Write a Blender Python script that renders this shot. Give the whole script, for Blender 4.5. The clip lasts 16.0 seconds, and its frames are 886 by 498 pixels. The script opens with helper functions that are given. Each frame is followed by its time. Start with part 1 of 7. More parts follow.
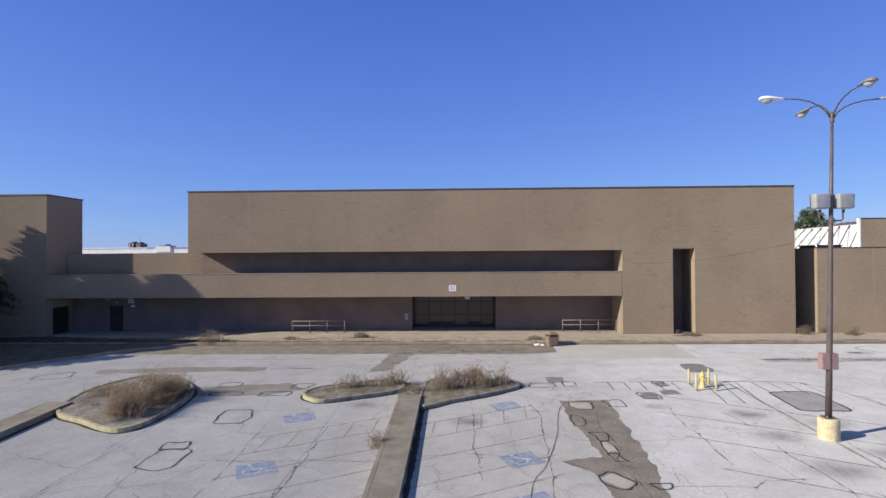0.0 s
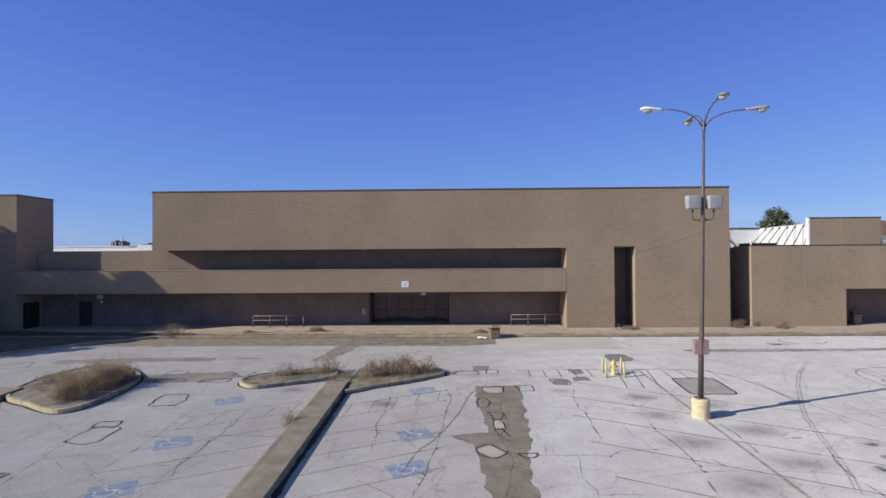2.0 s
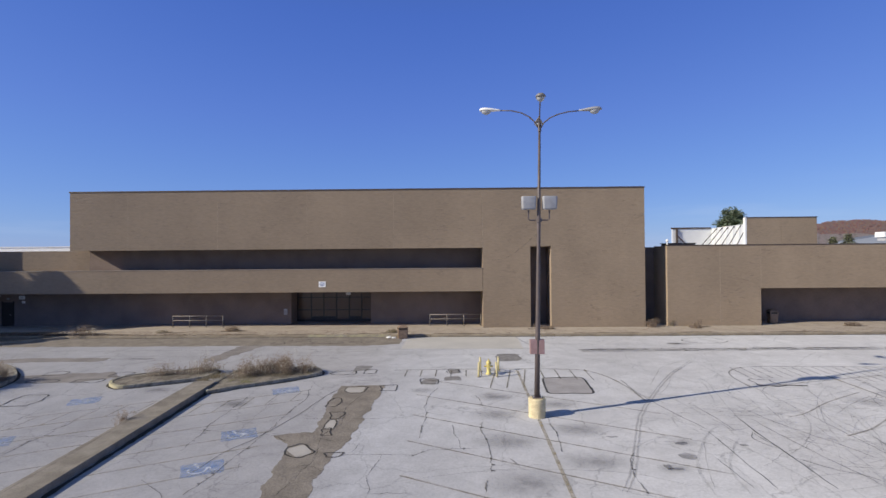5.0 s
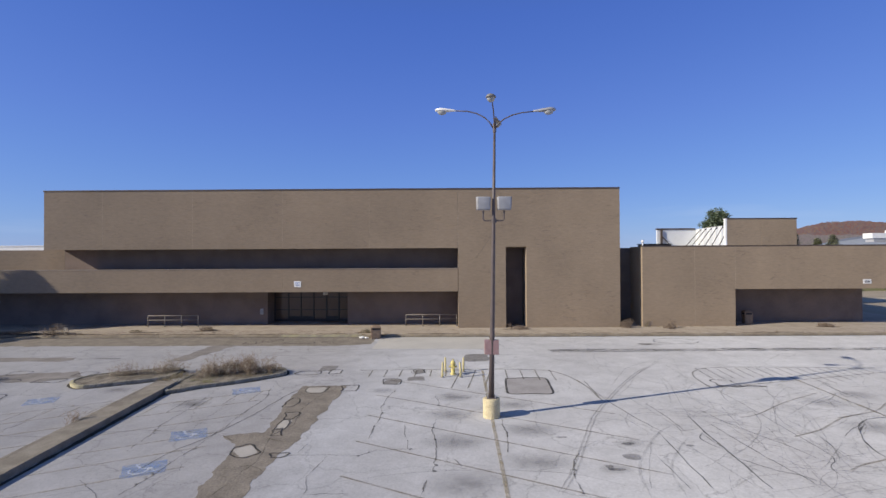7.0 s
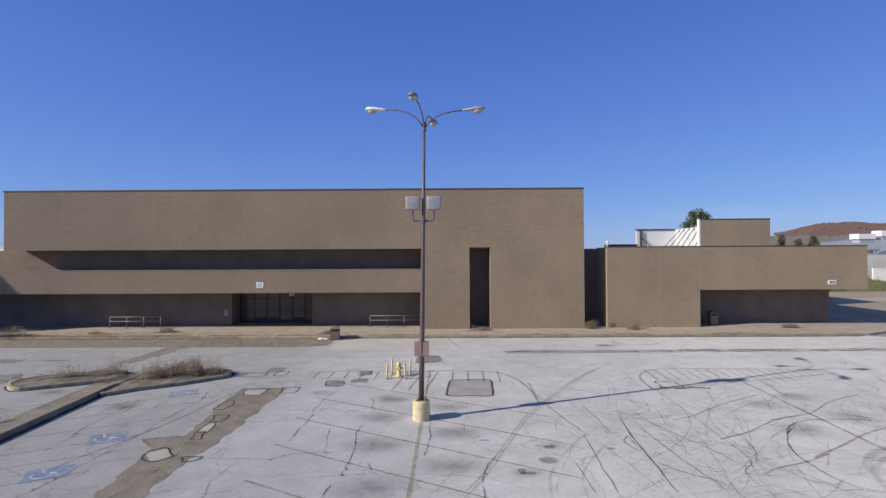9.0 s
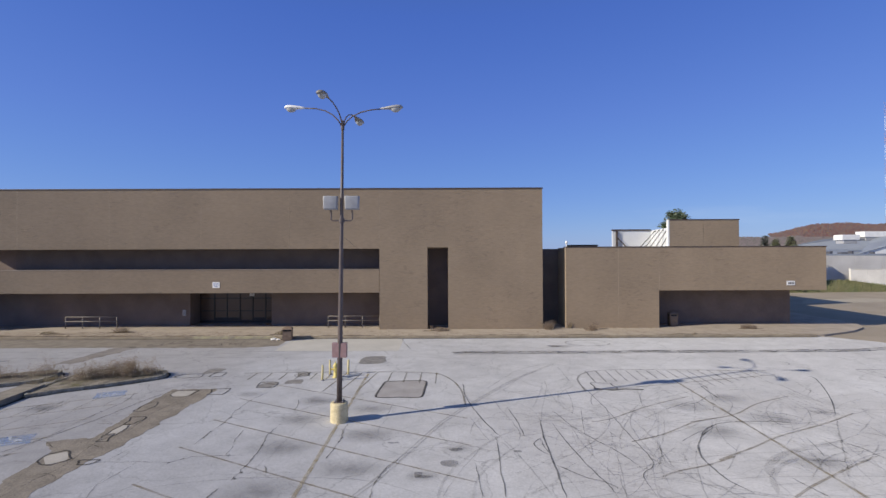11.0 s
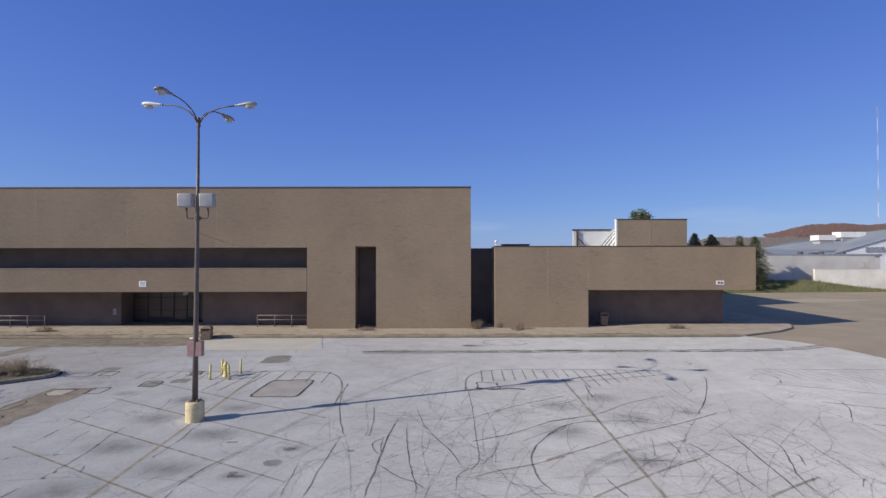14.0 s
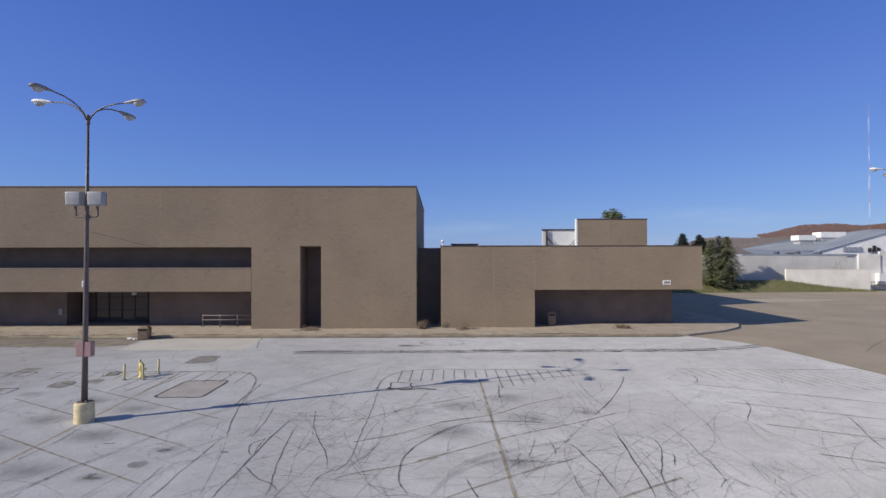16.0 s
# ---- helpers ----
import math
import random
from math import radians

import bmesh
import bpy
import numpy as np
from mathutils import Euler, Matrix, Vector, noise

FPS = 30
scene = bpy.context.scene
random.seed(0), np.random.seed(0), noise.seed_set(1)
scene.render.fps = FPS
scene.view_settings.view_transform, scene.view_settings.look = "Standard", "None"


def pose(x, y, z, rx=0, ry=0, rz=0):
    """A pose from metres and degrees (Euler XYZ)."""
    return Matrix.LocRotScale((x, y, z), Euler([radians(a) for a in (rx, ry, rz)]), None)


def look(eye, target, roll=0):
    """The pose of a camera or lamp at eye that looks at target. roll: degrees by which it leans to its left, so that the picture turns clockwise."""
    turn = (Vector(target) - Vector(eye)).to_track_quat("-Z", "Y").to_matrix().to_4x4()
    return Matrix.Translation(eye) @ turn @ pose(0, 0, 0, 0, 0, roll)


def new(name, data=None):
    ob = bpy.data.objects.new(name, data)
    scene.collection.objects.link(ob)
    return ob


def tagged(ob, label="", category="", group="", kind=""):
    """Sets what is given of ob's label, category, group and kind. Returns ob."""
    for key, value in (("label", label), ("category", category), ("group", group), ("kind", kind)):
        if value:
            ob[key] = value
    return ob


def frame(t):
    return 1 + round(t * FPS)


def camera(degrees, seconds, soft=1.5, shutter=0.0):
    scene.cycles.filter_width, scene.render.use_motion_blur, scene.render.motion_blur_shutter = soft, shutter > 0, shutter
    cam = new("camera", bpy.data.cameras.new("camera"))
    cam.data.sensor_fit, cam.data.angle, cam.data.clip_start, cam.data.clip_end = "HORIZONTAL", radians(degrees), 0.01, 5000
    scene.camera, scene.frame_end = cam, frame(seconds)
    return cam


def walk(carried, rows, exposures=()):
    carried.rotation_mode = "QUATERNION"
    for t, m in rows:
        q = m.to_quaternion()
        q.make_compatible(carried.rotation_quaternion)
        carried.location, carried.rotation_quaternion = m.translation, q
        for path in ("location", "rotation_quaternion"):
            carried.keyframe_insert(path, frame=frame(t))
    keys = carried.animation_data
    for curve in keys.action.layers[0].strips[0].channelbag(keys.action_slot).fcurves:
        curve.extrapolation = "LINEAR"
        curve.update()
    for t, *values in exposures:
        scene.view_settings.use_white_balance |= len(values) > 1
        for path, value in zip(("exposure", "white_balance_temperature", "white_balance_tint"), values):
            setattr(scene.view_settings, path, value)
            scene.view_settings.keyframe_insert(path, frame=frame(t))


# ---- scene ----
cam = camera(81.1, 16.0)
PATH = [
    (0, (-0.04, -0.126, 7.455), (-0.088, 1.873, 7.478), -0.4),
    (0.5, (0.742, -0.779, 7.432), (0.699, 1.22, 7.452), -0.4),
    (1, (1.565, -1.356, 7.393), (1.523, 0.643, 7.413), -0.4),
    (1.5, (2.493, -1.74, 7.314), (2.454, 0.26, 7.335), -0.4),
    (2, (3.554, -1.957, 7.298), (3.516, 0.042, 7.318), -0.4),
    (2.5, (4.685, -2.055, 7.303), (4.651, -0.055, 7.322), -0.4),
    (3, (5.935, -2.063, 7.292), (5.9, -0.063, 7.312), -0.5),
    (3.5, (7.187, -2.028, 7.29), (7.154, -0.028, 7.309), -0.4),
    (4, (8.438, -1.938, 7.27), (8.406, 0.062, 7.289), -0.4),
    (6.5, (11.19, -1.94, 7.279), (11.168, 0.06, 7.298), -0.4),
    (7, (11.697, -1.915, 7.273), (11.68, 0.085, 7.292), -0.3),
    (7.5, (12.271, -1.835, 7.305), (12.259, 0.165, 7.322), -0.3),
    (8, (12.962, -1.772, 7.27), (12.95, 0.228, 7.29), -0.3),
    (8.5, (13.774, -1.666, 7.241), (13.759, 0.334, 7.263), -0.3),
    (9, (14.429, -1.655, 7.251), (14.42, 0.345, 7.273), -0.3),
    (11.5, (18.421, -1.371, 7.238), (18.423, 0.629, 7.26), -0.2),
    (12, (19.319, -1.335, 7.221), (19.321, 0.665, 7.243), -0.2),
    (12.5, (20.19, -1.282, 7.189), (20.195, 0.718, 7.211), -0.2),
    (13, (21.123, -1.307, 7.182), (21.129, 0.693, 7.205), -0.2),
    (13.5, (22.046, -1.283, 7.158), (22.053, 0.717, 7.181), -0.1),
    (14, (23.075, -1.287, 7.162), (23.082, 0.713, 7.184), -0.1),
    (14.5, (24.095, -1.252, 7.166), (24.106, 0.747, 7.188), -0.1),
    (15, (25.136, -1.221, 7.146), (25.149, 0.779, 7.168), -0.1),
    (15.5, (26.149, -1.184, 7.122), (26.164, 0.815, 7.145), -0.1),
    (16, (27.116, -1.138, 7.107), (27.134, 0.862, 7.13), -0.1),
]
walk(cam, [(t, look(eye, target, roll)) for t, eye, target, roll in PATH], [(0.0, 0.2), (1.5, 0.1), (3.5, 0.02), (9.0, 0.0), (16.0, -0.1)])

# ---- sky and sun: low autumn sun from behind the left shoulder ----
SUN = Vector((-0.828, -0.310, 0.467)).normalized()
world = bpy.data.worlds.new("sky")
scene.world = world
world.use_nodes = True
wn, wl = world.node_tree.nodes, world.node_tree.links
sky = wn.new("ShaderNodeTexSky")
sky.sky_type = 'NISHITA'
sky.sun_disc = False
sky.sun_elevation = math.asin(SUN.z)
sky.sun_rotation = math.atan2(SUN.x, SUN.y)
sky.altitude, sky.air_density, sky.dust_density, sky.ozone_density = 300.0, 1.0, 0.3, 3.0
deep = wn.new("ShaderNodeMix")  # clear air: a deep even blue laid into the sky
deep.data_type = 'RGBA'
high = wn.new("ShaderNodeSeparateXYZ")
toward = wn.new("ShaderNodeTexCoord")
wl.new(toward.outputs["Generated"], high.inputs[0])
fade = wn.new("ShaderNodeMapRange")  # strongest low down, the plain sky overhead
fade.inputs[1].default_value, fade.inputs[2].default_value, fade.inputs[3].default_value, fade.inputs[4].default_value = 0.42, 0.75, 0.60, 0.0
wl.new(high.outputs["Z"], fade.inputs[0])
wl.new(fade.outputs[0], deep.inputs[0])
tint = wn.new("ShaderNodeValToRGB")  # pale towards the horizon, deep blue above
stops = tint.color_ramp.elements
stops[0].position, stops[0].color = 0.0, (0.115, 0.31, 0.84, 1)
stops[1].position, stops[1].color = 0.46, (0.043, 0.130, 0.66, 1)
for at_, colour_ in ((0.10, (0.094, 0.245, 0.82, 1)), (0.25, (0.078, 0.186, 0.775, 1)), (0.36, (0.057, 0.155, 0.715, 1))):
    stops.new(at_).color = colour_
wl.new(high.outputs["Z"], tint.inputs[0])
brighten = wn.new("ShaderNodeVectorMath")
brighten.operation = 'SCALE'
brighten.inputs["Scale"].default_value = 10.0
wl.new(tint.outputs[0], brighten.inputs[0])
wl.new(brighten.outputs[0], deep.inputs[7])
wl.new(sky.outputs[0], deep.inputs[6])
stretch = wn.new("ShaderNodeMapping")
stretch.inputs["Scale"].default_value = (2.2, 2.2, 16.0)
stretch.inputs["Rotation"].default_value = (0.0, -0.12, 0.0)
wl.new(toward.outputs["Generated"], stretch.inputs[0])
wisp = wn.new("ShaderNodeTexNoise")
wisp.inputs["Scale"].default_value, wisp.inputs["Detail"].default_value = 1.6, 7.0
wl.new(stretch.outputs[0], wisp.inputs["Vector"])
thin = wn.new("ShaderNodeMapRange")
thin.inputs[1].default_value, thin.inputs[2].default_value, thin.inputs[4].default_value = 0.54, 0.78, 0.30
wl.new(wisp.outputs["Fac"], thin.inputs[0])
low = wn.new("ShaderNodeMapRange")  # only in the lowest air
low.inputs[1].default_value, low.inputs[2].default_value, low.inputs[3].default_value, low.inputs[4].default_value = 0.05, 0.13, 1.0, 0.0
wl.new(high.outputs["Z"], low.inputs[0])
veil = wn.new("ShaderNodeMath")
veil.operation = 'MULTIPLY'
wl.new(thin.outputs[0], veil.inputs[0])
wl.new(low.outputs[0], veil.inputs[1])
cirrus = wn.new("ShaderNodeMix")
cirrus.data_type = 'RGBA'
cirrus.inputs[7].default_value = (5.2, 6.4, 8.6, 1)
wl.new(veil.outputs[0], cirrus.inputs[0])
wl.new(deep.outputs[2], cirrus.inputs[6])
wl.new(cirrus.outputs[2], wn["Background"].inputs[0])
wn["Background"].inputs[1].default_value = 0.10
lamp = bpy.data.lights.new("sun", 'SUN')
lamp.energy, lamp.angle, lamp.color = 5.0, radians(0.53), (1.0, 0.915, 0.775)
sun = new("sun", lamp)
sun.matrix_world = look(SUN * 200, (0, 0, 0))

# ---- materials ----
def material(name, base, other=None, scale=3.0, rough=0.85, bump=0.0, bump_scale=40.0, metal=0.0, fine=0.25, random_amount=0.0, detail=8.0):
    """A two-scale procedural surface: base and other mixed by large noise, a fine grain over it, and relief."""
    m = bpy.data.materials.new(name)
    m.use_nodes = True
    n, l = m.node_tree.nodes, m.node_tree.links
    b = n["Principled BSDF"]
    b.inputs["Roughness"].default_value, b.inputs["Metallic"].default_value = rough, metal
    co = n.new("ShaderNodeTexCoord")
    big = n.new("ShaderNodeTexNoise")
    big.inputs["Scale"].default_value, big.inputs["Detail"].default_value = scale, detail
    l.new(co.outputs["Object"], big.inputs["Vector"])
    mix = n.new("ShaderNodeMix")
    mix.data_type = 'RGBA'
    ramp = n.new("ShaderNodeMapRange")
    ramp.inputs[1].default_value, ramp.inputs[2].default_value = 0.35, 0.65
    l.new(big.outputs["Fac"], ramp.inputs[0])
    l.new(ramp.outputs[0], mix.inputs[0])
    other = other or tuple(c * 0.8 for c in base)
    mix.inputs[6].default_value, mix.inputs[7].default_value = (*base, 1), (*other, 1)
    grain = n.new("ShaderNodeTexNoise")
    grain.inputs["Scale"].default_value, grain.inputs["Detail"].default_value = bump_scale, 4.0
    l.new(co.outputs["Object"], grain.inputs["Vector"])
    g = n.new("ShaderNodeMapRange")
    g.inputs[1].default_value, g.inputs[2].default_value = 0.3, 0.7
    g.inputs[3].default_value, g.inputs[4].default_value = 1 - fine, 1 + fine
    l.new(grain.outputs["Fac"], g.inputs[0])
    mul = n.new("ShaderNodeMix")
    mul.data_type, mul.blend_type = 'RGBA', 'MULTIPLY'
    mul.inputs[0].default_value = 1.0
    l.new(mix.outputs[2], mul.inputs[6])
    l.new(g.outputs[0], mul.inputs[7])
    out = mul.outputs[2]
    if random_amount:
        info = n.new("ShaderNodeObjectInfo")
        r = n.new("ShaderNodeMapRange")
        r.inputs[3].default_value, r.inputs[4].default_value = 1 - random_amount, 1 + random_amount
        l.new(info.outputs["Random"], r.inputs[0])
        mul2 = n.new("ShaderNodeMix")
        mul2.data_type, mul2.blend_type = 'RGBA', 'MULTIPLY'
        mul2.inputs[0].default_value = 1.0
        l.new(out, mul2.inputs[6])
        l.new(r.outputs[0], mul2.inputs[7])
        out = mul2.outputs[2]
    l.new(out, b.inputs["Base Color"])
    if bump:
        bp = n.new("ShaderNodeBump")
        bp.inputs["Strength"].default_value, bp.inputs["Distance"].default_value = 1.0, bump
        l.new(grain.outputs["Fac"], bp.inputs["Height"])
        l.new(bp.outputs[0], b.inputs["Normal"])
    return m


def node(n, kind, **values):
    made = n.new(kind)
    for key, value in values.items():
        made.inputs[key].default_value = value
    return made


def wall_material():
    """Split-faced concrete: ragged chips in rows along the courses, finer grit, weathered patches."""
    m = bpy.data.materials.new("brown_split_face_concrete")
    m.use_nodes = True
    n, l = m.node_tree.nodes, m.node_tree.links
    b = n["Principled BSDF"]
    b.inputs["Roughness"].default_value, b.inputs["Diffuse Roughness"].default_value = 0.92, 0.5
    co = n.new("ShaderNodeTexCoord")

    def along(x, z):
        made = n.new("ShaderNodeMapping")
        made.inputs["Scale"].default_value = (x, x, z)
        l.new(co.outputs["Object"], made.inputs[0])
        return made.outputs[0]

    def ranged(socket, a0, a1, b0, b1):
        made = n.new("ShaderNodeMapRange")
        for slot, value in zip((1, 2, 3, 4), (a0, a1, b0, b1)):
            made.inputs[slot].default_value = value
        l.new(socket, made.inputs[0])
        return made.outputs[0]

    def times(colour, factor):
        made = n.new("ShaderNodeMix")
        made.data_type, made.blend_type = 'RGBA', 'MULTIPLY'
        made.inputs[0].default_value = 1.0
        l.new(colour, made.inputs[6])
        l.new(factor, made.inputs[7])
        return made.outputs[2]

    lumps = node(n, "ShaderNodeTexNoise", Scale=1.0, Detail=6.0, Roughness=0.72)
    l.new(along(2.6, 9.0), lumps.inputs["Vector"])
    chips = node(n, "ShaderNodeTexNoise", Scale=1.0, Detail=3.0, Roughness=0.6)
    l.new(along(2.3, 7.0), chips.inputs["Vector"])
    grit = node(n, "ShaderNodeTexNoise", Scale=1.0, Detail=3.0, Roughness=0.6)
    l.new(along(14.0, 22.0), grit.inputs["Vector"])
    where = node(n, "ShaderNodeTexNoise", Scale=0.55, Detail=3.0)
    l.new(co.outputs["Object"], where.inputs["Vector"])
    blot = node(n, "ShaderNodeTexNoise", Scale=0.22, Detail=5.0)
    l.new(co.outputs["Object"], blot.inputs["Vector"])
    streak = node(n, "ShaderNodeTexNoise", Scale=1.0, Detail=4.0)
    l.new(along(0.9, 0.10), streak.inputs["Vector"])
    tone = n.new("ShaderNodeMix")
    tone.data_type = 'RGBA'
    tone.inputs[6].default_value, tone.inputs[7].default_value = (0.345, 0.266, 0.186, 1), (0.283, 0.219, 0.155, 1)
    l.new(ranged(blot.outputs["Fac"], 0.3, 0.7, 0.0, 1.0), tone.inputs[0])
    colour = times(tone.outputs[2], ranged(streak.outputs["Fac"], 0.3, 0.7, 0.98, 1.02))
    colour = times(colour, ranged(lumps.outputs["Fac"], 0.3, 0.7, 0.88, 1.10))
    # scattered broken chips, more in some stretches than in others
    hit = n.new("ShaderNodeMath")
    hit.operation = 'MULTIPLY_ADD'
    hit.inputs[1].default_value = 0.5
    l.new(where.outputs["Fac"], hit.inputs[0])
    l.new(chips.outputs["Fac"], hit.inputs[2])
    broken = ranged(hit.outputs[0], 0.90, 0.97, 0.0, 1.0)
    colour = times(colour, ranged(broken, 0.0, 1.0, 1.0, 0.88))
    l.new(colour, b.inputs["Base Color"])
    depth = n.new("ShaderNodeMath")
    depth.operation = 'MULTIPLY_ADD'
    depth.inputs[1].default_value = -0.45
    l.new(broken, depth.inputs[0])
    l.new(lumps.outputs["Fac"], depth.inputs[2])
    total = n.new("ShaderNodeMath")
    total.operation = 'MULTIPLY_ADD'
    total.inputs[1].default_value = 0.30
    l.new(grit.outputs["Fac"], total.inputs[0])
    l.new(depth.outputs[0], total.inputs[2])
    bp = n.new("ShaderNodeBump")
    bp.inputs["Strength"].default_value, bp.inputs["Distance"].default_value = 0.55, 0.045
    l.new(total.outputs[0], bp.inputs["Height"])
    l.new(bp.outputs[0], b.inputs["Normal"])
    return m


def ground_material():
    """Old concrete: broad tonal patches, a web of hairline cracks, speckle and grime."""
    m = bpy.data.materials.new("cracked_pale_concrete")
    m.use_nodes = True
    n, l = m.node_tree.nodes, m.node_tree.links
    b = n["Principled BSDF"]
    b.inputs["Roughness"].default_value, b.inputs["Diffuse Roughness"].default_value = 0.93, 0.35
    co = n.new("ShaderNodeTexCoord")
    broad = node(n, "ShaderNodeTexNoise", Scale=0.12, Detail=6.0, Roughness=0.6)
    mid = node(n, "ShaderNodeTexNoise", Scale=0.9, Detail=8.0, Roughness=0.65)
    fine = node(n, "ShaderNodeTexNoise", Scale=13.0, Detail=5.0, Roughness=0.65)
    for t in (broad, mid, fine):
        l.new(co.outputs["Object"], t.inputs["Vector"])
    tone = n.new("ShaderNodeValToRGB")
    tone.color_ramp.elements[0].position, tone.color_ramp.elements[1].position = 0.35, 0.62
    tone.color_ramp.elements[0].color, tone.color_ramp.elements[1].color = (0.438, 0.430, 0.430, 1), (0.516, 0.511, 0.512, 1)
    l.new(broad.outputs["Fac"], tone.inputs[0])
    # the lot beyond the trench was poured later and is paler
    axes = n.new("ShaderNodeSeparateXYZ")
    l.new(co.outputs["Object"], axes.inputs[0])
    stray = n.new("ShaderNodeMath")
    stray.operation = 'MULTIPLY_ADD'
    stray.inputs[1].default_value = 2.5
    l.new(mid.outputs["Fac"], stray.inputs[0])
    l.new(axes.outputs["X"], stray.inputs[2])
    side = n.new("ShaderNodeMapRange")
    side.inputs[1].default_value, side.inputs[2].default_value, side.inputs[3].default_value, side.inputs[4].default_value = 5.4, 8.6, 0.0, 1.0
    l.new(stray.outputs[0], side.inputs[0])
    pale = n.new("ShaderNodeMix")
    pale.data_type, pale.blend_type = 'RGBA', 'MULTIPLY'
    pale.inputs[0].default_value = 1.0
    l.new(tone.outputs[0], pale.inputs[6])
    older = n.new("ShaderNodeMix")
    older.data_type = 'RGBA'
    older.inputs[6].default_value, older.inputs[7].default_value = (0.885, 0.865, 0.845, 1), (1.015, 1.015, 1.015, 1)
    l.new(side.outputs[0], older.inputs[0])
    l.new(older.outputs[2], pale.inputs[7])
    out = pale.outputs[2]
    for source, lo, hi, a0, a1 in ((mid, 0.3, 0.7, 0.85, 1.07), (fine, 0.3, 0.7, 0.86, 1.10)):
        r = n.new("ShaderNodeMapRange")
        r.inputs[1].default_value, r.inputs[2].default_value, r.inputs[3].default_value, r.inputs[4].default_value = lo, hi, a0, a1
        l.new(source.outputs["Fac"], r.inputs[0])
        x = n.new("ShaderNodeMix")
        x.data_type, x.blend_type = 'RGBA', 'MULTIPLY'
        x.inputs[0].default_value = 1.0
        l.new(out, x.inputs[6])
        l.new(r.outputs[0], x.inputs[7])
        out = x.outputs[2]
    # hairline cracks, broken up by noise
    bend = n.new("ShaderNodeMix")
    bend.data_type, bend.blend_type = 'RGBA', 'LINEAR_LIGHT'
    bend.inputs[0].default_value = 0.6
    l.new(co.outputs["Object"], bend.inputs[6])
    l.new(mid.outputs["Color"], bend.inputs[7])
    for size, width, dark in ((0.28, 0.009, 0.42), (0.75, 0.011, 0.68)):
        v = node(n, "ShaderNodeTexVoronoi", Scale=size)
        v.feature = 'DISTANCE_TO_EDGE'
        l.new(bend.outputs[2], v.inputs["Vector"])
        r = n.new("ShaderNodeMapRange")
        r.inputs[1].default_value, r.inputs[2].default_value, r.inputs[3].default_value, r.inputs[4].default_value = 0.0, width, dark, 1.0
        l.new(v.outputs["Distance"], r.inputs[0])
        x = n.new("ShaderNodeMix")
        x.data_type, x.blend_type = 'RGBA', 'MULTIPLY'
        l.new(broad.outputs["Fac"], x.inputs[0])
        l.new(out, x.inputs[6])
        l.new(r.outputs[0], x.inputs[7])
        out = x.outputs[2]
    l.new(out, b.inputs["Base Color"])
    bp = n.new("ShaderNodeBump")
    bp.inputs["Strength"].default_value, bp.inputs["Distance"].default_value = 0.5, 0.004
    l.new(fine.outputs["Fac"], bp.inputs["Height"])
    l.new(bp.outputs[0], b.inputs["Normal"])
    return m


def worn(name, colour, cover=0.6, scale=2.5, rough=0.85, soft=0.18, disc=False, strength=1.0):
    """A thin film on the ground (paint, rubber, oil), worn through in places; disc: it fades out from its middle."""
    m = bpy.data.materials.new(name)
    m.use_nodes = True
    n, l = m.node_tree.nodes, m.node_tree.links
    b = n["Principled BSDF"]
    b.inputs["Roughness"].default_value = rough
    b.inputs["Base Color"].default_value = (*colour, 1)
    geo = n.new("ShaderNodeNewGeometry")
    t = node(n, "ShaderNodeTexNoise", Scale=scale, Detail=8.0, Roughness=0.7)
    l.new(geo.outputs["Position"], t.inputs["Vector"])
    r = n.new("ShaderNodeMapRange")
    edge = 0.5 + (0.5 - cover) * 0.5
    r.inputs[1].default_value, r.inputs[2].default_value, r.inputs[4].default_value = edge - soft, edge + soft, strength
    l.new(t.outputs["Fac"], r.inputs[0])
    out = r.outputs[0]
    if disc:
        co = n.new("ShaderNodeTexCoord")
        ball = n.new("ShaderNodeTexGradient")
        ball.gradient_type = 'SPHERICAL'
        l.new(co.outputs["Object"], ball.inputs[0])
        x = n.new("ShaderNodeMath")
        x.operation = 'MULTIPLY'
        l.new(out, x.inputs[0])
        l.new(ball.outputs["Fac"], x.inputs[1])
        out = x.outputs[0]
    l.new(out, b.inputs["Alpha"])
    return m


def leaf_material(name, a, b_, c):
    """Leaves, needles or dry stalks: three tones, picked clump by clump."""
    m = bpy.data.materials.new(name)
    m.use_nodes = True
    n, l = m.node_tree.nodes, m.node_tree.links
    b = n["Principled BSDF"]
    b.inputs["Roughness"].default_value = 0.8
    geo = n.new("ShaderNodeNewGeometry")
    r = n.new("ShaderNodeValToRGB")
    r.color_ramp.elements[0].color, r.color_ramp.elements[1].color = (*a, 1), (*c, 1)
    e = r.color_ramp.elements.new(0.5)
    e.color = (*b_, 1)
    l.new(geo.outputs["Random Per Island"], r.inputs[0])
    l.new(r.outputs[0], b.inputs["Base Color"])
    through_ = n.new("ShaderNodeBsdfTranslucent")  # thin leaves let light pass
    l.new(r.outputs[0], through_.inputs["Color"])
    both = n.new("ShaderNodeMixShader")
    both.inputs[0].default_value = 0.4
    l.new(b.outputs[0], both.inputs[1])
    l.new(through_.outputs[0], both.inputs[2])
    l.new(both.outputs[0], n["Material Output"].inputs["Surface"])
    return m


def glass_material():
    m = bpy.data.materials.new("dusty_tinted_glass")
    m.use_nodes = True
    b = m.node_tree.nodes["Principled BSDF"]
    b.inputs["Base Color"].default_value = (0.24, 0.175, 0.14, 1)
    b.inputs["Roughness"].default_value = 0.12
    b.inputs["Transmission Weight"].default_value = 0.45
    return m


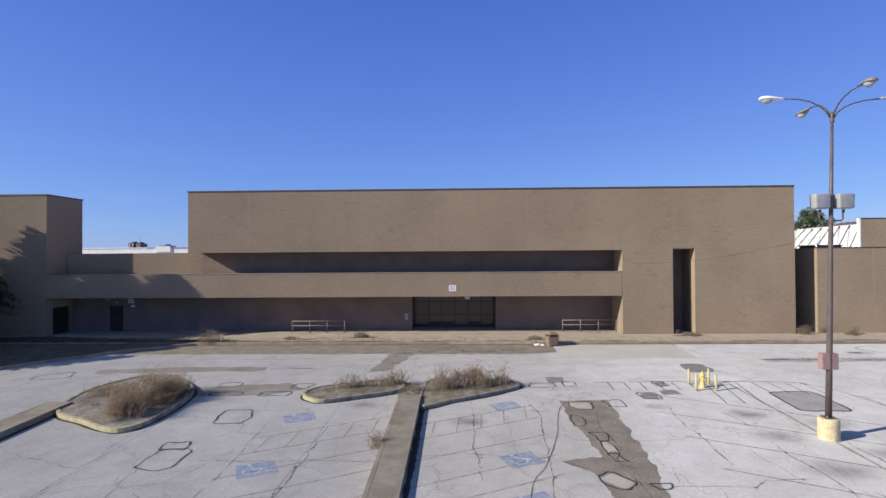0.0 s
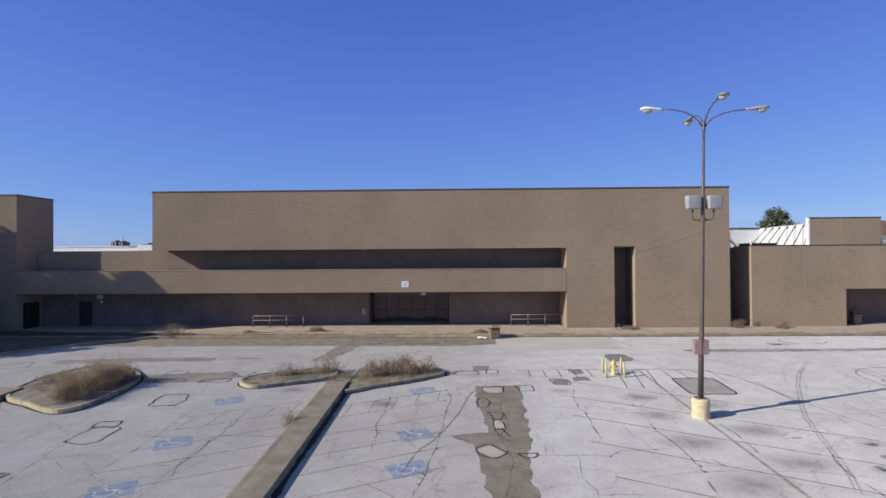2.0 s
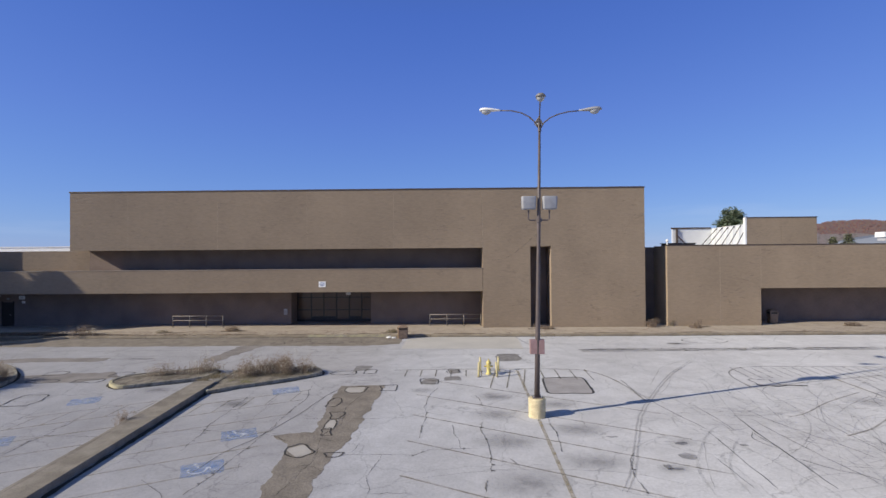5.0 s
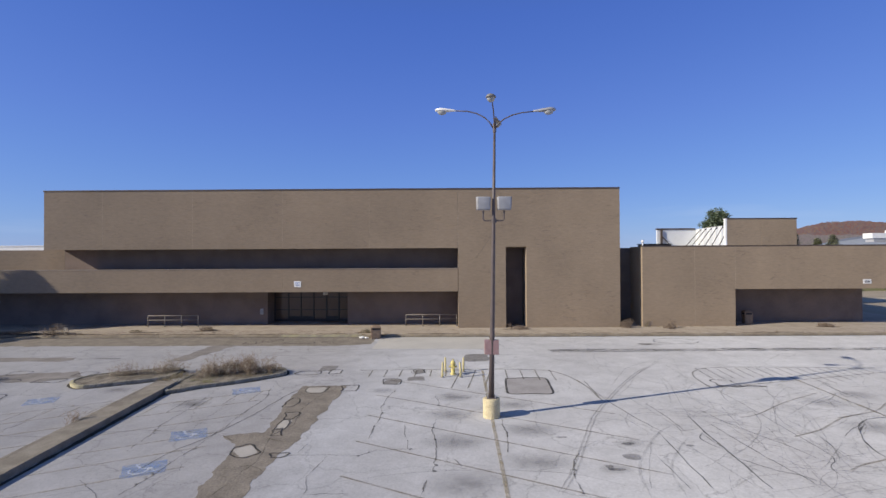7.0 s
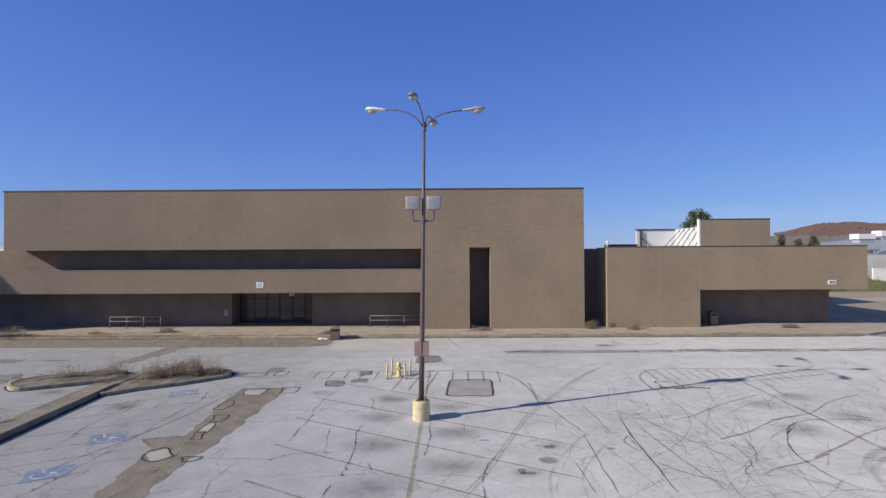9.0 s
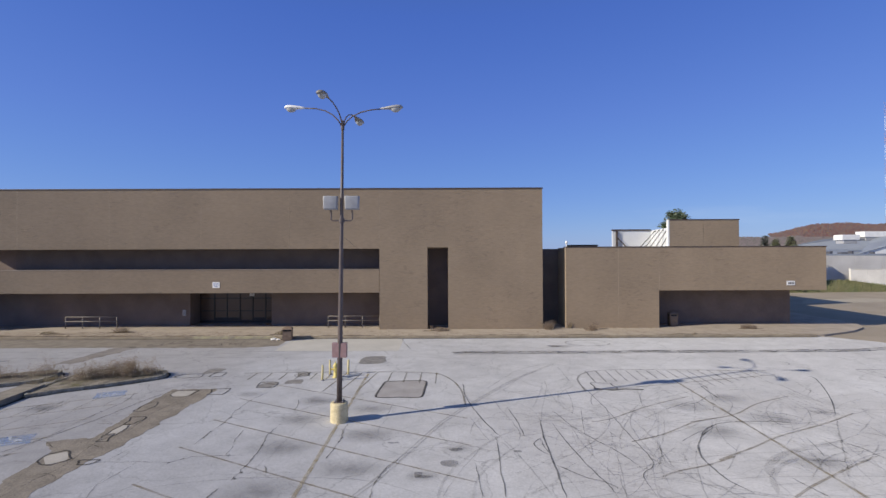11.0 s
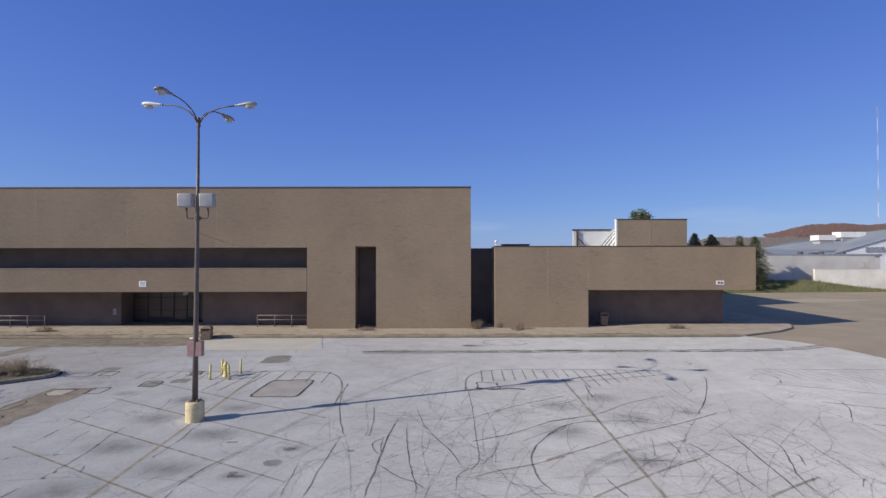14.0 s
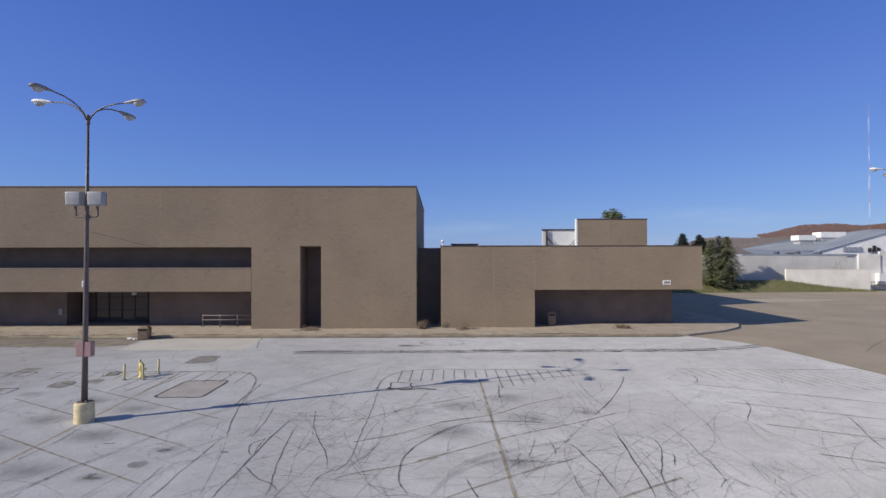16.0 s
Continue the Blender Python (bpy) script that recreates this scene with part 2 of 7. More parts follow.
M_WALL = wall_material()
M_GROUND = ground_material()
M_SEAL = worn("crack_sealant", (0.040, 0.038, 0.038), 0.74, 3.4, 0.6, 0.22, strength=0.92)
M_EDGE = worn("broken_black_sealant", (0.032, 0.030, 0.030), 0.72, 2.2, 0.6, 0.16)
M_CRACK = worn("open_crack", (0.07, 0.062, 0.055), 0.58, 5.0, soft=0.22, strength=0.75)
M_RUBBER = worn("tyre_rubber_mark", (0.09, 0.085, 0.085), 0.5, 1.4, 0.7, 0.25, strength=0.36)
M_SMEAR = worn("broad_rubber_smear", (0.12, 0.115, 0.115), 0.5, 1.2, 0.8, 0.3, strength=0.24)
M_DIRT = worn("blown_soil", (0.16, 0.118, 0.075), 0.66, 1.9, 0.95, 0.25, strength=0.85)
M_SKID = worn("fresh_tyre_mark", (0.05, 0.048, 0.05), 0.78, 2.2, 0.7, 0.3, strength=0.72)
M_OLDLINE = worn("worn_yellow_line", (0.38, 0.30, 0.16), 0.52, 2.4, soft=0.25, strength=0.75)
M_AISLELINE = worn("flaked_aisle_line", (0.33, 0.27, 0.17), 0.40, 3.6, soft=0.22, strength=0.72)
M_HATCH = worn("olive_hatch_line", (0.20, 0.165, 0.10), 0.60, 3.0, soft=0.24, strength=0.78)
M_BAYLINE = worn("faded_bay_line", (0.27, 0.205, 0.11), 0.52, 2.6, soft=0.25, strength=0.68)
M_GREYLINE = worn("ghost_of_a_line", (0.11, 0.09, 0.07), 0.58, 2.6, soft=0.25, strength=0.66)
M_BLUE = worn("worn_blue_paint", (0.15, 0.29, 0.58), 0.46, 2.6, soft=0.26, strength=0.62)
M_SYMBOL = worn("worn_white_paint", (0.72, 0.74, 0.78), 0.5, 4.0, soft=0.2, strength=0.75)
M_OIL = worn("oil_stain", (0.07, 0.065, 0.065), 0.55, 2.2, 0.6, 0.3, disc=True, strength=0.52)
M_DAMP = worn("damp_patch", (0.16, 0.15, 0.15), 0.7, 1.5, 0.7, 0.2, strength=0.42)
M_PATCH = material("grey_repair_concrete", (0.40, 0.375, 0.36), (0.32, 0.30, 0.285), 0.9, 0.9, 0.004, 40.0, fine=0.15)
M_SKIM = material("dark_asphalt_skim", (0.20, 0.18, 0.165), (0.28, 0.255, 0.235), 0.8, 0.92, 0.006, 50.0, fine=0.2)
M_TAN = material("tan_asphalt_patch", (0.265, 0.23, 0.188), (0.19, 0.163, 0.132), 1.3, 0.92, 0.008, 18.0, fine=0.28)
M_PANEL = material("greyish_concrete_panel", (0.53, 0.505, 0.46), (0.47, 0.45, 0.41), 0.5, 0.92, 0.004, 30.0, fine=0.1)
M_DARKPATCH = material("dark_asphalt_plug", (0.18, 0.17, 0.165), (0.28, 0.265, 0.25), 3.0, 0.92, 0.006, 60.0)
M_JOINTSEAL = worn("joint_filler", (0.21, 0.195, 0.185), 0.55, 1.6, 0.8, 0.22, strength=0.32)
M_PALEDRIVE = material("pale_drive_skim", (0.46, 0.40, 0.30), (0.40, 0.345, 0.26), 0.6, 0.92, 0.004, 40.0, fine=0.15)
M_BARED = material("dull_bared_concrete", (0.47, 0.435, 0.385), (0.39, 0.36, 0.32), 1.5, 0.93, 0.004, 40.0, fine=0.15)
M_HEAD = material("weathered_lamp_shell", (0.27, 0.255, 0.24), (0.18, 0.17, 0.155), 5.0, 0.5, fine=0.1)
M_FLOOD = material("pale_grey_housing", (0.37, 0.37, 0.375), (0.31, 0.31, 0.315), 4.0, 0.45, fine=0.06)
M_FLOODDARK = material("dark_grey_rim", (0.10, 0.10, 0.11), None, 4.0, 0.5)
M_BLUEBAR = material("blue_lettering", (0.12, 0.20, 0.45), None, 4.0, 0.6)
M_YELLOWKERB = material("flaking_yellow_kerb", (0.47, 0.42, 0.25), (0.32, 0.285, 0.215), 2.5, 0.8, 0.006, 25.0, fine=0.2)
M_WALK2 = material("stained_walk_concrete", (0.29, 0.255, 0.205), (0.20, 0.172, 0.135), 1.6, 0.92, 0.006, 28.0, fine=0.2)
M_PALE = leaf_material("bleached_seed_heads", (0.65, 0.62, 0.56), (0.5, 0.46, 0.38), (0.7, 0.68, 0.62))
M_LEAVES = leaf_material("green_leaves", (0.20, 0.265, 0.165), (0.27, 0.325, 0.215), (0.33, 0.36, 0.25))
# dark film: gutter dirt, and painted shadow beside walks and island kerbs
M_GUTTER = worn("gutter_dirt_and_shade", (0.045, 0.038, 0.03), 0.85, 3.0, 0.9, 0.2)
M_GLASS = glass_material()
M_BRONZE = material("dark_bronze_frame", (0.035, 0.028, 0.024), None, 4.0, 0.45, fine=0.1)
M_INSIDE = material("dim_interior", (0.16, 0.12, 0.09), (0.10, 0.08, 0.06), 0.8, 0.9)
M_LENS = material("prismatic_lamp_glass", (0.46, 0.47, 0.47), (0.36, 0.37, 0.37), 12.0, 0.2, fine=0.1)
M_RUST = material("weathered_brown_bin", (0.29, 0.205, 0.135), (0.21, 0.145, 0.10), 5.0, 0.7, 0.004, 40.0)
M_ROOF = material("grey_roofing", (0.30, 0.33, 0.37), (0.24, 0.26, 0.30), 0.15, 0.7, fine=0.08)
M_OLDWALL = material("weathered_white_concrete", (0.84, 0.81, 0.75), (0.66, 0.63, 0.58), 0.35, 0.9, 0.01, 12.0, fine=0.12)
M_GREYWALL = material("grey_block_wall", (0.66, 0.64, 0.60), (0.54, 0.52, 0.49), 0.3, 0.9, 0.01, 10.0, fine=0.1)
# faded red, paled further: haze over the far mast put into the colour
M_MASTRED = material("mast_red", (0.42, 0.26, 0.25), None, 1.0, 0.6)
M_BARK = material("brown_bark", (0.09, 0.065, 0.045), None, 4.0, 0.95, 0.02, 15.0)
M_NEEDLES = leaf_material("conifer_needles", (0.030, 0.050, 0.022), (0.045, 0.070, 0.03), (0.07, 0.09, 0.04))
M_STALKS = leaf_material("dry_stalks", (0.22, 0.165, 0.122), (0.31, 0.245, 0.19), (0.135, 0.098, 0.075))
M_BRUSH = leaf_material("dry_brush_twigs", (0.22, 0.158, 0.112), (0.32, 0.24, 0.175), (0.13, 0.092, 0.066))
M_PINE = leaf_material("olive_pine_needles", (0.30, 0.335, 0.20), (0.38, 0.40, 0.25), (0.45, 0.45, 0.30))
# needle green lightened by the haze of distance, mixed into the colour
M_FARNEEDLES = leaf_material("hazed_far_needles", (0.11, 0.135, 0.115), (0.14, 0.17, 0.14), (0.18, 0.20, 0.165))
M_GRAVEL = material("grey_gravel_and_litter", (0.29, 0.265, 0.235), (0.13, 0.105, 0.08), 1.1, 0.95, 0.02, 16.0, fine=0.45)
M_STRAW = leaf_material("straw", (0.28, 0.235, 0.165), (0.20, 0.16, 0.11), (0.15, 0.145, 0.075))
# tones of both woods are lifted and greyed: distance haze put into the colour
M_AUTUMN = leaf_material("autumn_woods", (0.25, 0.105, 0.105), (0.20, 0.165, 0.17), (0.30, 0.185, 0.125))
M_BARE = leaf_material("bare_woods", (0.245, 0.205, 0.22), (0.29, 0.245, 0.25), (0.195, 0.195, 0.175))
M_BLADE = leaf_material("grass_blades", (0.17, 0.20, 0.08), (0.25, 0.25, 0.12), (0.36, 0.31, 0.18))
# wall brown darkened for deep recesses: their shade is put into the colour
M_RECESS = material("shade_darkened_brown", (0.20, 0.162, 0.138), None, 0.7, 0.9, 0.01, 20.0)
# browner recess paint, with the shade of recesses and slots put into the colour
M_DARK = material("brown_recess_paint_and_shade", (0.225, 0.172, 0.142), None, 0.7, 0.9, 0.01, 20.0)
M_JOINT = material("pale_sealant", (0.385, 0.305, 0.22), None, 2.0, 0.8)
M_CAP = material("pale_metal_cap", (0.33, 0.27, 0.21), None, 2.0, 0.5)
M_PLY = material("old_plywood", (0.30, 0.17, 0.08), (0.22, 0.12, 0.06), 1.5, 0.8)
M_KERB = material("worn_kerb", (0.37, 0.31, 0.22), (0.26, 0.215, 0.155), 1.4, 0.9, 0.006, 25.0, fine=0.25)
M_ISLEKERB = material("lichened_grey_kerb", (0.35, 0.325, 0.265), (0.16, 0.145, 0.115), 3.2, 0.92, 0.010, 22.0, fine=0.35)
M_BEDSOIL = material("thin_soil_and_gravel", (0.27, 0.235, 0.185), (0.12, 0.10, 0.075), 2.2, 0.95, 0.02, 24.0, fine=0.45)
M_DARKFILM = worn("dark_pavement_film", (0.075, 0.06, 0.047), 0.85, 1.4, 0.95, 0.25, strength=0.88)
M_SCREEN = material("pale_grey_white_sheeting", (0.74, 0.75, 0.75), (0.66, 0.67, 0.67), 0.5, 0.7, fine=0.05)
M_COPING = material("brown_metal_coping", (0.09, 0.065, 0.05), None, 2.0, 0.5, fine=0.1)
M_WALK = material("pavement_concrete", (0.47, 0.40, 0.315), (0.36, 0.30, 0.235), 0.8, 0.9, 0.004, 30.0, fine=0.15)
M_ASPHALT = material("old_asphalt", (0.385, 0.32, 0.238), (0.318, 0.265, 0.195), 0.22, 0.9, 0.006, 14.0, fine=0.16)
M_EARTH = material("dry_earth", (0.17, 0.14, 0.10), (0.09, 0.075, 0.055), 2.0, 0.95, 0.02, 30.0, fine=0.3)
M_GRASS = material("dry_grass", (0.13, 0.165, 0.06), (0.21, 0.195, 0.10), 0.4, 0.95, 0.03, 25.0, fine=0.35)
M_POLE = material("brown_painted_steel", (0.13, 0.102, 0.094), (0.095, 0.075, 0.07), 4.0, 0.5, fine=0.1)
M_YELLOW = material("yellow_paint", (0.68, 0.57, 0.17), (0.58, 0.48, 0.19), 6.0, 0.55, 0.003, 50.0)
M_PALEYELLOW = material("faded_post_yellow", (0.66, 0.57, 0.27), (0.50, 0.43, 0.24), 7.0, 0.65, 0.003, 50.0, fine=0.2)
M_CREAM = material("worn_yellow_concrete", (0.70, 0.60, 0.37), (0.55, 0.46, 0.28), 4.0, 0.85, 0.008, 25.0)
M_GREY = material("grey_painted_metal", (0.42, 0.42, 0.43), (0.36, 0.36, 0.37), 5.0, 0.5, fine=0.08)
M_WHITE = material("white_paint", (0.86, 0.85, 0.82), (0.78, 0.77, 0.74), 1.0, 0.7, fine=0.05)
M_RED = material("faded_red_paint", (0.36, 0.235, 0.225), (0.31, 0.19, 0.18), 6.0, 0.6, fine=0.1)
M_BLACK = material("black_rubber", (0.02, 0.02, 0.02), None, 5.0, 0.6)
M_RAIL = material("cream_rail_paint", (0.235, 0.205, 0.175), None, 5.0, 0.5)

# ---- builders ----
BASE = {}


def thing(name, loc, label, category, group="", kind=""):
    ob = new(name)
    ob.location, ob.empty_display_size = loc, 0.2
    BASE[ob.name] = Vector(loc)
    return tagged(ob, label, category, group, kind)


def part(name, bm, mat, parent, label="", smooth=False):
    """Links a bmesh in world coordinates as one mesh under a thing or a part."""
    base = BASE[parent.name] if parent else Vector((0, 0, 0))
    bm.transform(Matrix.Translation(-base))
    me = bpy.data.meshes.new(name)
    bm.to_mesh(me)
    bm.free()
    if smooth:
        for p in me.polygons:
            p.use_smooth = True
    me.materials.append(mat)
    ob = new(name, me)
    if parent:
        ob.parent = parent
    BASE[ob.name] = base
    return tagged(ob, label)


def solo(name, bm, mat, loc, label, category, group="", kind="", smooth=False):
    """A thing that is one mesh, with its origin at loc."""
    bm.transform(Matrix.Translation(-Vector(loc)))
    me = bpy.data.meshes.new(name)
    bm.to_mesh(me)
    bm.free()
    if smooth:
        for p in me.polygons:
            p.use_smooth = True
    me.materials.append(mat)
    ob = new(name, me)
    ob.location = loc
    BASE[ob.name] = Vector(loc)
    return tagged(ob, label, category, group, kind)


def box(x0, x1, y0, y1, z0, z1, bevel=0.0, bm=None, m=None):
    one = bmesh.new()
    bmesh.ops.create_cube(one, size=1, matrix=Matrix.LocRotScale(((x0 + x1) / 2, (y0 + y1) / 2, (z0 + z1) / 2), None, (x1 - x0, y1 - y0, z1 - z0)))
    if bevel:
        bmesh.ops.bevel(one, geom=one.edges[:], offset=bevel, segments=2, affect='EDGES', profile=0.7)
    if m:
        one.transform(m)
    return merge(bm, one)


def merge(bm, one):
    if bm is None:
        return one
    me = bpy.data.meshes.new("join")
    one.to_mesh(me)
    one.free()
    bm.from_mesh(me)
    bpy.data.meshes.remove(me)
    return bm


def tube(points, radii, sides=12, bm=None, caps=True):
    """A round tube along points; radii: one or one a point."""
    one = bmesh.new()
    points = [Vector(p) for p in points]
    if not hasattr(radii, "__len__"):
        radii = [radii] * len(points)
    rings, side = [], None
    for i, p in enumerate(points):
        d = (points[min(i + 1, len(points) - 1)] - points[max(i - 1, 0)]).normalized()
        if side is None:
            side = d.cross(Vector((0, 0, 1)) if abs(d.z) < 0.9 else Vector((0, 1, 0))).normalized()
        side = (side - d * side.dot(d)).normalized()
        up = d.cross(side)
        rings.append([one.verts.new(p + radii[i] * (math.cos(a) * side + math.sin(a) * up)) for a in [k * math.tau / sides for k in range(sides)]])
    for a, b in zip(rings, rings[1:]):
        for k in range(sides):
            one.faces.new((a[k], a[(k + 1) % sides], b[(k + 1) % sides], b[k]))
    if caps:
        one.faces.new(rings[0][::-1])
        one.faces.new(rings[-1])
    bmesh.ops.recalc_face_normals(one, faces=one.faces[:])
    return merge(bm, one)


def slab(outline, z0, z1, bevel=0.0, bm=None, tilt=None):
    """A prism over a plan outline; z1 (and z0) may be functions of x, y."""
    one = bmesh.new()
    f1 = z1 if callable(z1) else (lambda x, y: z1)
    f0 = z0 if callable(z0) else (lambda x, y: z0)
    top = [one.verts.new((x, y, f1(x, y))) for x, y in outline]
    bot = [one.verts.new((x, y, f0(x, y))) for x, y in outline]
    n = len(outline)
    cap = one.faces.new(top)
    one.faces.new(bot[::-1])
    for i in range(n):
        one.faces.new((bot[i], bot[(i + 1) % n], top[(i + 1) % n], top[i]))
    bmesh.ops.recalc_face_normals(one, faces=one.faces[:])
    if bevel:
        bmesh.ops.bevel(one, geom=[e for e in cap.edges], offset=bevel, segments=2, affect='EDGES')
    return merge(bm, one)


def gz(x, y):
    """The ground's height: the lot rises gently to the store."""
    return 0.10 + 0.0315 * min(max(y, -12.0), 36.2)

# ---- ground ----
bm = bmesh.new()
ys = [-1200, -300, -60, -12] + [i * 2.0 for i in range(-5, 18)] + [36.2, 60, 90, 200, 600, 2500]
xs = [-2500, -600, -200, -80, -40, -20, 0, 20, 40, 60, 100, 250, 800, 2500]
rows = [[bm.verts.new((x, y, gz(x, y))) for x in xs] for y in ys]
for a, b in zip(rows, rows[1:]):
    for i in range(len(xs) - 1):
        bm.faces.new((a[i], a[i + 1], b[i + 1], b[i]))
solo("ground", bm, M_GROUND, (0, 0, 0), "cracked pale concrete car park rising gently to the store", "ground", kind="structure")

# brown asphalt: the drive beside the annex, and the strip along the pavement
bm = bmesh.new()
bm.faces.new([bm.verts.new((x, y, gz(x, y) + 0.006)) for x, y in ((45.0, 36.1), (47.4, 34.0), (48.6, 31.9), (50.0, 25.5), (51.6, 15), (52.5, -11), (180, -11), (180, 36.1))])
solo("drive", bm, M_ASPHALT, (60, 30, 1.0), "worn brown asphalt service drive beside the annex", "road", kind="structure")
bm = bmesh.new()
bm.faces.new([bm.verts.new((x, y, gz(x, y) + 0.008)) for x, y in ((45.0, 36.1), (180, 36.1), (180, 90), (45.0, 90))])
solo("drive", bm, M_ASPHALT, (60, 60, 1.24), "worn brown asphalt service yard behind the annex", "road", kind="structure")

WALK = 1.40
walk_outline = [(-60, 36.0), (45.1, 36.0), (48.6, 37.8), (50.8, 39.6), (51.9, 41.4), (52.3, 44), (52.3, 60), (46.7, 60), (46.7, 46), (-60, 46)]
pavement = solo("pavement", slab(walk_outline, 1.0, WALK - 0.015), M_WALK, (0, 40, 1.24), "stained tan concrete pavement with weeds in its joints", "pavement", kind="structure")

# ---- main store ----
FY = 39.33
store = thing("department_store", (2.4, 50, WALK), "closed two-storey store clad in brown textured concrete panels", "building")
seams = [-20.68, -15.95, -8.70, -1.48, 5.47, 12.54, 18.9, 25.40]
for a, b in zip(seams[:5], seams[1:6]):
    part("wall_panel", box(a + 0.018, b - 0.018, FY, FY + 0.35, 7.74, 12.42, 0.004), M_WALL, store)
# the right-hand panels meet at hairline joints above and beside the slot
for x0, x1, z0, z1 in ((12.56, 25.40, 7.83, 12.42), (12.56, 16.335, 1.3, 7.83), (17.97, 25.40, 1.3, 7.83)):
    part("wall_panel", box(x0, x1, FY, FY + 0.35, z0, z1), M_WALL, store)
for xj in (-15.95, -8.70, -1.48, 5.47, 12.545):
    part("joint", box(xj - 0.017, xj + 0.017, FY - 0.002, FY + 0.3, 7.75, 12.41), M_JOINT, store, "pale sealant joint")
part("wall_core", box(-20.66, 25.38, FY + 0.36, 62, 7.76, 12.38), M_WALL, store)
part("coping", box(-20.72, 25.44, FY - 0.04, 62, 12.42, 12.52, 0.01), M_COPING, store)
part("upper_recess_wall", box(-31.7, -20.52, 41.4, 41.8, 6.0, 7.76), M_WALL, store)
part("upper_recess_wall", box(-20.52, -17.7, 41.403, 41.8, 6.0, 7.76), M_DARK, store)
# from the shadow's foot on, the overhang's shade is put into the colour
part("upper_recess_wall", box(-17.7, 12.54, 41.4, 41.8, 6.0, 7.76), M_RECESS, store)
part("wing_roof", box(-31.7, -20.70, 41.8, 62, 7.4, 7.6), M_COPING, store)
ledge = part("ledge", box(-31.73, 12.53, FY + 0.02, 41.38, 4.30, 6.08), M_WALL, store)
for a, b in zip((-31.75, -23.2, -15.95, -8.70, -1.48, 5.47), (-23.2, -15.95, -8.70, -1.48, 5.47, 12.53)):
    part("ledge_panel", box(a + 0.001, b - 0.001, FY, FY + 0.3, 4.285, 6.09), M_WALL, ledge)
part("ledge_cap", box(-31.75, 12.53, FY - 0.03, FY + 0.34, 6.09, 6.14, 0.008), M_CAP, ledge, "pale metal capping")
# walls under the ledge: darker brown with the ledge's shade in it
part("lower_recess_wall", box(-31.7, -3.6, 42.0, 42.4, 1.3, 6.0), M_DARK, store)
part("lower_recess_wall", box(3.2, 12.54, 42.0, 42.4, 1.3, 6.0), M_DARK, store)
part("return_wall", box(12.54, 12.9, FY + 0.36, 42.4, 1.3, 7.75), M_WALL, store)
# slot: wall brown where sun reaches, shade painted into the deeper faces
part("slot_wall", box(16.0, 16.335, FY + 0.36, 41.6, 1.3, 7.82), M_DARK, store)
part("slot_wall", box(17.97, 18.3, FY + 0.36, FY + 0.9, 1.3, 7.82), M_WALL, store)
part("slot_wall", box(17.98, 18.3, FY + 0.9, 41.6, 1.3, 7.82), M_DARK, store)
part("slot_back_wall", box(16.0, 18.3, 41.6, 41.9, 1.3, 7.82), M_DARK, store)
part("side_wall", box(25.1, 25.39, FY + 0.36, 62, 1.3, 7.76), M_WALL, store)
# entrance: a deeper bay with a bronze-framed glass front
EY = 43.8
# bay walls and header share the recess brown, shade included in it
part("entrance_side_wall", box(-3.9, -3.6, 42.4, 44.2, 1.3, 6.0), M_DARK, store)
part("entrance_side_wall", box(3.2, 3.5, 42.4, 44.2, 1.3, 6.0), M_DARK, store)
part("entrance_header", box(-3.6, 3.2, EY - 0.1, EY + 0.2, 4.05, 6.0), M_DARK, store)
front = part("shop_front", box(-3.6, 3.2, EY - 0.06, EY + 0.06, 1.40, 1.62), M_BRONZE, store, "dark bronze glazed entrance front")
bars = (-3.55, -2.35, -1.25, -0.12, 1.0, 2.1, 3.15)
for xb in bars:
    part("mullion", box(xb - 0.045, xb + 0.045, EY - 0.07, EY + 0.07, 1.62, 4.05, 0.006), M_BRONZE, front)
for a, b in zip(bars, bars[1:]):
    door = a in (-2.35, -1.25, 1.0)
    part("transom_bar", box(a + 0.045, b - 0.045, EY - 0.06, EY + 0.06, 3.48, 3.56, 0.004), M_BRONZE, front)
    part("pane", box(a + 0.04, b - 0.04, EY - 0.008, EY + 0.008, 3.56, 4.05), M_GLASS, front).visible_shadow = False
    part("pane", box(a + 0.04, b - 0.04, EY - 0.008, EY + 0.008, 1.62, 3.48), M_GLASS, front).visible_shadow = False
    if door:
        part("push_bar", box(a + 0.10, b - 0.10, EY - 0.11, EY - 0.08, 2.40, 2.46, 0.004), M_BRONZE, front)
        part("door_rail", box(a + 0.045, b - 0.045, EY - 0.05, EY + 0.05, 1.62, 1.84), M_BRONZE, front)
    else:
        part("glazing_bar", box(a + 0.045, b - 0.045, EY - 0.05, EY + 0.05, 2.38, 2.46), M_BRONZE, front)
part("lobby_floor", box(-3.6, 3.2, EY + 0.06, 48.5, 1.30, 1.395), M_INSIDE, store)
part("lobby_back_wall", box(-3.9, 3.5, 48.5, 48.7, 1.3, 4.4), M_INSIDE, store)
part("lobby_side_wall", box(-3.9, -3.6, 44.2, 48.5, 1.3, 4.4), M_INSIDE, store)
part("lobby_side_wall", box(3.2, 3.5, 44.2, 48.5, 1.3, 4.4), M_INSIDE, store)
part("lobby_ceiling", box(-3.9, 3.5, EY + 0.2, 48.7, 4.1, 4.3), M_INSIDE, store)
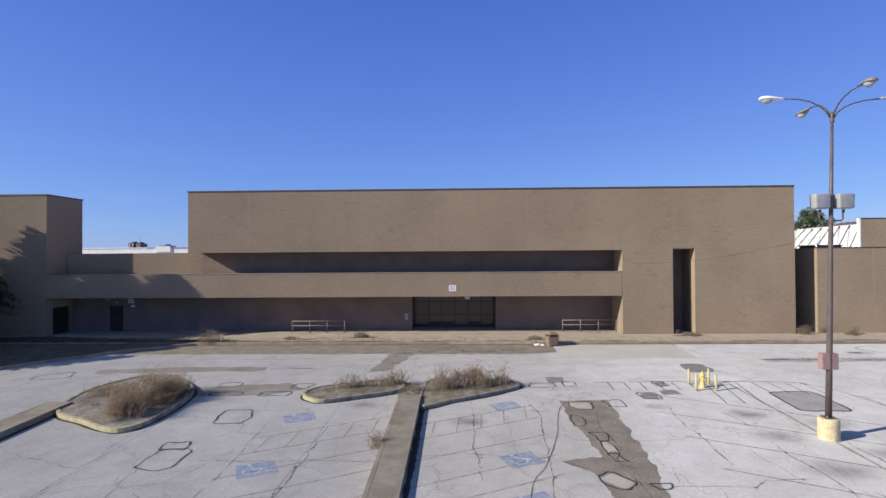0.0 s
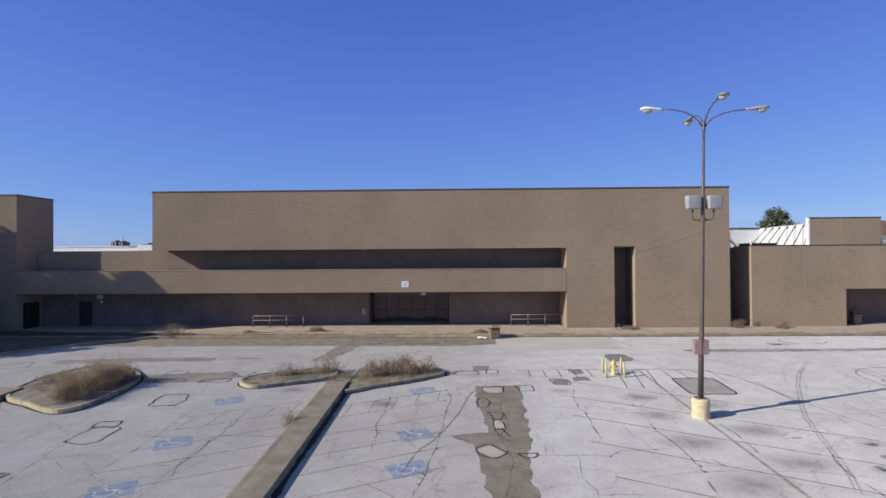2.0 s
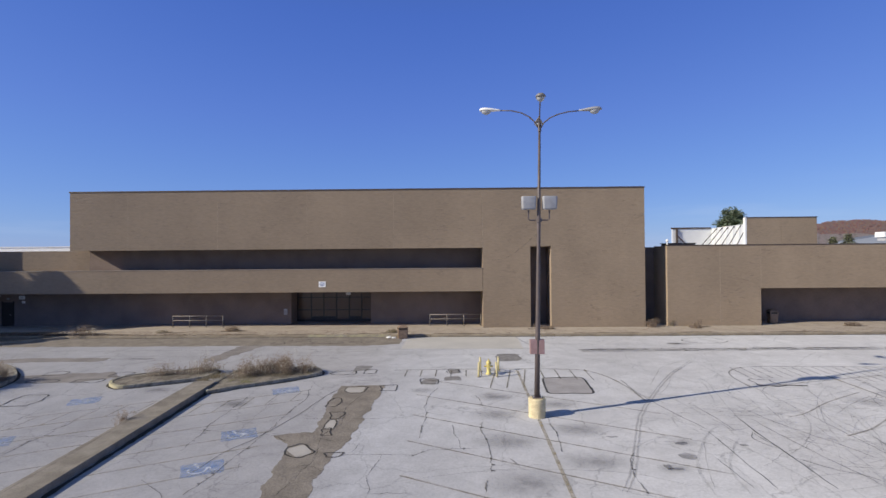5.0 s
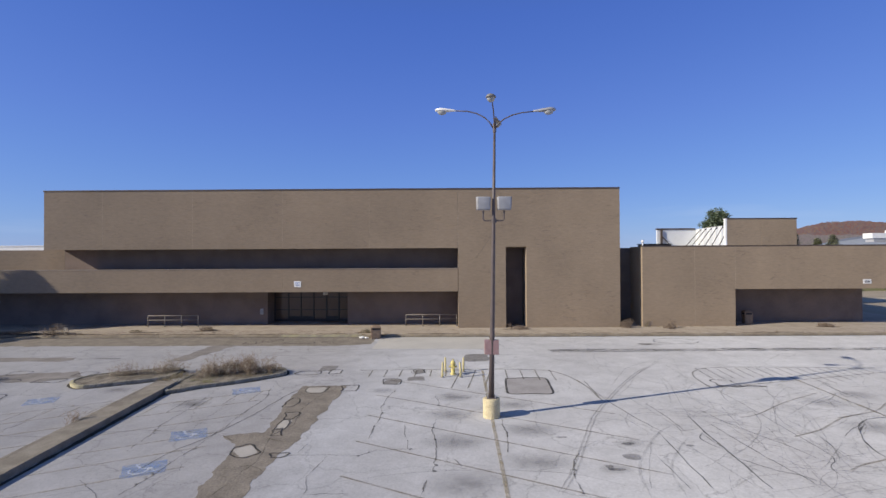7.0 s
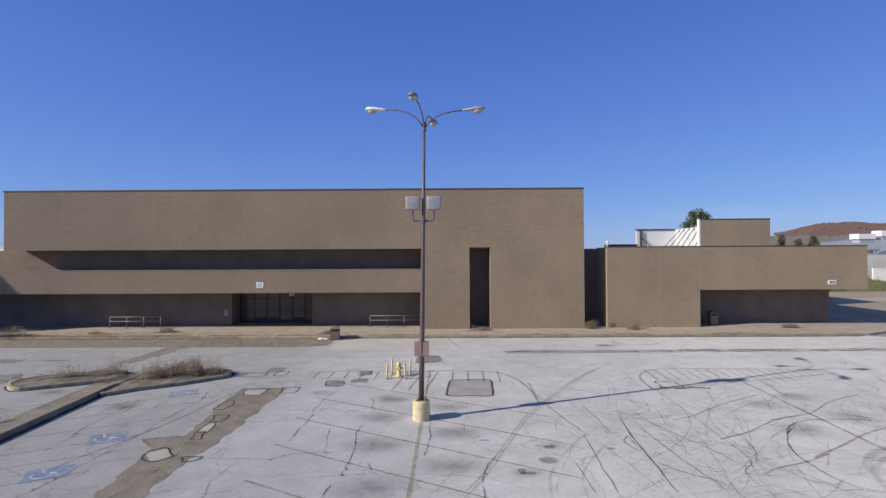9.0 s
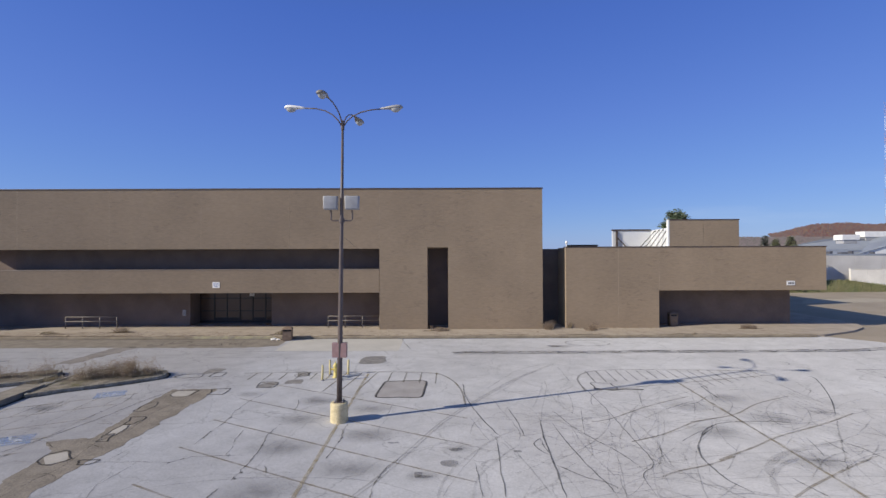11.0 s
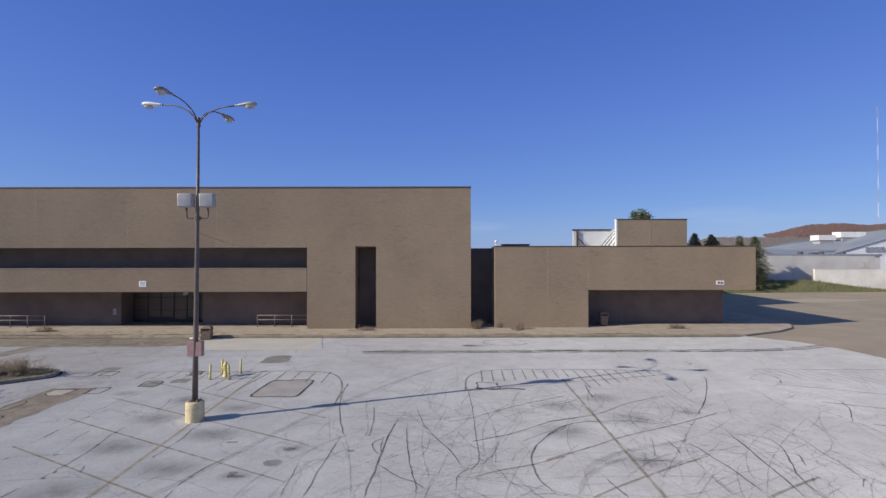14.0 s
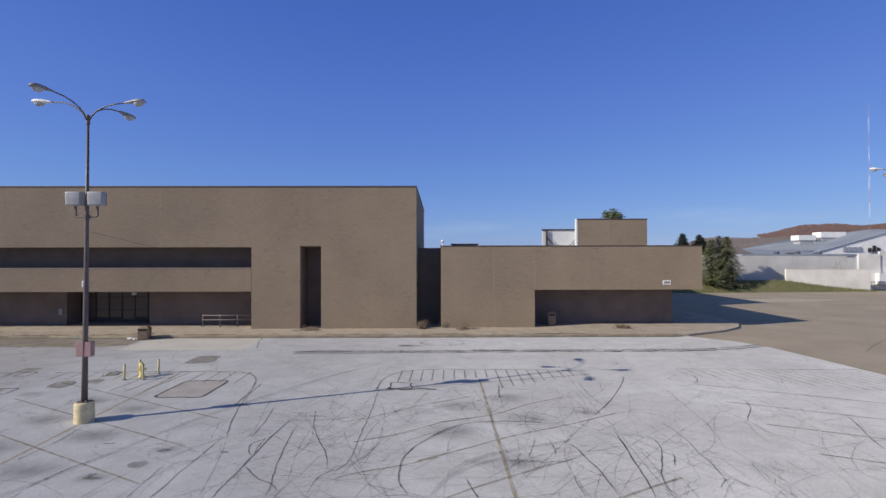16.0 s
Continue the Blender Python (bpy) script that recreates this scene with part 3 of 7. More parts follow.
for x0, x1, z0, z1 in ((-3.5, -2.4, 2.5, 4.0), (-1.2, -0.15, 1.7, 3.45), (-0.08, 0.95, 1.7, 3.45), (2.15, 3.1, 1.7, 3.45), (-2.3, -1.3, 2.6, 3.4), (1.05, 2.05, 2.5, 3.4)):
    part("board", box(x0, x1, EY + 0.08, EY + 0.10, z0, z1, 0.004), M_PLY, store, "plywood sheet fixed behind the glass")
# service doors
for x0, x1 in ((-28.45, -27.55),):
    leaf = part("service_door", box(x0, x1, 41.94, 41.995, 1.40, 3.42, 0.01), M_BRONZE, store, "dark steel service door")
    part("door_handle", tube([(x1 - 0.12, 41.93, 2.35), (x1 - 0.12, 41.87, 2.35), (x1 - 0.24, 41.87, 2.35)], 0.014, 8), M_GREY, leaf)
    part("frame", box(x0 - 0.07, x0, 41.92, 41.998, 1.40, 3.5), M_BRONZE, leaf)
    part("frame", box(x1, x1 + 0.07, 41.92, 41.998, 1.40, 3.5), M_BRONZE, leaf)
# annex
AY = 39.75
annex = thing("store_annex", (38, 46, WALK), "low flat-roofed annex in the same brown textured concrete", "building")
for a, b, z0 in ((27.30, 31.51, 1.3), (31.51, 34.75, 1.3), (34.75, 48.07, 4.34)):
    part("wall_panel", box(a + 0.02, b - 0.02, AY, AY + 0.35, z0, 7.78, 0.004), M_WALL, annex)
for xj, z0 in ((31.51, 1.45), (34.75, 4.35)):
    part("joint", box(xj - 0.02, xj + 0.02, AY - 0.004, AY + 0.3, z0, 7.77), M_JOINT, annex, "pale sealant joint")
part("flat_roof", box(27.62, 47.7, AY + 0.36, 58, 7.3, 7.5), M_ROOF, annex)
part("coping", box(27.26, 48.11, AY - 0.03, AY + 0.40, 7.78, 7.85, 0.01), M_COPING, annex)
# overhang underside and recess, coloured with their shade
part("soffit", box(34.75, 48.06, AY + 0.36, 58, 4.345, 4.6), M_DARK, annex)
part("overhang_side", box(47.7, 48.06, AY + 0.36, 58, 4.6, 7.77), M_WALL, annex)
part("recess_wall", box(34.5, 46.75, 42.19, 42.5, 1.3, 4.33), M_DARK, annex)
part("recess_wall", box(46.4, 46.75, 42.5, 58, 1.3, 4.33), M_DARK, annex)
part("return_wall", box(34.4, 34.75, AY + 0.36, 42.18, 1.3, 4.335), M_WALL, annex)
# link wall coloured darker to hold the shade of the gap
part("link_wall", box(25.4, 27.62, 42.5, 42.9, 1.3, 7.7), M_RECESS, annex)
part("side_wall", box(27.31, 27.62, AY + 0.36, AY + 0.95, 1.3, 7.77), M_WALL, annex)
part("side_wall", box(27.32, 27.62, AY + 0.95, 42.5, 1.3, 7.77), M_WALL, annex)
# raised roof block behind the annex, with a braced white screen
tower = thing("roof_block", (46, 58, 7.5), "brown roof block with a braced white screen wall behind it", "building")
for a, b in ((42.19, 45.9), (45.9, 49.77)):
    part("wall_panel", box(a + 0.006, b - 0.006, 54.8, 55.1, 1.3, 10.92, 0.01), M_WALL, tower)
part("coping", box(42.15, 49.81, 54.76, 55.2, 10.92, 11.02), M_COPING, tower)
part("edge_trim", box(42.02, 42.19, 54.78, 55.15, 7.6, 10.98), M_WHITE, tower, "white corner trim")
part("side_wall", box(49.45, 49.76, 55.1, 74, 1.3, 10.9), M_WALL, tower)
part("screen_wall", box(42.18, 47.84, 73.6, 73.9, 5.0, 10.62), M_SCREEN, tower, "pale painted screen wall")
part("screen_cap", box(42.10, 47.70, 73.5, 74.0, 10.62, 10.82), M_COPING, tower)
# the side of the screen runs back from the block, held by raking braces
turn = Matrix.Translation((47.84, 73.6, 0)) @ Matrix.Rotation(math.atan2(-15.6, -2.03), 4, 'Z')
part("screen_wall", box(0, 15.7, 0.0, 0.15, 5.0, 10.66, m=turn), M_SCREEN, tower, "pale painted screen wall")
for k in range(8):
    d = 2.0 + 1.97 * k
    out = 1.85 - 0.16 * k
    part("brace", tube([turn @ Vector((d, -0.06, 10.5)), turn @ Vector((d, -0.06 - out * 1.4, 7.5))], 0.055, 6), M_BRONZE, tower, "dark steel raking brace")
    part("stud", box(d - 0.95, d - 0.80, -0.10, -0.002, 5.0, 10.62, m=turn), M_WHITE, tower)
    part("brace_plate", box(d - 0.12, d + 0.12, -0.05, -0.003, 10.35, 10.6, m=turn), M_BRONZE, tower)
part("post", box(42.62, 42.87, 73.3, 73.55, 5.0, 10.6), M_COPING, tower)
part("brace", tube([(42.75, 73.2, 9.6), (44.95, 73.0, 7.2)], 0.08, 6), M_COPING, tower, "dark steel raking brace")
# left block
left = thing("neighbouring_block", (-50, 50, WALK), "tall windowless brown block with branch shadows across it", "building")
part("wall_core", box(-80, -31.78, FY, 43.2, 1.3, 12.3, 0.02), M_WALL, left)
pair = part("service_door", box(-31.775, -31.72, 39.95, 41.55, 1.40, 3.5, 0.01), M_BRONZE, left, "dark steel double service door")
part("meeting_stile", box(-31.72, -31.70, 40.73, 40.77, 1.42, 3.48), M_BLACK, pair)
part("coping", box(-80, -31.74, FY - 0.04, 43.24, 12.3, 12.4), M_COPING, left)


# ---- pavement slabs and kerbstones ----
me_slab = bpy.data.meshes.new("pavement_slab")
bm = box(-1.0, 1.0, 0, 3.12, -0.05, 0, 0.012)
bm.to_mesh(me_slab)
bm.free()
me_slab.materials.append(M_WALK)
me_kerb = bpy.data.meshes.new("kerbstone")
bm = box(-1.49, 1.49, -0.12, 0.09, -0.35, 0.0, 0.03)
bm.to_mesh(me_kerb)
bm.free()
me_kerb.materials.append(M_KERB)
me_kerb_yellow = me_kerb.copy()
me_kerb_yellow.materials[0] = M_YELLOWKERB
for k in range(42):
    ob = new("pavement_slab", me_slab)
    ob.parent, ob.location = pavement, (-38.0 + 2.0 * k, 36.11 - 40, WALK - 1.24 + random.uniform(-0.004, 0.004))
    ob.rotation_euler = (random.uniform(-0.002, 0.002), random.uniform(-0.002, 0.002), 0)
for k in range(28):
    ob = new("kerbstone", me_kerb_yellow if 12 < k < 15 else me_kerb)
    ob.parent, ob.location = pavement, (-38.0 + 3.0 * k, 36.0 - 40, WALK - 1.24 + 0.012 + random.uniform(-0.012, 0.006))
    ob.rotation_euler = (0, random.uniform(-0.004, 0.004), random.uniform(-0.003, 0.003))
# ---- helpers for films and patches on the ground ----
def lay(x, y, lift=0.0):
    return (x, y, gz(x, y) + lift)


def ribbon(points, width, lift, bm=None):
    """A flat strip along plan points; width: one, or a function of the way along (0 to 1)."""
    bm = bm or bmesh.new()
    pts = [Vector(p) for p in points]
    pairs = []
    for i, p in enumerate(pts):
        d = (pts[min(i + 1, len(pts) - 1)] - pts[max(i - 1, 0)]).normalized()
        w = (width(i / (len(pts) - 1)) if callable(width) else width) / 2
        a, b = p + Vector((-d.y, d.x)) * w, p - Vector((-d.y, d.x)) * w
        pairs.append((bm.verts.new(lay(a.x, a.y, lift)), bm.verts.new(lay(b.x, b.y, lift))))
    for (a, b), (c, d) in zip(pairs, pairs[1:]):
        bm.faces.new((a, b, d, c))
    return bm


def wander(p0, p1, amount=0.15, step=0.35, seed=0):
    """Plan points from p0 to p1, straying by noise."""
    p0, p1 = Vector(p0), Vector(p1)
    n = max(3, int((p1 - p0).length / step))
    side = Vector((-(p1 - p0).y, (p1 - p0).x)).normalized()
    rnd = random.Random(seed * 7919 + int(p0.x * 100) + int(p1.y * 37))
    ph = rnd.uniform(0, 50)
    out = []
    for i in range(n + 1):
        t = i / n
        env = math.sin(math.pi * t) ** 0.4
        s = noise.noise((ph + i * 0.45, 0, 0)) * amount * 1.6 + noise.noise((ph + i * 0.12, 7, 0)) * amount * 2.4
        out.append(p0.lerp(p1, t) + side * (s * env + rnd.uniform(-0.02, 0.02)))
    return out


def curve(points, n=10):
    """A smooth plan line through points (Catmull-Rom)."""
    p = [Vector(q) for q in points]
    p = [p[0] * 2 - p[1]] + p + [p[-1] * 2 - p[-2]]
    out = []
    for a, b, c, d in zip(p, p[1:], p[2:], p[3:]):
        for i in range(n):
            t = i / n
            out.append(0.5 * ((2 * b) + (c - a) * t + (2 * a - 5 * b + 4 * c - d) * t * t + (3 * b - a - 3 * c + d) * t ** 3))
    return out + [p[-2]]


def rough(outline, amount=0.08, step=0.3, seed=0):
    """An outline with a broken edge."""
    rnd = random.Random(seed)
    ph, out = rnd.uniform(0, 90), []
    n = len(outline)
    for i in range(n):
        a, b = Vector(outline[i]), Vector(outline[(i + 1) % n])
        m = max(1, int((b - a).length / step))
        for k in range(m):
            p = a.lerp(b, k / m)
            out.append((p.x + amount * (2 * noise.noise((p.x * 1.7 + ph, p.y * 1.7, 0)) + rnd.uniform(-0.4, 0.4)),
                        p.y + amount * (2 * noise.noise((p.x * 1.7, p.y * 1.7 + ph, 5)) + rnd.uniform(-0.4, 0.4))))
    return out


def ring(cx, cy, w, d, turn=0.0, power=4.0, n=28, skew=0.0):
    """A rounded-square plan loop."""
    out = []
    for k in range(n):
        a = k * math.tau / n
        c, s = math.cos(a), math.sin(a)
        x = math.copysign(abs(c) ** (2 / power), c) * w / 2
        y = math.copysign(abs(s) ** (2 / power), s) * d / 2
        x += skew * y
        out.append((cx + x * math.cos(turn) - y * math.sin(turn), cy + x * math.sin(turn) + y * math.cos(turn)))
    return out


def film(outline, lift, bm=None):
    bm = bm or bmesh.new()
    bm.faces.new([bm.verts.new(lay(x, y, lift)) for x, y in outline])
    return bm


# ---- repairs in the car park ----
strip_left = [(4.6, 23.4), (4.55, 20.4), (4.85, 18.0), (4.75, 17.4), (4.1, 17.3), (3.5, 17.05), (3.65, 16.75), (4.25, 16.4), (4.4, 15.6), (4.4, 14.4), (4.55, 12.5), (4.7, 9)]
strip_right = [(6.2, 9), (5.95, 12.6), (5.85, 13.6), (6.05, 15.3), (6.3, 16.4), (6.45, 19.3), (6.65, 21.9), (6.75, 23.5)]
solo("asphalt_patch", slab(rough(strip_left + strip_right, 0.09, 0.13, 3), lambda x, y: gz(x, y) - 0.02, lambda x, y: gz(x, y) + 0.006), M_TAN, (5.4, 17, 0.63),
     "long ragged strip of tan asphalt laid over a trench", "asphalt patch", kind="structure")
solo("asphalt_patch", slab(rough([(-40, 33.1), (-16, 33.0), (-3.5, 33.0), (4.2, 32.9), (6.4, 33.4), (6.7, 35.85), (-40, 35.85)], 0.10, 0.4, 5), lambda x, y: gz(x, y) - 0.02, lambda x, y: gz(x, y) + 0.005),
     M_TAN, (-10, 34, 1.17), "tan asphalt strip along the kerb with a ragged edge", "asphalt patch", kind="structure")
for name, pts, sd in (("near the entrance", [(-4.9, 28.6), (-3.9, 28.6), (-2.6, 33.2), (-4.2, 33.2)], 8), ("by the planting islands", [(-13.2, 25.6), (-8.6, 26.3), (-7.4, 25.2), (-9.2, 24.3), (-11.9, 24.0), (-13.3, 24.7)], 9),
                      ("by the drive lane", [(-20.5, 29.0), (-15.5, 29.7), (-11, 29.6), (-10.6, 28.9), (-15, 28.6), (-20, 28.2)], 10)):
    solo("asphalt_patch", slab(rough(pts, 0.12, 0.3, sd), lambda x, y: gz(x, y) - 0.02, lambda x, y: gz(x, y) + 0.005), M_SKIM, (pts[0][0], pts[0][1], gz(*pts[0])),
         "thin grey asphalt skim " + name, "asphalt patch", kind="structure")
solo("concrete_panel", slab([(6.7, 31.9), (14.7, 31.75), (14.75, 35.8), (6.9, 35.8)], lambda x, y: gz(x, y) - 0.02, lambda x, y: gz(x, y) + 0.004), M_PANEL, (10.7, 34, 1.15),
     "newer greyish concrete panel cast beside the kerb", "concrete panel", kind="structure")
square = [(x + 0.09 * noise.noise((x * 1.5, y * 1.5, 2)), y + 0.09 * noise.noise((x * 1.5, y * 1.5, 6))) for x, y in ring(15.6, 23.4, 2.15, 2.75, 0.02, 8.0, 48, 0.07)]
solo("concrete_patch", slab(square, lambda x, y: gz(x, y) - 0.02, lambda x, y: gz(x, y) + 0.006), M_PATCH, (15.6, 23.4, 0.84), "square grey concrete repair outlined with black sealant", "concrete patch", kind="structure")
for cx, cy, w, d, a, sd in ((13.4, 29.3, 1.5, 1.9, 0.1, 21), (8.9, 24.15, 0.75, 0.9, 0.0, 22), (10.15, 26.1, 0.55, 0.7, 0.1, 23), (10.05, 24.7, 0.85, 0.7, 0.2, 24), (5.05, 26.9, 0.9, 1.0, 0.1, 25), (-10.95, 13.55, 1.15, 0.75, 0.1, 26)):
    solo("concrete_patch", slab(rough(ring(cx, cy, w, d, a, 4.5, 24, 0.12), 0.07, 0.2, sd), lambda x, y: gz(x, y) - 0.02, lambda x, y: gz(x, y) + 0.006), M_DARKPATCH, (cx, cy, gz(cx, cy)),
         "small dark asphalt plug in the concrete", "asphalt plug", "asphalt plugs")

# loops of black sealant round old cuts
loops = [(-9.9, 17.15, 1.2, 1.6, 0.03, 0.05), (-10.1, 18.25, 0.95, 0.75, 0.05, 0.0), (-9.3, 21.3, 1.3, 1.6, 0.0, -0.1), (-22.0, 27.7, 1.7, 1.2, 0.3, 0.1), (-10.95, 13.55, 1.25, 0.85, 0.1, 0.0), (-11.0, 24.45, 1.5, 0.6, 0.0, 0.1),
         (-11.5, 26.0, 1.1, 0.8, 0.1, 0.0), (-8.75, 24.5, 1.3, 0.7, 0.05, 0.2), (-7.8, 25.8, 0.9, 0.85, 0.0, 0.1), (5.4, 22.75, 1.0, 0.95, 0.0, 0.1), (6.97, 23.05, 0.75, 0.9, 0.0, 0.0), (4.82, 20.9, 0.5, 1.3, 0.0, 0.1),
         (5.3, 19.25, 0.45, 0.8, 0.1, 0.0), (5.32, 18.2, 0.5, 1.1, 0.0, 0.0), (5.29, 17.4, 0.4, 0.75, 0.1, 0.0), (4.8, 15.7, 0.95, 0.75, -0.9, 0.0), (6.05, 15.3, 0.5, 0.4, 0.0, 0.0),
         (4.25, 25.85, 1.3, 0.75, 0.0, 0.1), (5.6, 26.1, 0.6, 0.8, 0.0, 0.0), (8.9, 24.15, 0.8, 0.95, 0.0, 0.0), (10.15, 26.1, 0.6, 0.8, 0.1, 0.0), (-2.0, 33.9, 0.9, 0.7, 0.0, 0.0),
         (-0.6, 34.6, 1.4, 0.7, 0.0, 0.0), (1.4, 33.9, 2.2, 0.6, 0.0, 0.0), (3.3, 34.0, 0.8, 0.4, 0.0, 0.0), (25.3, 23.75, 0.95, 1.0, 0.0, 0.0)]
bm = bmesh.new()
for k, (cx, cy, w, d, a, sk) in enumerate(loops):
    pts = [(x + 0.20 * noise.noise((x * 1.9, y * 1.9, k)) + 0.05 * noise.noise((x * 6, y * 6, k)), y + 0.20 * noise.noise((x * 1.6, y * 1.6, k + 40)) + 0.05 * noise.noise((x * 6, y * 6, k + 20))) for x, y in ring(cx, cy, w, d, a, 6.0, 56, sk)]
    ribbon(pts + pts[:1], lambda t, k=k: 0.062 + 0.05 * noise.noise((t * 9, k, 0)), 0.014, bm)
ribbon(curve([(24.7, 23.3), (25.5, 23.05), (26.2, 23.2), (27.0, 23.1)], 10), lambda t: 0.14 + 0.10 * noise.noise((t * 8, 1, 0)), 0.016, bm)
ribbon(square + square[:1], lambda t: 0.10 + 0.04 * noise.noise((t * 8, 3, 0)), 0.014, bm)
solo("sealant_loops", bm, M_SEAL, (0, 20, 0.7), "black sealant outlines round old cuts in the concrete", "sealant", kind="stuff")

bm = bmesh.new()
for k, (cx, cy, w, d, a) in enumerate(((5.4, 22.75, 0.9, 0.85, 0.0), (5.32, 18.2, 0.4, 1.0, 0.0), (4.8, 15.7, 0.85, 0.65, -0.9))):
    film(rough(ring(cx, cy, w, d, a, 6.0, 20), 0.03, 0.15, k), 0.009 + 0.0004 * k, bm)
solo("bared_concrete", bm, M_BARED, (5.3, 19, 0.7), "pale concrete bared inside the sealed cuts", "concrete", kind="structure")
# dark strips beside the raised walks: their cast shadow painted in, with dirt
for x0, y0, y1 in ((-1.62, 4.0, 22.3), (-17.1, 4.0, 21.4)):
    bm = ribbon([(x0 + 0.10 + 0.03 * noise.noise((k * 0.7, x0, 0)), y0 + (y1 - y0) * k / 60) for k in range(61)], lambda t: 0.19 + 0.16 * noise.noise((t * 40, x0, 0)), 0.007)
    solo("gutter_dirt_and_shade", bm, M_GUTTER, (x0, 12, gz(0, 12)), "dark strip of painted shadow and dirt along the raised walk", "dirt", kind="structure")

# the long sealed joint before the pavement, thick and patchy
bm = bmesh.new()
bm2 = bmesh.new()
mid_line = curve([(18.2, 31.0), (27.0, 31.15), (38.5, 31.3), (44.0, 31.5), (48.3, 32.6)], 40)
ribbon(mid_line, lambda t: 0.48 + 0.16 * noise.noise((t * 30, 0, 0)), 0.010, bm)
for off in (-0.30, 0.28):
    ribbon([p + Vector((0, off + 0.06 * noise.noise((p.x * 1.5, off, 0)))) for p in mid_line], lambda t, off=off: max(0.02, 0.060 + 0.09 * noise.noise((t * 60, off, 1))), 0.020, bm2)
for k in range(13):
    xs_ = 20 + k * 1.95 + random.uniform(-0.6, 0.6)
    cell = ring(xs_, 31.1 + (xs_ - 19) * 0.008 + random.uniform(-0.1, 0.3), random.uniform(0.9, 2.2), random.uniform(0.3, 0.5), 0.0, 4.0, 24)
    cell = [(x + 0.06 * noise.noise((x * 2, y * 2, k)), y + 0.05 * noise.noise((x * 2, y * 2, k + 9))) for x, y in cell]
    ribbon(cell + cell[:1], lambda t, k=k: max(0.01, 0.045 + 0.06 * noise.noise((t * 9, k, 4))), 0.022, bm2)
solo("joint_edges", bm2, M_EDGE, (33, 31, 1.08), "broken black sealant edges of the long joint", "sealant", kind="stuff")
solo("sealed_joint", bm, M_JOINTSEAL, (33, 31, 1.07), "long patchy sealed joint across the concrete", "sealed joint", kind="structure")

# open cracks and saw joints, with crumbled spots along the wider ones
bm = bmesh.new()
rnd = random.Random(12)


def crack(run, w):
    k = int(run[0][0] * 13 + run[0][1] * 7)
    run = [Vector(p) for p in run]
    pts = []
    for a, b in zip(run, run[1:]):
        n = max(2, int((b - a).length / 0.09))
        pts += [a.lerp(b, i / n) for i in range(n)]
    pts = [p + Vector((0.10 * noise.noise((p.x * 1.3, p.y * 1.3, k)) + 0.05 * noise.noise((p.x * 6, p.y * 6, k)), 0.10 * noise.noise((p.x * 1.3, p.y * 1.3, k + 30)) + 0.05 * noise.noise((p.x * 6, p.y * 6, k + 9)))) for p in pts + [run[-1]]]
    m = len(pts)
    ribbon(pts, lambda t: max(0.006, w * (0.8 + 1.5 * noise.noise((t * m * 0.16, k, 5)))), 0.0105, bm)
    for p in pts[2::4]:
        if w > 0.032 and noise.noise((p.x * 1.3, p.y * 1.3, 8.0)) > 0.08:
            size = rnd.uniform(0.03, 0.13)
            film(rough(ring(p.x + rnd.uniform(-0.07, 0.07), p.y + rnd.uniform(-0.05, 0.05), size, size * 1.4, 0, 2.0, 7), 0.03, 0.2, k), 0.0115 + rnd.uniform(0, 0.002), bm)


crack([(3.15, 23.4), (3.42, 21.21), (3.2, 19.37), (3.05, 17.64), (2.96, 16.45), (2.72, 14.45), (2.41, 12.66)], 0.04)
crack([(-7.69, 13.84), (-7.54, 15.07), (-7.49, 16.78), (-7.56, 18.88), (-7.62, 20.5)], 0.03)
crack([(9.25, 22.96), (8.89, 21.37), (8.85, 20.17), (8.94, 19.08), (8.88, 17.95), (8.81, 16.8)], 0.04)
crack([(-8.64, 17.05), (-6.6, 17), (-4.97, 17.11), (-2.72, 17)], 0.035)
crack([(0.7, 15.65), (0.66, 17.34), (0.52, 18.31), (0.64, 19.77), (0.64, 21.68)], 0.04)
crack([(-1.29, 17.41), (-0.04, 17.66), (3, 17.33), (4.05, 16.59)], 0.03)
crack([(-12.23, 14.11), (-12.33, 15.62), (-12.23, 17.18), (-12.48, 19.22)], 0.03)
crack([(-5.11, 13.85), (-5.32, 14.44), (-5.23, 15.53), (-5.17, 17.05), (-5.12, 18.55)], 0.05)
crack([(6.31, 15.34), (8.09, 15.39), (8.74, 15.31), (9.24, 15.77), (11, 15.86)], 0.035)
crack([(11.28, 18.72), (11.1, 17.63), (11.26, 16), (11.28, 14.85), (11.19, 14.04)], 0.05)
crack([(3.98, 18.88), (6.36, 18.81), (8.28, 18.88)], 0.03)
crack([(7.63, 15.26), (7.44, 13.81), (7.6, 12.75), (8.65, 12.76)], 0.03)
crack([(-9.91, 13.22), (-10.19, 14.84), (-10.36, 16.5)], 0.03)
crack([(13.79, 18.69), (13.84, 17.02), (13.72, 15.61)], 0.05)
crack([(-15.23, 17.46), (-13.71, 16.9), (-12.28, 16.37)], 0.025)
crack([(16.07, 15.5), (15.63, 14.44), (15.45, 13.41), (15.54, 12.76)], 0.05)
crack([(9.99, 18.1), (10.32, 15.82)], 0.03)
crack([(35.65, 15.47), (35.66, 14.84), (35.82, 14.11), (35.88, 13.45)], 0.03)
crack([(-7.02, 14.13), (-6.33, 14.44), (-5.27, 14.65)], 0.025)
crack([(0.6, 13.6), (1.39, 13.02), (1.86, 12.48)], 0.03)
crack([(11.16, 21.78), (11.34, 20.33)], 0.05)
crack([(6.85, 16.67), (6.62, 15.57)], 0.03)
crack([(-9.49, 14.84), (-9.02, 14.42), (-8.8, 14.02)], 0.025)
crack([(11.08, 13.51), (10.9, 12.5)], 0.04)
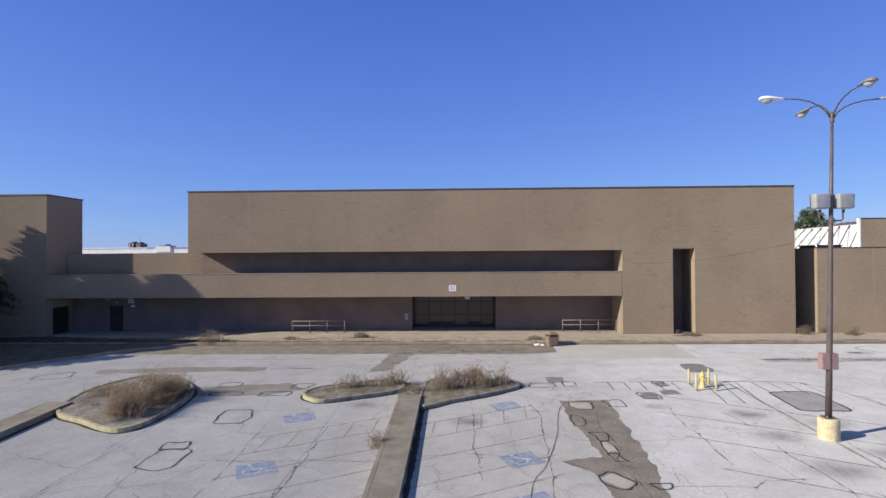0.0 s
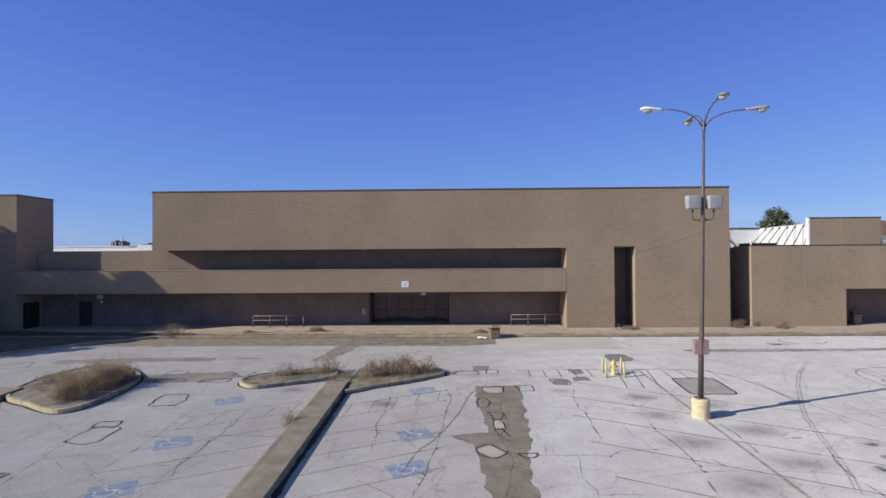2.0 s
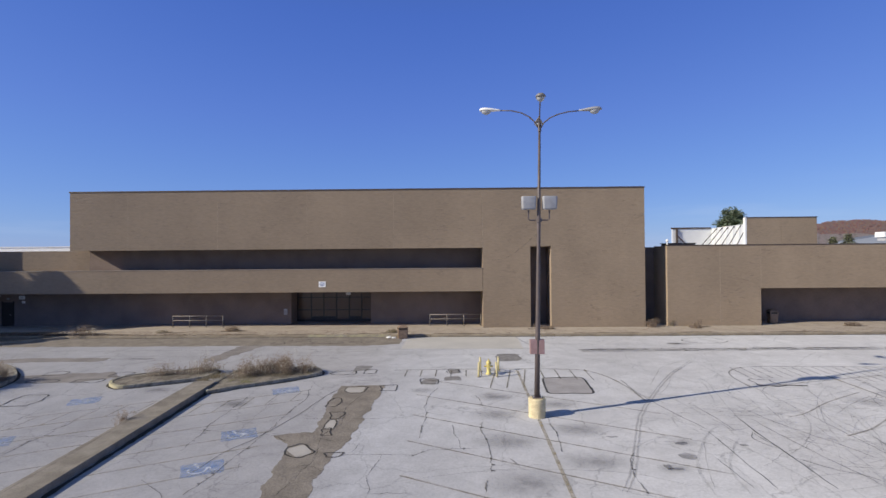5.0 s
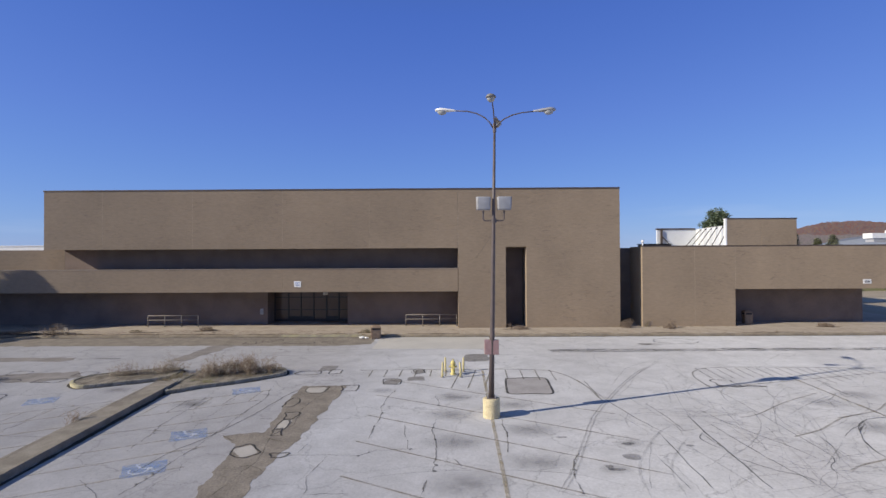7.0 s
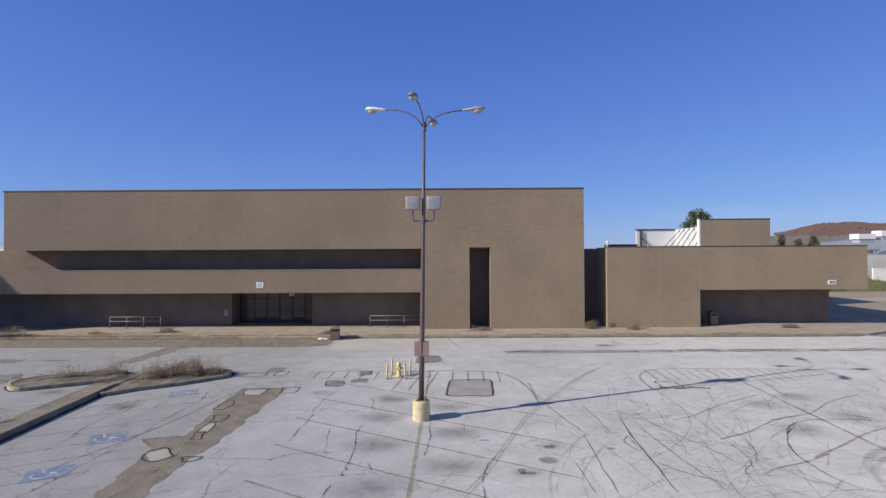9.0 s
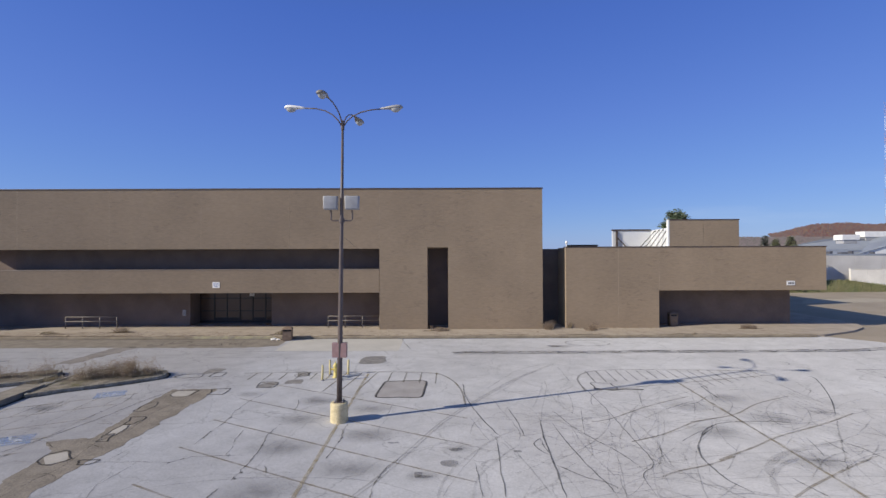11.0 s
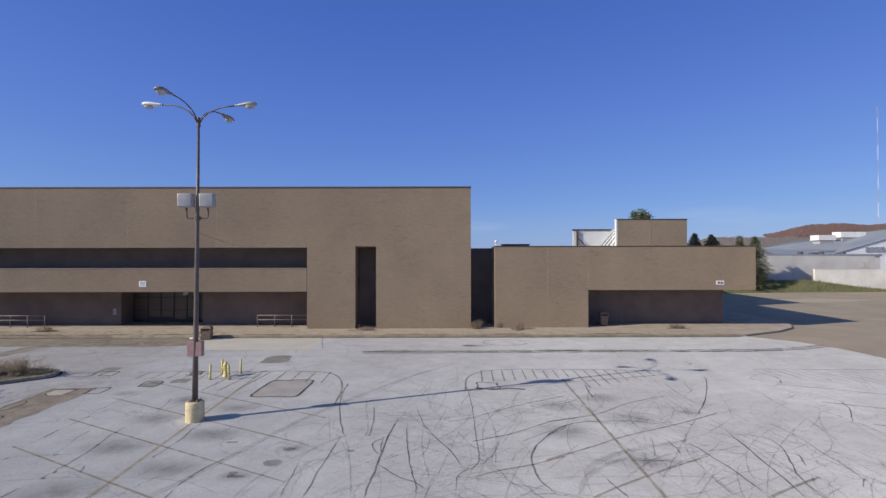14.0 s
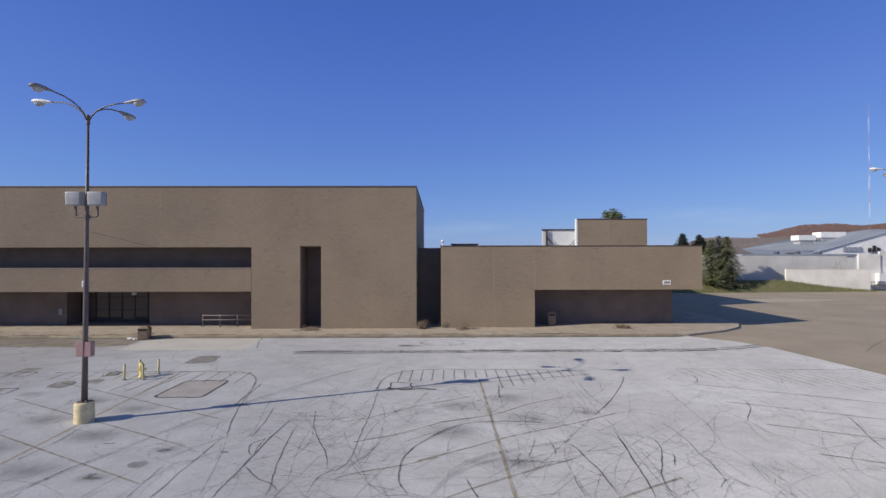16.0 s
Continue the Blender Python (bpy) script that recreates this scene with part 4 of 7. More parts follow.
crack([(11.86, 15.02), (12.12, 14.23)], 0.03)
crack([(14.65, 35.7), (14.9, 34.2), (15.4, 32.4)], 0.07)
crack([(5.9, 22.0), (5.5, 20.2), (5.7, 18.4), (5.2, 16.9), (5.5, 15.0), (5.0, 12.6)], 0.028)
crack([(4.7, 17.0), (5.6, 16.6), (6.3, 16.5)], 0.026)
crack([(4.6, 14.3), (5.3, 14.6), (6.0, 14.2)], 0.026)
for k in range(30):
    x0, y0 = rnd.uniform(-24, 48), rnd.uniform(11.5, 31.5)
    a = rnd.choice((0.0, math.pi / 2, 0.5, 2.4)) + rnd.uniform(-0.35, 0.35)
    d = rnd.uniform(1.2, 4.5)
    ribbon(wander((x0, y0), (x0 + math.cos(a) * d, y0 + math.sin(a) * d), 0.09, 0.16, 100 + k), lambda t, k=k: 0.013 + 0.009 * noise.noise((t * 12, k, 3)), 0.0085, bm)
for yj in (29.95, 31.6):
    ribbon(wander((-18, yj), (16, yj + 0.15), 0.05, 0.5, int(yj)), 0.03, 0.0085, bm)
for xj in (-12.2, -5.4, 33.5, 41.0):
    ribbon(wander((xj, 11), (xj + 0.3, 33), 0.04, 0.5, int(xj * 3)), 0.018, 0.0085, bm)
solo("cracks", bm, M_CRACK, (0, 20, 0.7), "dark open cracks and joints in the old concrete", "cracks", kind="stuff")

# ---- painted lines ----
def lines_thing(label, strokes, mat, cx, cy, lift=0.010):
    t = thing("parking_markings", (cx, cy, gz(cx, cy)), label, "road marking", "parking markings")
    for pts, w in strokes:
        part("painted_line", ribbon(pts, w, lift), mat, t)
    return t


def straight(a, b):
    a, b = Vector(a), Vector(b)
    n = max(2, int((b - a).length / 1.5))
    return [a.lerp(b, i / n) for i in range(n + 1)]


# spine of the bays on either side of the lamp post
lines_thing("worn yellow line down the middle of parking bays", [(straight((13.56, 26.3), (13.30, 9)), 0.13)], M_OLDLINE, 13.4, 18)
lines_thing("worn yellow line between angled parking bays", [(straight((29.16, 24.9), (29.22, 9)), 0.12)], M_OLDLINE, 29.2, 18)
lines_thing("faded angled parking bay lines beside the lamp post", [(straight((8.4, 21.95 - 2.7 * k + 2.7), (18.5, 16.6 - 2.7 * k + 2.7)), 0.08) for k in range(5)], M_BAYLINE, 13.5, 19)
lines_thing("faded angled parking bay lines on the open lot", [
    (curve([(24.16, 16.87), (25.54, 17.54), (27.11, 18.66), (27.92, 19.06)], 8), 0.08),
    (curve([(24.07, 14.17), (24.77, 14.57), (25.9, 14.99), (27.09, 15.62)], 8), 0.08),
    (curve([(23.32, 18.82), (24.31, 19.28), (26.28, 20.72), (28.64, 22.07)], 8), 0.07),
    (curve([(26.45, 15.35), (28.07, 16.31), (29.8, 17.39), (32.08, 18.49), (34.24, 19.72)], 8), 0.09),
    (curve([(27.23, 12.92), (28.21, 13.6), (29.93, 14.62), (31.71, 15.59)], 8), 0.09),
    (curve([(32.01, 12.89), (33.1, 13.5), (34.28, 14.1)], 8), 0.1),
    (curve([(27.15, 18.79), (29.31, 19.62), (31.1, 21), (33.14, 22.03)], 8), 0.08),
], M_BAYLINE, 29, 17)
strokes = [(straight((39.5, 13.0 + 2.7 * k), (46.5, 9.8 + 2.7 * k)), 0.09) for k in range(0, 5)]
lines_thing("faded angled parking bay lines near the drive", strokes, M_GREYLINE, 43, 17)
# hatched ends of the rows
top = curve([(6.9, 26.4), (12.0, 26.55), (16.4, 26.4), (17.7, 25.5), (18.35, 23.4), (18.5, 21.0)], 8)
strokes = [(top, 0.09)] + [(straight((7.6 + 0.8 * k, 26.35), (7.55 + 0.8 * k - (0.5 if 5 < k < 9 else 0.0), (25.1, 23.0, 24.8)[(k > 5) + (k > 8)] - 0.13 * max(0, k - 8))), 0.075) for k in range(13)]
lines_thing("worn yellow hatching at the end of a parking row", strokes, M_HATCH, 13, 24)
top = curve([(24.2, 22.9), (24.35, 24.9), (25.0, 26.1), (26.4, 26.75), (30, 26.75), (34.9, 26.5)], 8)
strokes = [(top, 0.09), (straight((24.3, 22.9), (34.9, 25.7)), 0.08)] + [(straight((25.2 + 0.55 * k, 26.62), (25.1 + 0.56 * k, 24.3 + 0.11 * k if k < 9 else 23.3 + 0.3 * (k - 9))), 0.07) for k in range(17)]
lines_thing("faded hatching with a rounded end on the open lot", strokes, M_GREYLINE, 29, 25)
strokes = [(straight((39.9, 26.7), (50.0, 26.4)), 0.08)] + [(straight((39.8 + 0.55 * k, 26.55), (39.9 + 0.55 * k + 0.1 * min(k, 12), 25.5 - 0.26 * min(k, 11))), 0.065) for k in range(18)]
lines_thing("faded hatching beside the brown drive", strokes, M_GREYLINE, 45, 25)
# access aisles between the disabled bays
for x0, x1, base in ((-1.5, 3.3, ((20.4, 0), (18.85, 0), (17.0, 0), (15.15, 0), (13.75, 0), (12.1, 0))), (-7.6, -2.7, ((18.95, 0), (17.45, 0), (15.7, 0), (14.0, 0), (12.3, 0)))):
    strokes = []
    for k, (y0, _) in enumerate(base):
        strokes.append((straight((x0, y0), (x1, y0 + (x1 - x0) * 0.5)), 0.085))
    for k in range(5):
        xa = x0 + 0.6 + 0.95 * k
        strokes.append((straight((xa, base[0][0] + (xa - x0) * 0.5), (xa - 0.1, base[1][0] + (xa - x0) * 0.5)), 0.07))
    lines_thing("worn yellow lines and ladder hatching of disabled bays", strokes, M_AISLELINE, (x0 + x1) / 2, base[2][0])

# ---- blue squares with a white wheelchair sign ----
def accessible_sign(cx, cy, turn, wear):
    c, s = math.cos(turn), math.sin(turn)
    at = lambda u, v: (cx + u * c - v * s, cy + u * s + v * c)
    t = thing("wheelchair_marking", (cx, cy, gz(cx, cy)), "worn blue square with a white wheelchair sign painted on concrete", "road marking", "wheelchair markings")
    part("blue_square", film(rough([at(-0.62, -0.5), at(0.62, -0.5), at(0.62, 0.5), at(-0.62, 0.5)], 0.03, 0.15, wear), 0.010), M_BLUE, t)
    wheel = [at(-0.12 + 0.27 * math.cos(a), -0.06 + 0.27 * math.sin(a)) for a in [math.radians(150 + 14 * k) for k in range(17)]]
    part("wheel_stroke", ribbon(wheel, 0.08, 0.015), M_SYMBOL, t)
    part("body_stroke", ribbon([at(-0.16, 0.28), at(-0.08, 0.02), at(0.20, 0.0), at(0.32, -0.26), at(0.45, -0.22)], 0.09, 0.016), M_SYMBOL, t)
    part("head_dot", film([at(-0.18 + 0.07 * math.cos(a), 0.38 + 0.07 * math.sin(a)) for a in [k * math.tau / 12 for k in range(12)]], 0.0155), M_SYMBOL, t)


for k, (cx, cy) in enumerate(((-6.54, 21.2), (-6.47, 16.4), (-6.4, 12.9), (2.1, 22.7), (2.12, 17.2), (2.1, 14.35), (2.0, 11.0))):
    accessible_sign(cx, cy, 0.42, k)

# ---- oil and damp ----
me = bpy.data.meshes.new("oil_stain")
bm = bmesh.new()
bmesh.ops.create_circle(bm, cap_ends=True, segments=28, radius=1.0)
bm.to_mesh(me)
bm.free()
me.materials.append(M_OIL)
stains = [(11.8, 19.3, 1.0), (11.9, 21.6, 0.9), (11.9, 16.5, 1.1), (12.2, 13.3, 1.2), (14.6, 20.5, 0.9), (14.75, 17.5, 1.0), (14.6, 14.8, 1.1), (27.9, 20.7, 1.0), (27.7, 17.8, 1.0), (30.1, 21.8, 0.9), (30.5, 19.2, 1.0),
          (29.4, 15.2, 1.1), (18.0, 16.3, 0.5), (16.9, 14.3, 0.5), (0.4, 20.7, 0.8), (-4.2, 22.8, 0.8), (33.1, 19.8, 0.5), (25.2, 32.9, 0.8), (8.6, 22.6, 0.6)]
for x, y, r in stains:
    ob = new("oil_stain", me)
    ob.location, ob.scale = lay(x, y, 0.020), (r * 1.2, r * 0.8, 0.3)
    ob.rotation_euler = (math.atan(0.0315), 0, 0)
    tagged(ob, "soft dark oil stain dripped by parked cars", "oil stain", "oil stains")
for x, y, w, d in ((17.7, 15.2, 0.6, 0.5), (16.9, 14.25, 0.55, 0.22), (16.75, 14.45, 0.22, 0.35), (15.8, 16.85, 0.4, 0.16), (18.0, 16.3, 0.4, 0.2), (20.1, 16.1, 0.25, 0.2), (-8.9, 29.3, 1.6, 0.35), (24.9, 33.0, 0.9, 0.45), (19.0, 31.3, 2.0, 0.4)):
    solo("damp_patch", film(rough(ring(x, y, w, d, 0.05, 2.4, 18), 0.06, 0.2, int(x * 10)), 0.017), M_DAMP, lay(x, y), "small dark damp patch on the concrete", "damp patch", "damp patches", kind="structure")

# ---- tyre marks: loops and swerves of black rubber ----
bm = bmesh.new()


def swerve(points, w=0.13, gap=0.0, n=14):
    """A rubber mark along plan points, ragged in width; gap: two wheels abreast."""
    pts = curve(points, n)
    w *= 0.68
    ph = random.uniform(0, 99)
    for off in ((-gap / 2, gap / 2) if gap else (0,)):
        moved = []
        for i, p in enumerate(pts):
            d = (pts[min(i + 1, len(pts) - 1)] - pts[max(i - 1, 0)]).normalized()
            stray = 0.03 * noise.noise((p.x * 2.2, p.y * 2.2, ph)) + 0.012 * noise.noise((p.x * 9, p.y * 9, ph))
            moved.append(p + Vector((-d.y, d.x)) * (off + stray))
        ribbon(moved, lambda t: w * (0.75 + 0.4 * noise.noise((t * 7 + ph, 0, 0))) * min(1, 6 * t + 0.2, 6 * (1 - t) + 0.2), 0.012, bm)


swerve([(19.66, 17.24), (19.94, 16.17), (20.12, 15.39), (20.4, 14.03), (20.57, 13.02)], 0.1)
swerve([(22.43, 18.43), (22.38, 17.22), (22.45, 15.95), (22.63, 14.67), (22.72, 14.02)], 0.08)
swerve([(19.83, 13.02), (20.27, 13.37), (20.84, 13.73), (21.75, 13.92), (22.54, 13.91)], 0.07)
swerve([(22.66, 24.99), (22.51, 23.27), (22.5, 21.41), (22.63, 20.12)], 0.08)
swerve([(22.61, 24.1), (22.15, 22.12), (21.7, 20.44), (21.33, 18.7)], 0.07)
swerve([(19.64, 22.15), (19.99, 20.14), (20.35, 17.95), (20.22, 17.01)], 0.08)
swerve([(15.88, 17.5), (15.96, 18.1), (16.72, 18.61), (17.8, 18.79), (18.74, 18.41), (19.35, 17.71)], 0.07)
swerve([(16.08, 15.61), (16.59, 16.19), (17.33, 16.71), (18.52, 17.07), (19.46, 17.13)], 0.07)
swerve([(15.75, 16.4), (16.83, 16.44), (18.2, 16.34)], 0.06)
swerve([(23.92, 27.5), (23.87, 24.53)], 0.07)
swerve([(19.42, 21.79), (20.47, 23.29), (21.63, 25.47), (23.44, 27.62)], 0.06)
swerve([(24.31, 17.79), (23.86, 18.04), (23.13, 18.3), (22.12, 18.18), (20.63, 17.51), (19.26, 17.24)], 0.08)
swerve([(25.07, 18.16), (24.92, 16.33), (24.72, 14.82)], 0.07)
swerve([(24.37, 22.1), (24.94, 19.8), (25.02, 18.16), (24.99, 16.54), (24.54, 15.36), (24.19, 14.83)], 0.09)
swerve([(27.01, 24.06), (26.16, 21.04), (26.25, 19.21), (25.53, 17.43), (24.92, 16.33)], 0.08)
swerve([(25.22, 19.65), (26.75, 19.84), (28.05, 19.63)], 0.08)
swerve([(31.26, 18.57), (31.99, 18.31), (32.67, 17.8), (33.39, 17.3)], 0.1)
swerve([(33.3, 19.44), (32.04, 17.61), (30.89, 15.89), (30, 14.62), (29.57, 13.97)], 0.12)
swerve([(32.76, 24.22), (33.35, 22.78), (33.37, 21.32), (33.17, 19.58)], 0.1)
swerve([(36.86, 24.63), (37.35, 23.14), (37.56, 21.63), (37.43, 20.15), (37.32, 18.85), (37.05, 17.34), (36.65, 16.04)], 0.08)
swerve([(35.77, 22.38), (35.11, 20.48), (34.49, 19.01)], 0.08)
swerve([(34.94, 20.17), (34.92, 19), (35.14, 17.83)], 0.07)
swerve([(39.26, 20.13), (38.42, 19.69), (37.61, 18.58), (37.05, 17.34)], 0.08)
swerve([(37.62, 19.26), (35.55, 17.35), (34.14, 15.86), (33.2, 14.76), (31.97, 12.89)], 0.08)
swerve([(35.24, 15.47), (35.46, 14.92), (35.53, 14.25), (35.19, 12.87)], 0.08)
swerve([(28.59, 24.05), (28.97, 21.36), (29.19, 18.91)], 0.08)
swerve([(28.29, 13.83), (29.24, 14.79), (29.95, 15.41), (30.89, 15.89), (32.38, 16.07), (34.38, 16.9)], 0.1)
swerve([(30.79, 13.66), (31.85, 14.27), (33.14, 14.68)], 0.07)
swerve([(7.79, 13.33), (9.09, 13.68), (10.46, 14.04), (12.18, 14.22), (13.66, 14.21), (15.39, 13.99), (16.53, 13.42), (16.96, 13.07)], 0.07)
swerve([(45.58, 27.35), (43.19, 22.48), (43.04, 20.71), (43.17, 19.36)], 0.07)
swerve([(19.62, 23.29), (20.61, 25.17), (21.82, 27.02), (24.67, 29.13)], 0.08)
swerve([(43.36, 22.72), (43.77, 21.33), (44.42, 20.29), (44.89, 19.34)], 0.08)
swerve([(17.48, 13.02), (18.04, 14.57), (18.84, 16.43)], 0.07)
swerve([(39.78, 17.16), (40.77, 16.86), (42.02, 16.05)], 0.07)
swerve([(37.77, 15.49), (37.76, 14.81), (38.56, 14.59), (39.52, 14.37)], 0.07)
swerve([(24.68, 29.36), (23.25, 27.5), (21.64, 25.55), (20.1, 23.32), (18.7, 20.99), (17.69, 19.24), (16.79, 17.14), (16.19, 15.66), (15.73, 14.51), (15.25, 13.5), (14.83, 12.73)], 0.15, 0.13)
ends = random.Random(5)
for k in range(420):
    x0, y0 = ends.gauss(28.0, 7.5), ends.uniform(9.5, 22.0)
    a = ends.uniform(0, math.tau)
    bend_ = ends.uniform(-0.25, 0.25)
    pts = [(x0, y0)]
    for i in range(ends.randint(2, 8)):
        a += bend_ + ends.uniform(-0.06, 0.06)
        pts.append((pts[-1][0] + 0.9 * math.cos(a), pts[-1][1] + 0.9 * math.sin(a)))
    if all(18.5 < p[0] < 47 and 9 < p[1] < 25 for p in pts):
        swerve(pts, ends.choice((0.03, 0.04, 0.06, 0.09)), 0, 6)
solo("tyre_marks", bm, M_RUBBER, (25, 18, 0.66), "faint looping tyre marks across the empty lot", "tyre marks", kind="stuff")
# broad faint smears
bm = bmesh.new()
swerve([(27.3, 14.14), (27.84, 14.98), (28.7, 15.71), (29.99, 16.3), (31.57, 16.82)], 0.55)
swerve([(26.88, 13.11), (27.38, 14.14), (28.23, 14.97), (29.12, 15.51)], 0.35)
swerve([(22.5, 24.6), (22.1, 22.9), (21.3, 20.5)], 0.13)
swerve([(20.2, 18.0), (19.3, 17.1), (18.2, 15.4), (17.6, 14.2), (17.3, 12.4)], 0.2)
swerve([(20.3, 16.8), (19.4, 15.6), (18.6, 14.2), (18.3, 12.6)], 0.17)
swerve([(24.1, 14.0), (24.8, 16.2), (25.7, 18.3), (26.3, 19.8)], 0.12)
solo("tyre_marks", bm, M_SMEAR, (25, 17, 0.65), "broad faint rubber smears on the concrete", "tyre marks", kind="stuff")
# fresher, sharper marks over them
bm = bmesh.new()
swerve([(18.47, 24.36), (18.52, 23.72), (18.51, 22.53), (18.7, 21.11), (19, 19.55), (19.34, 18.2), (19.66, 17.24)], 0.08)
swerve([(20.23, 20.61), (20.37, 19.54), (20.46, 18.45), (20.48, 17.35)], 0.07)
swerve([(21.38, 19.25), (21.24, 18.19), (21.13, 17.01), (21.09, 15.86), (21.04, 14.68), (20.98, 13.73), (20.95, 12.96)], 0.11)
swerve([(21.76, 18.7), (21.84, 17.22), (21.99, 15.76), (22.14, 14.67), (22.33, 13.72), (22.34, 13.28)], 0.07)
swerve([(22.06, 20.28), (22.2, 19.53), (22.43, 18.43), (22.86, 17.22), (23.37, 16.04), (23.73, 14.83)], 0.07)
swerve([(21.02, 17.28), (20.73, 16.79), (20.74, 16.36), (20.92, 15.96), (21.08, 15.8)], 0.08)
swerve([(21.02, 17.28), (21.01, 16.57), (21.09, 15.86)], 0.06)
swerve([(19.44, 17.24), (19.38, 15.87), (19.3, 14.69), (19.31, 13.59), (19.27, 12.97)], 0.07)
swerve([(18.55, 15.22), (18.59, 13.89), (18.62, 12.98)], 0.05)
swerve([(21.02, 15.11), (21.38, 14.68), (21.8, 14.18), (22.25, 13.87), (22.53, 13.57), (22.52, 13.42)], 0.07)
swerve([(24.24, 24.09), (24.33, 22.48), (24.36, 20.1), (24.32, 17.92), (24.31, 16.55), (24.27, 15.36), (24.04, 14.83), (23.56, 14.25), (23.48, 12.94)], 0.06)
swerve([(27.71, 18.19), (26.95, 17.42), (26.34, 16.53), (26.03, 15.73), (25.91, 14.82), (25.99, 13.84), (26.27, 13.18)], 0.11)
swerve([(26.87, 17.42), (27.48, 18.14), (28.26, 18.65), (29.36, 18.83), (30.41, 18.82), (31.26, 18.57)], 0.1)
swerve([(33.51, 17.84), (33.46, 16.8), (33.35, 15.77), (33.25, 14.85), (33.17, 14.02), (33.01, 12.88)], 0.11)
swerve([(31.56, 16.71), (31.74, 16.28), (31.85, 15.4), (31.99, 14.52), (32.04, 12.94)], 0.09)
swerve([(34.5, 17.31), (34.64, 16.9), (34.57, 16.26), (34.2, 15.29), (33.8, 14.42), (33.57, 13.57), (33.62, 13.07)], 0.08)
swerve([(36.22, 25.33), (36.48, 25.09), (35.79, 23.56), (34.55, 21.31), (33.3, 19.44)], 0.09)
swerve([(34.72, 15.76), (34.69, 15.47), (34.4, 14.84)], 0.08)
swerve([(33.93, 24), (33.89, 22.21), (34.01, 20.65)], 0.06)
swerve([(35.61, 18.64), (35.72, 17.88), (35.76, 16.89), (35.67, 16.05), (35.61, 14.92), (35.53, 14.25)], 0.06)
swerve([(40.31, 21.09), (40.04, 20.28), (39.04, 18.83)], 0.08)
swerve([(38.75, 20.77), (38.73, 19.83), (39.04, 18.83), (39.04, 17.32)], 0.05)
swerve([(27.94, 14.06), (28.05, 13.53), (28.18, 12.91)], 0.09)
swerve([(30.03, 23.82), (29.87, 22.62), (29.83, 21.7)], 0.11)
swerve([(30.5, 17.16), (30.28, 16.29), (29.99, 15.6)], 0.06)
swerve([(30.98, 17.04), (30.99, 16.29), (30.91, 15.6)], 0.05)
swerve([(31.11, 14.28), (31.08, 13.81), (31.14, 13.01)], 0.05)
swerve([(35.09, 13.48), (35.45, 13.93), (35.63, 13.96)], 0.07)
swerve([(40.13, 25.29), (39.91, 24.38), (39.37, 23.73), (38.52, 23.33)], 0.05)
swerve([(5.26, 23.81), (4.41, 22.37), (3.66, 19.21), (2.86, 16.8), (2.27, 15.56), (1.88, 13.89)], 0.08)
swerve([(43.29, 19.36), (42.97, 18.5), (42.41, 17.27), (41.95, 15.98)], 0.09)
swerve([(40.1, 25.7), (40.1, 24.9), (39.9, 24.4), (39.4, 23.9)], 0.07)
swerve([(36.9, 28.6), (37.2, 28.3), (37.2, 28.0), (36.8, 27.6)], 0.07)
ends = random.Random(17)
for k in range(34):
    x0, y0 = ends.gauss(29.5, 7.0), ends.uniform(11.0, 23.5)
    a = ends.uniform(0, math.tau)
    turn_ = ends.uniform(-0.22, 0.22)
    pts = [(x0, y0)]
    for i in range(ends.randint(2, 4)):
        a += turn_ + ends.uniform(-0.05, 0.05)
        pts.append((pts[-1][0] + 0.7 * math.cos(a), pts[-1][1] + 0.7 * math.sin(a)))
    if all(19 < p[0] < 48 and 9 < p[1] < 25 for p in pts):
        swerve(pts, ends.choice((0.025, 0.03, 0.04)), 0, 6)
solo("tyre_marks", bm, M_SKID, (28, 18, 0.67), "sharp black tyre marks curling across the concrete", "tyre marks", kind="stuff")
for cx, cy, r in ((27.4, 34.0, 1.5),):
    b2 = bmesh.new()
    ribbon([(cx + r * math.cos(a), cy + r * 0.62 * math.sin(a)) for a in [0.3 + k * 0.2 for k in range(30)]], 0.07, 0.013, b2)
    solo("tyre_marks", b2, M_SKID, lay(cx, cy), "single thin loop of tyre rubber on concrete", "tyre marks", kind="stuff")

# the drive: a paler skim, an old edge and a few long cracks
solo("asphalt_patch", film(rough([(60.5, 60.6), (64.5, 65.6), (73.5, 67.6), (79.0, 65.2), (73.0, 62.4), (66.0, 61.2)], 0.25, 0.8, 41), 0.014), M_PALEDRIVE, (66, 63, 1.24), "paler skim of asphalt on the service drive", "asphalt patch", kind="structure")
bm = bmesh.new()
for k, run in enumerate(([(72.5, 66.9), (78, 66.6), (86, 65.6), (98, 65.0)], [(53.6, 30.7), (55.4, 32.4), (57.2, 33.8), (62.0, 37.5)], [(62, 60.4), (67, 61.0), (72, 63.5)], [(70, 77.5), (80, 74.2), (95, 73.6)], [(58, 45), (66, 47.5), (77, 47.0)])):
    pts = [p + Vector((0.05 * noise.noise((p.x * 0.9, p.y * 0.9, k)), 0.05 * noise.noise((p.x * 0.9, p.y * 0.9, k + 30)))) for p in curve(run, 26)]
    ribbon(pts, lambda t, k=k: max(0.015, 0.05 + 0.06 * noise.noise((t * 14, k, 5))), 0.018, bm)
solo("drive_cracks", bm, M_CRACK, (70, 60, 1.24), "long dark cracks across the brown drive", "cracks", kind="stuff")
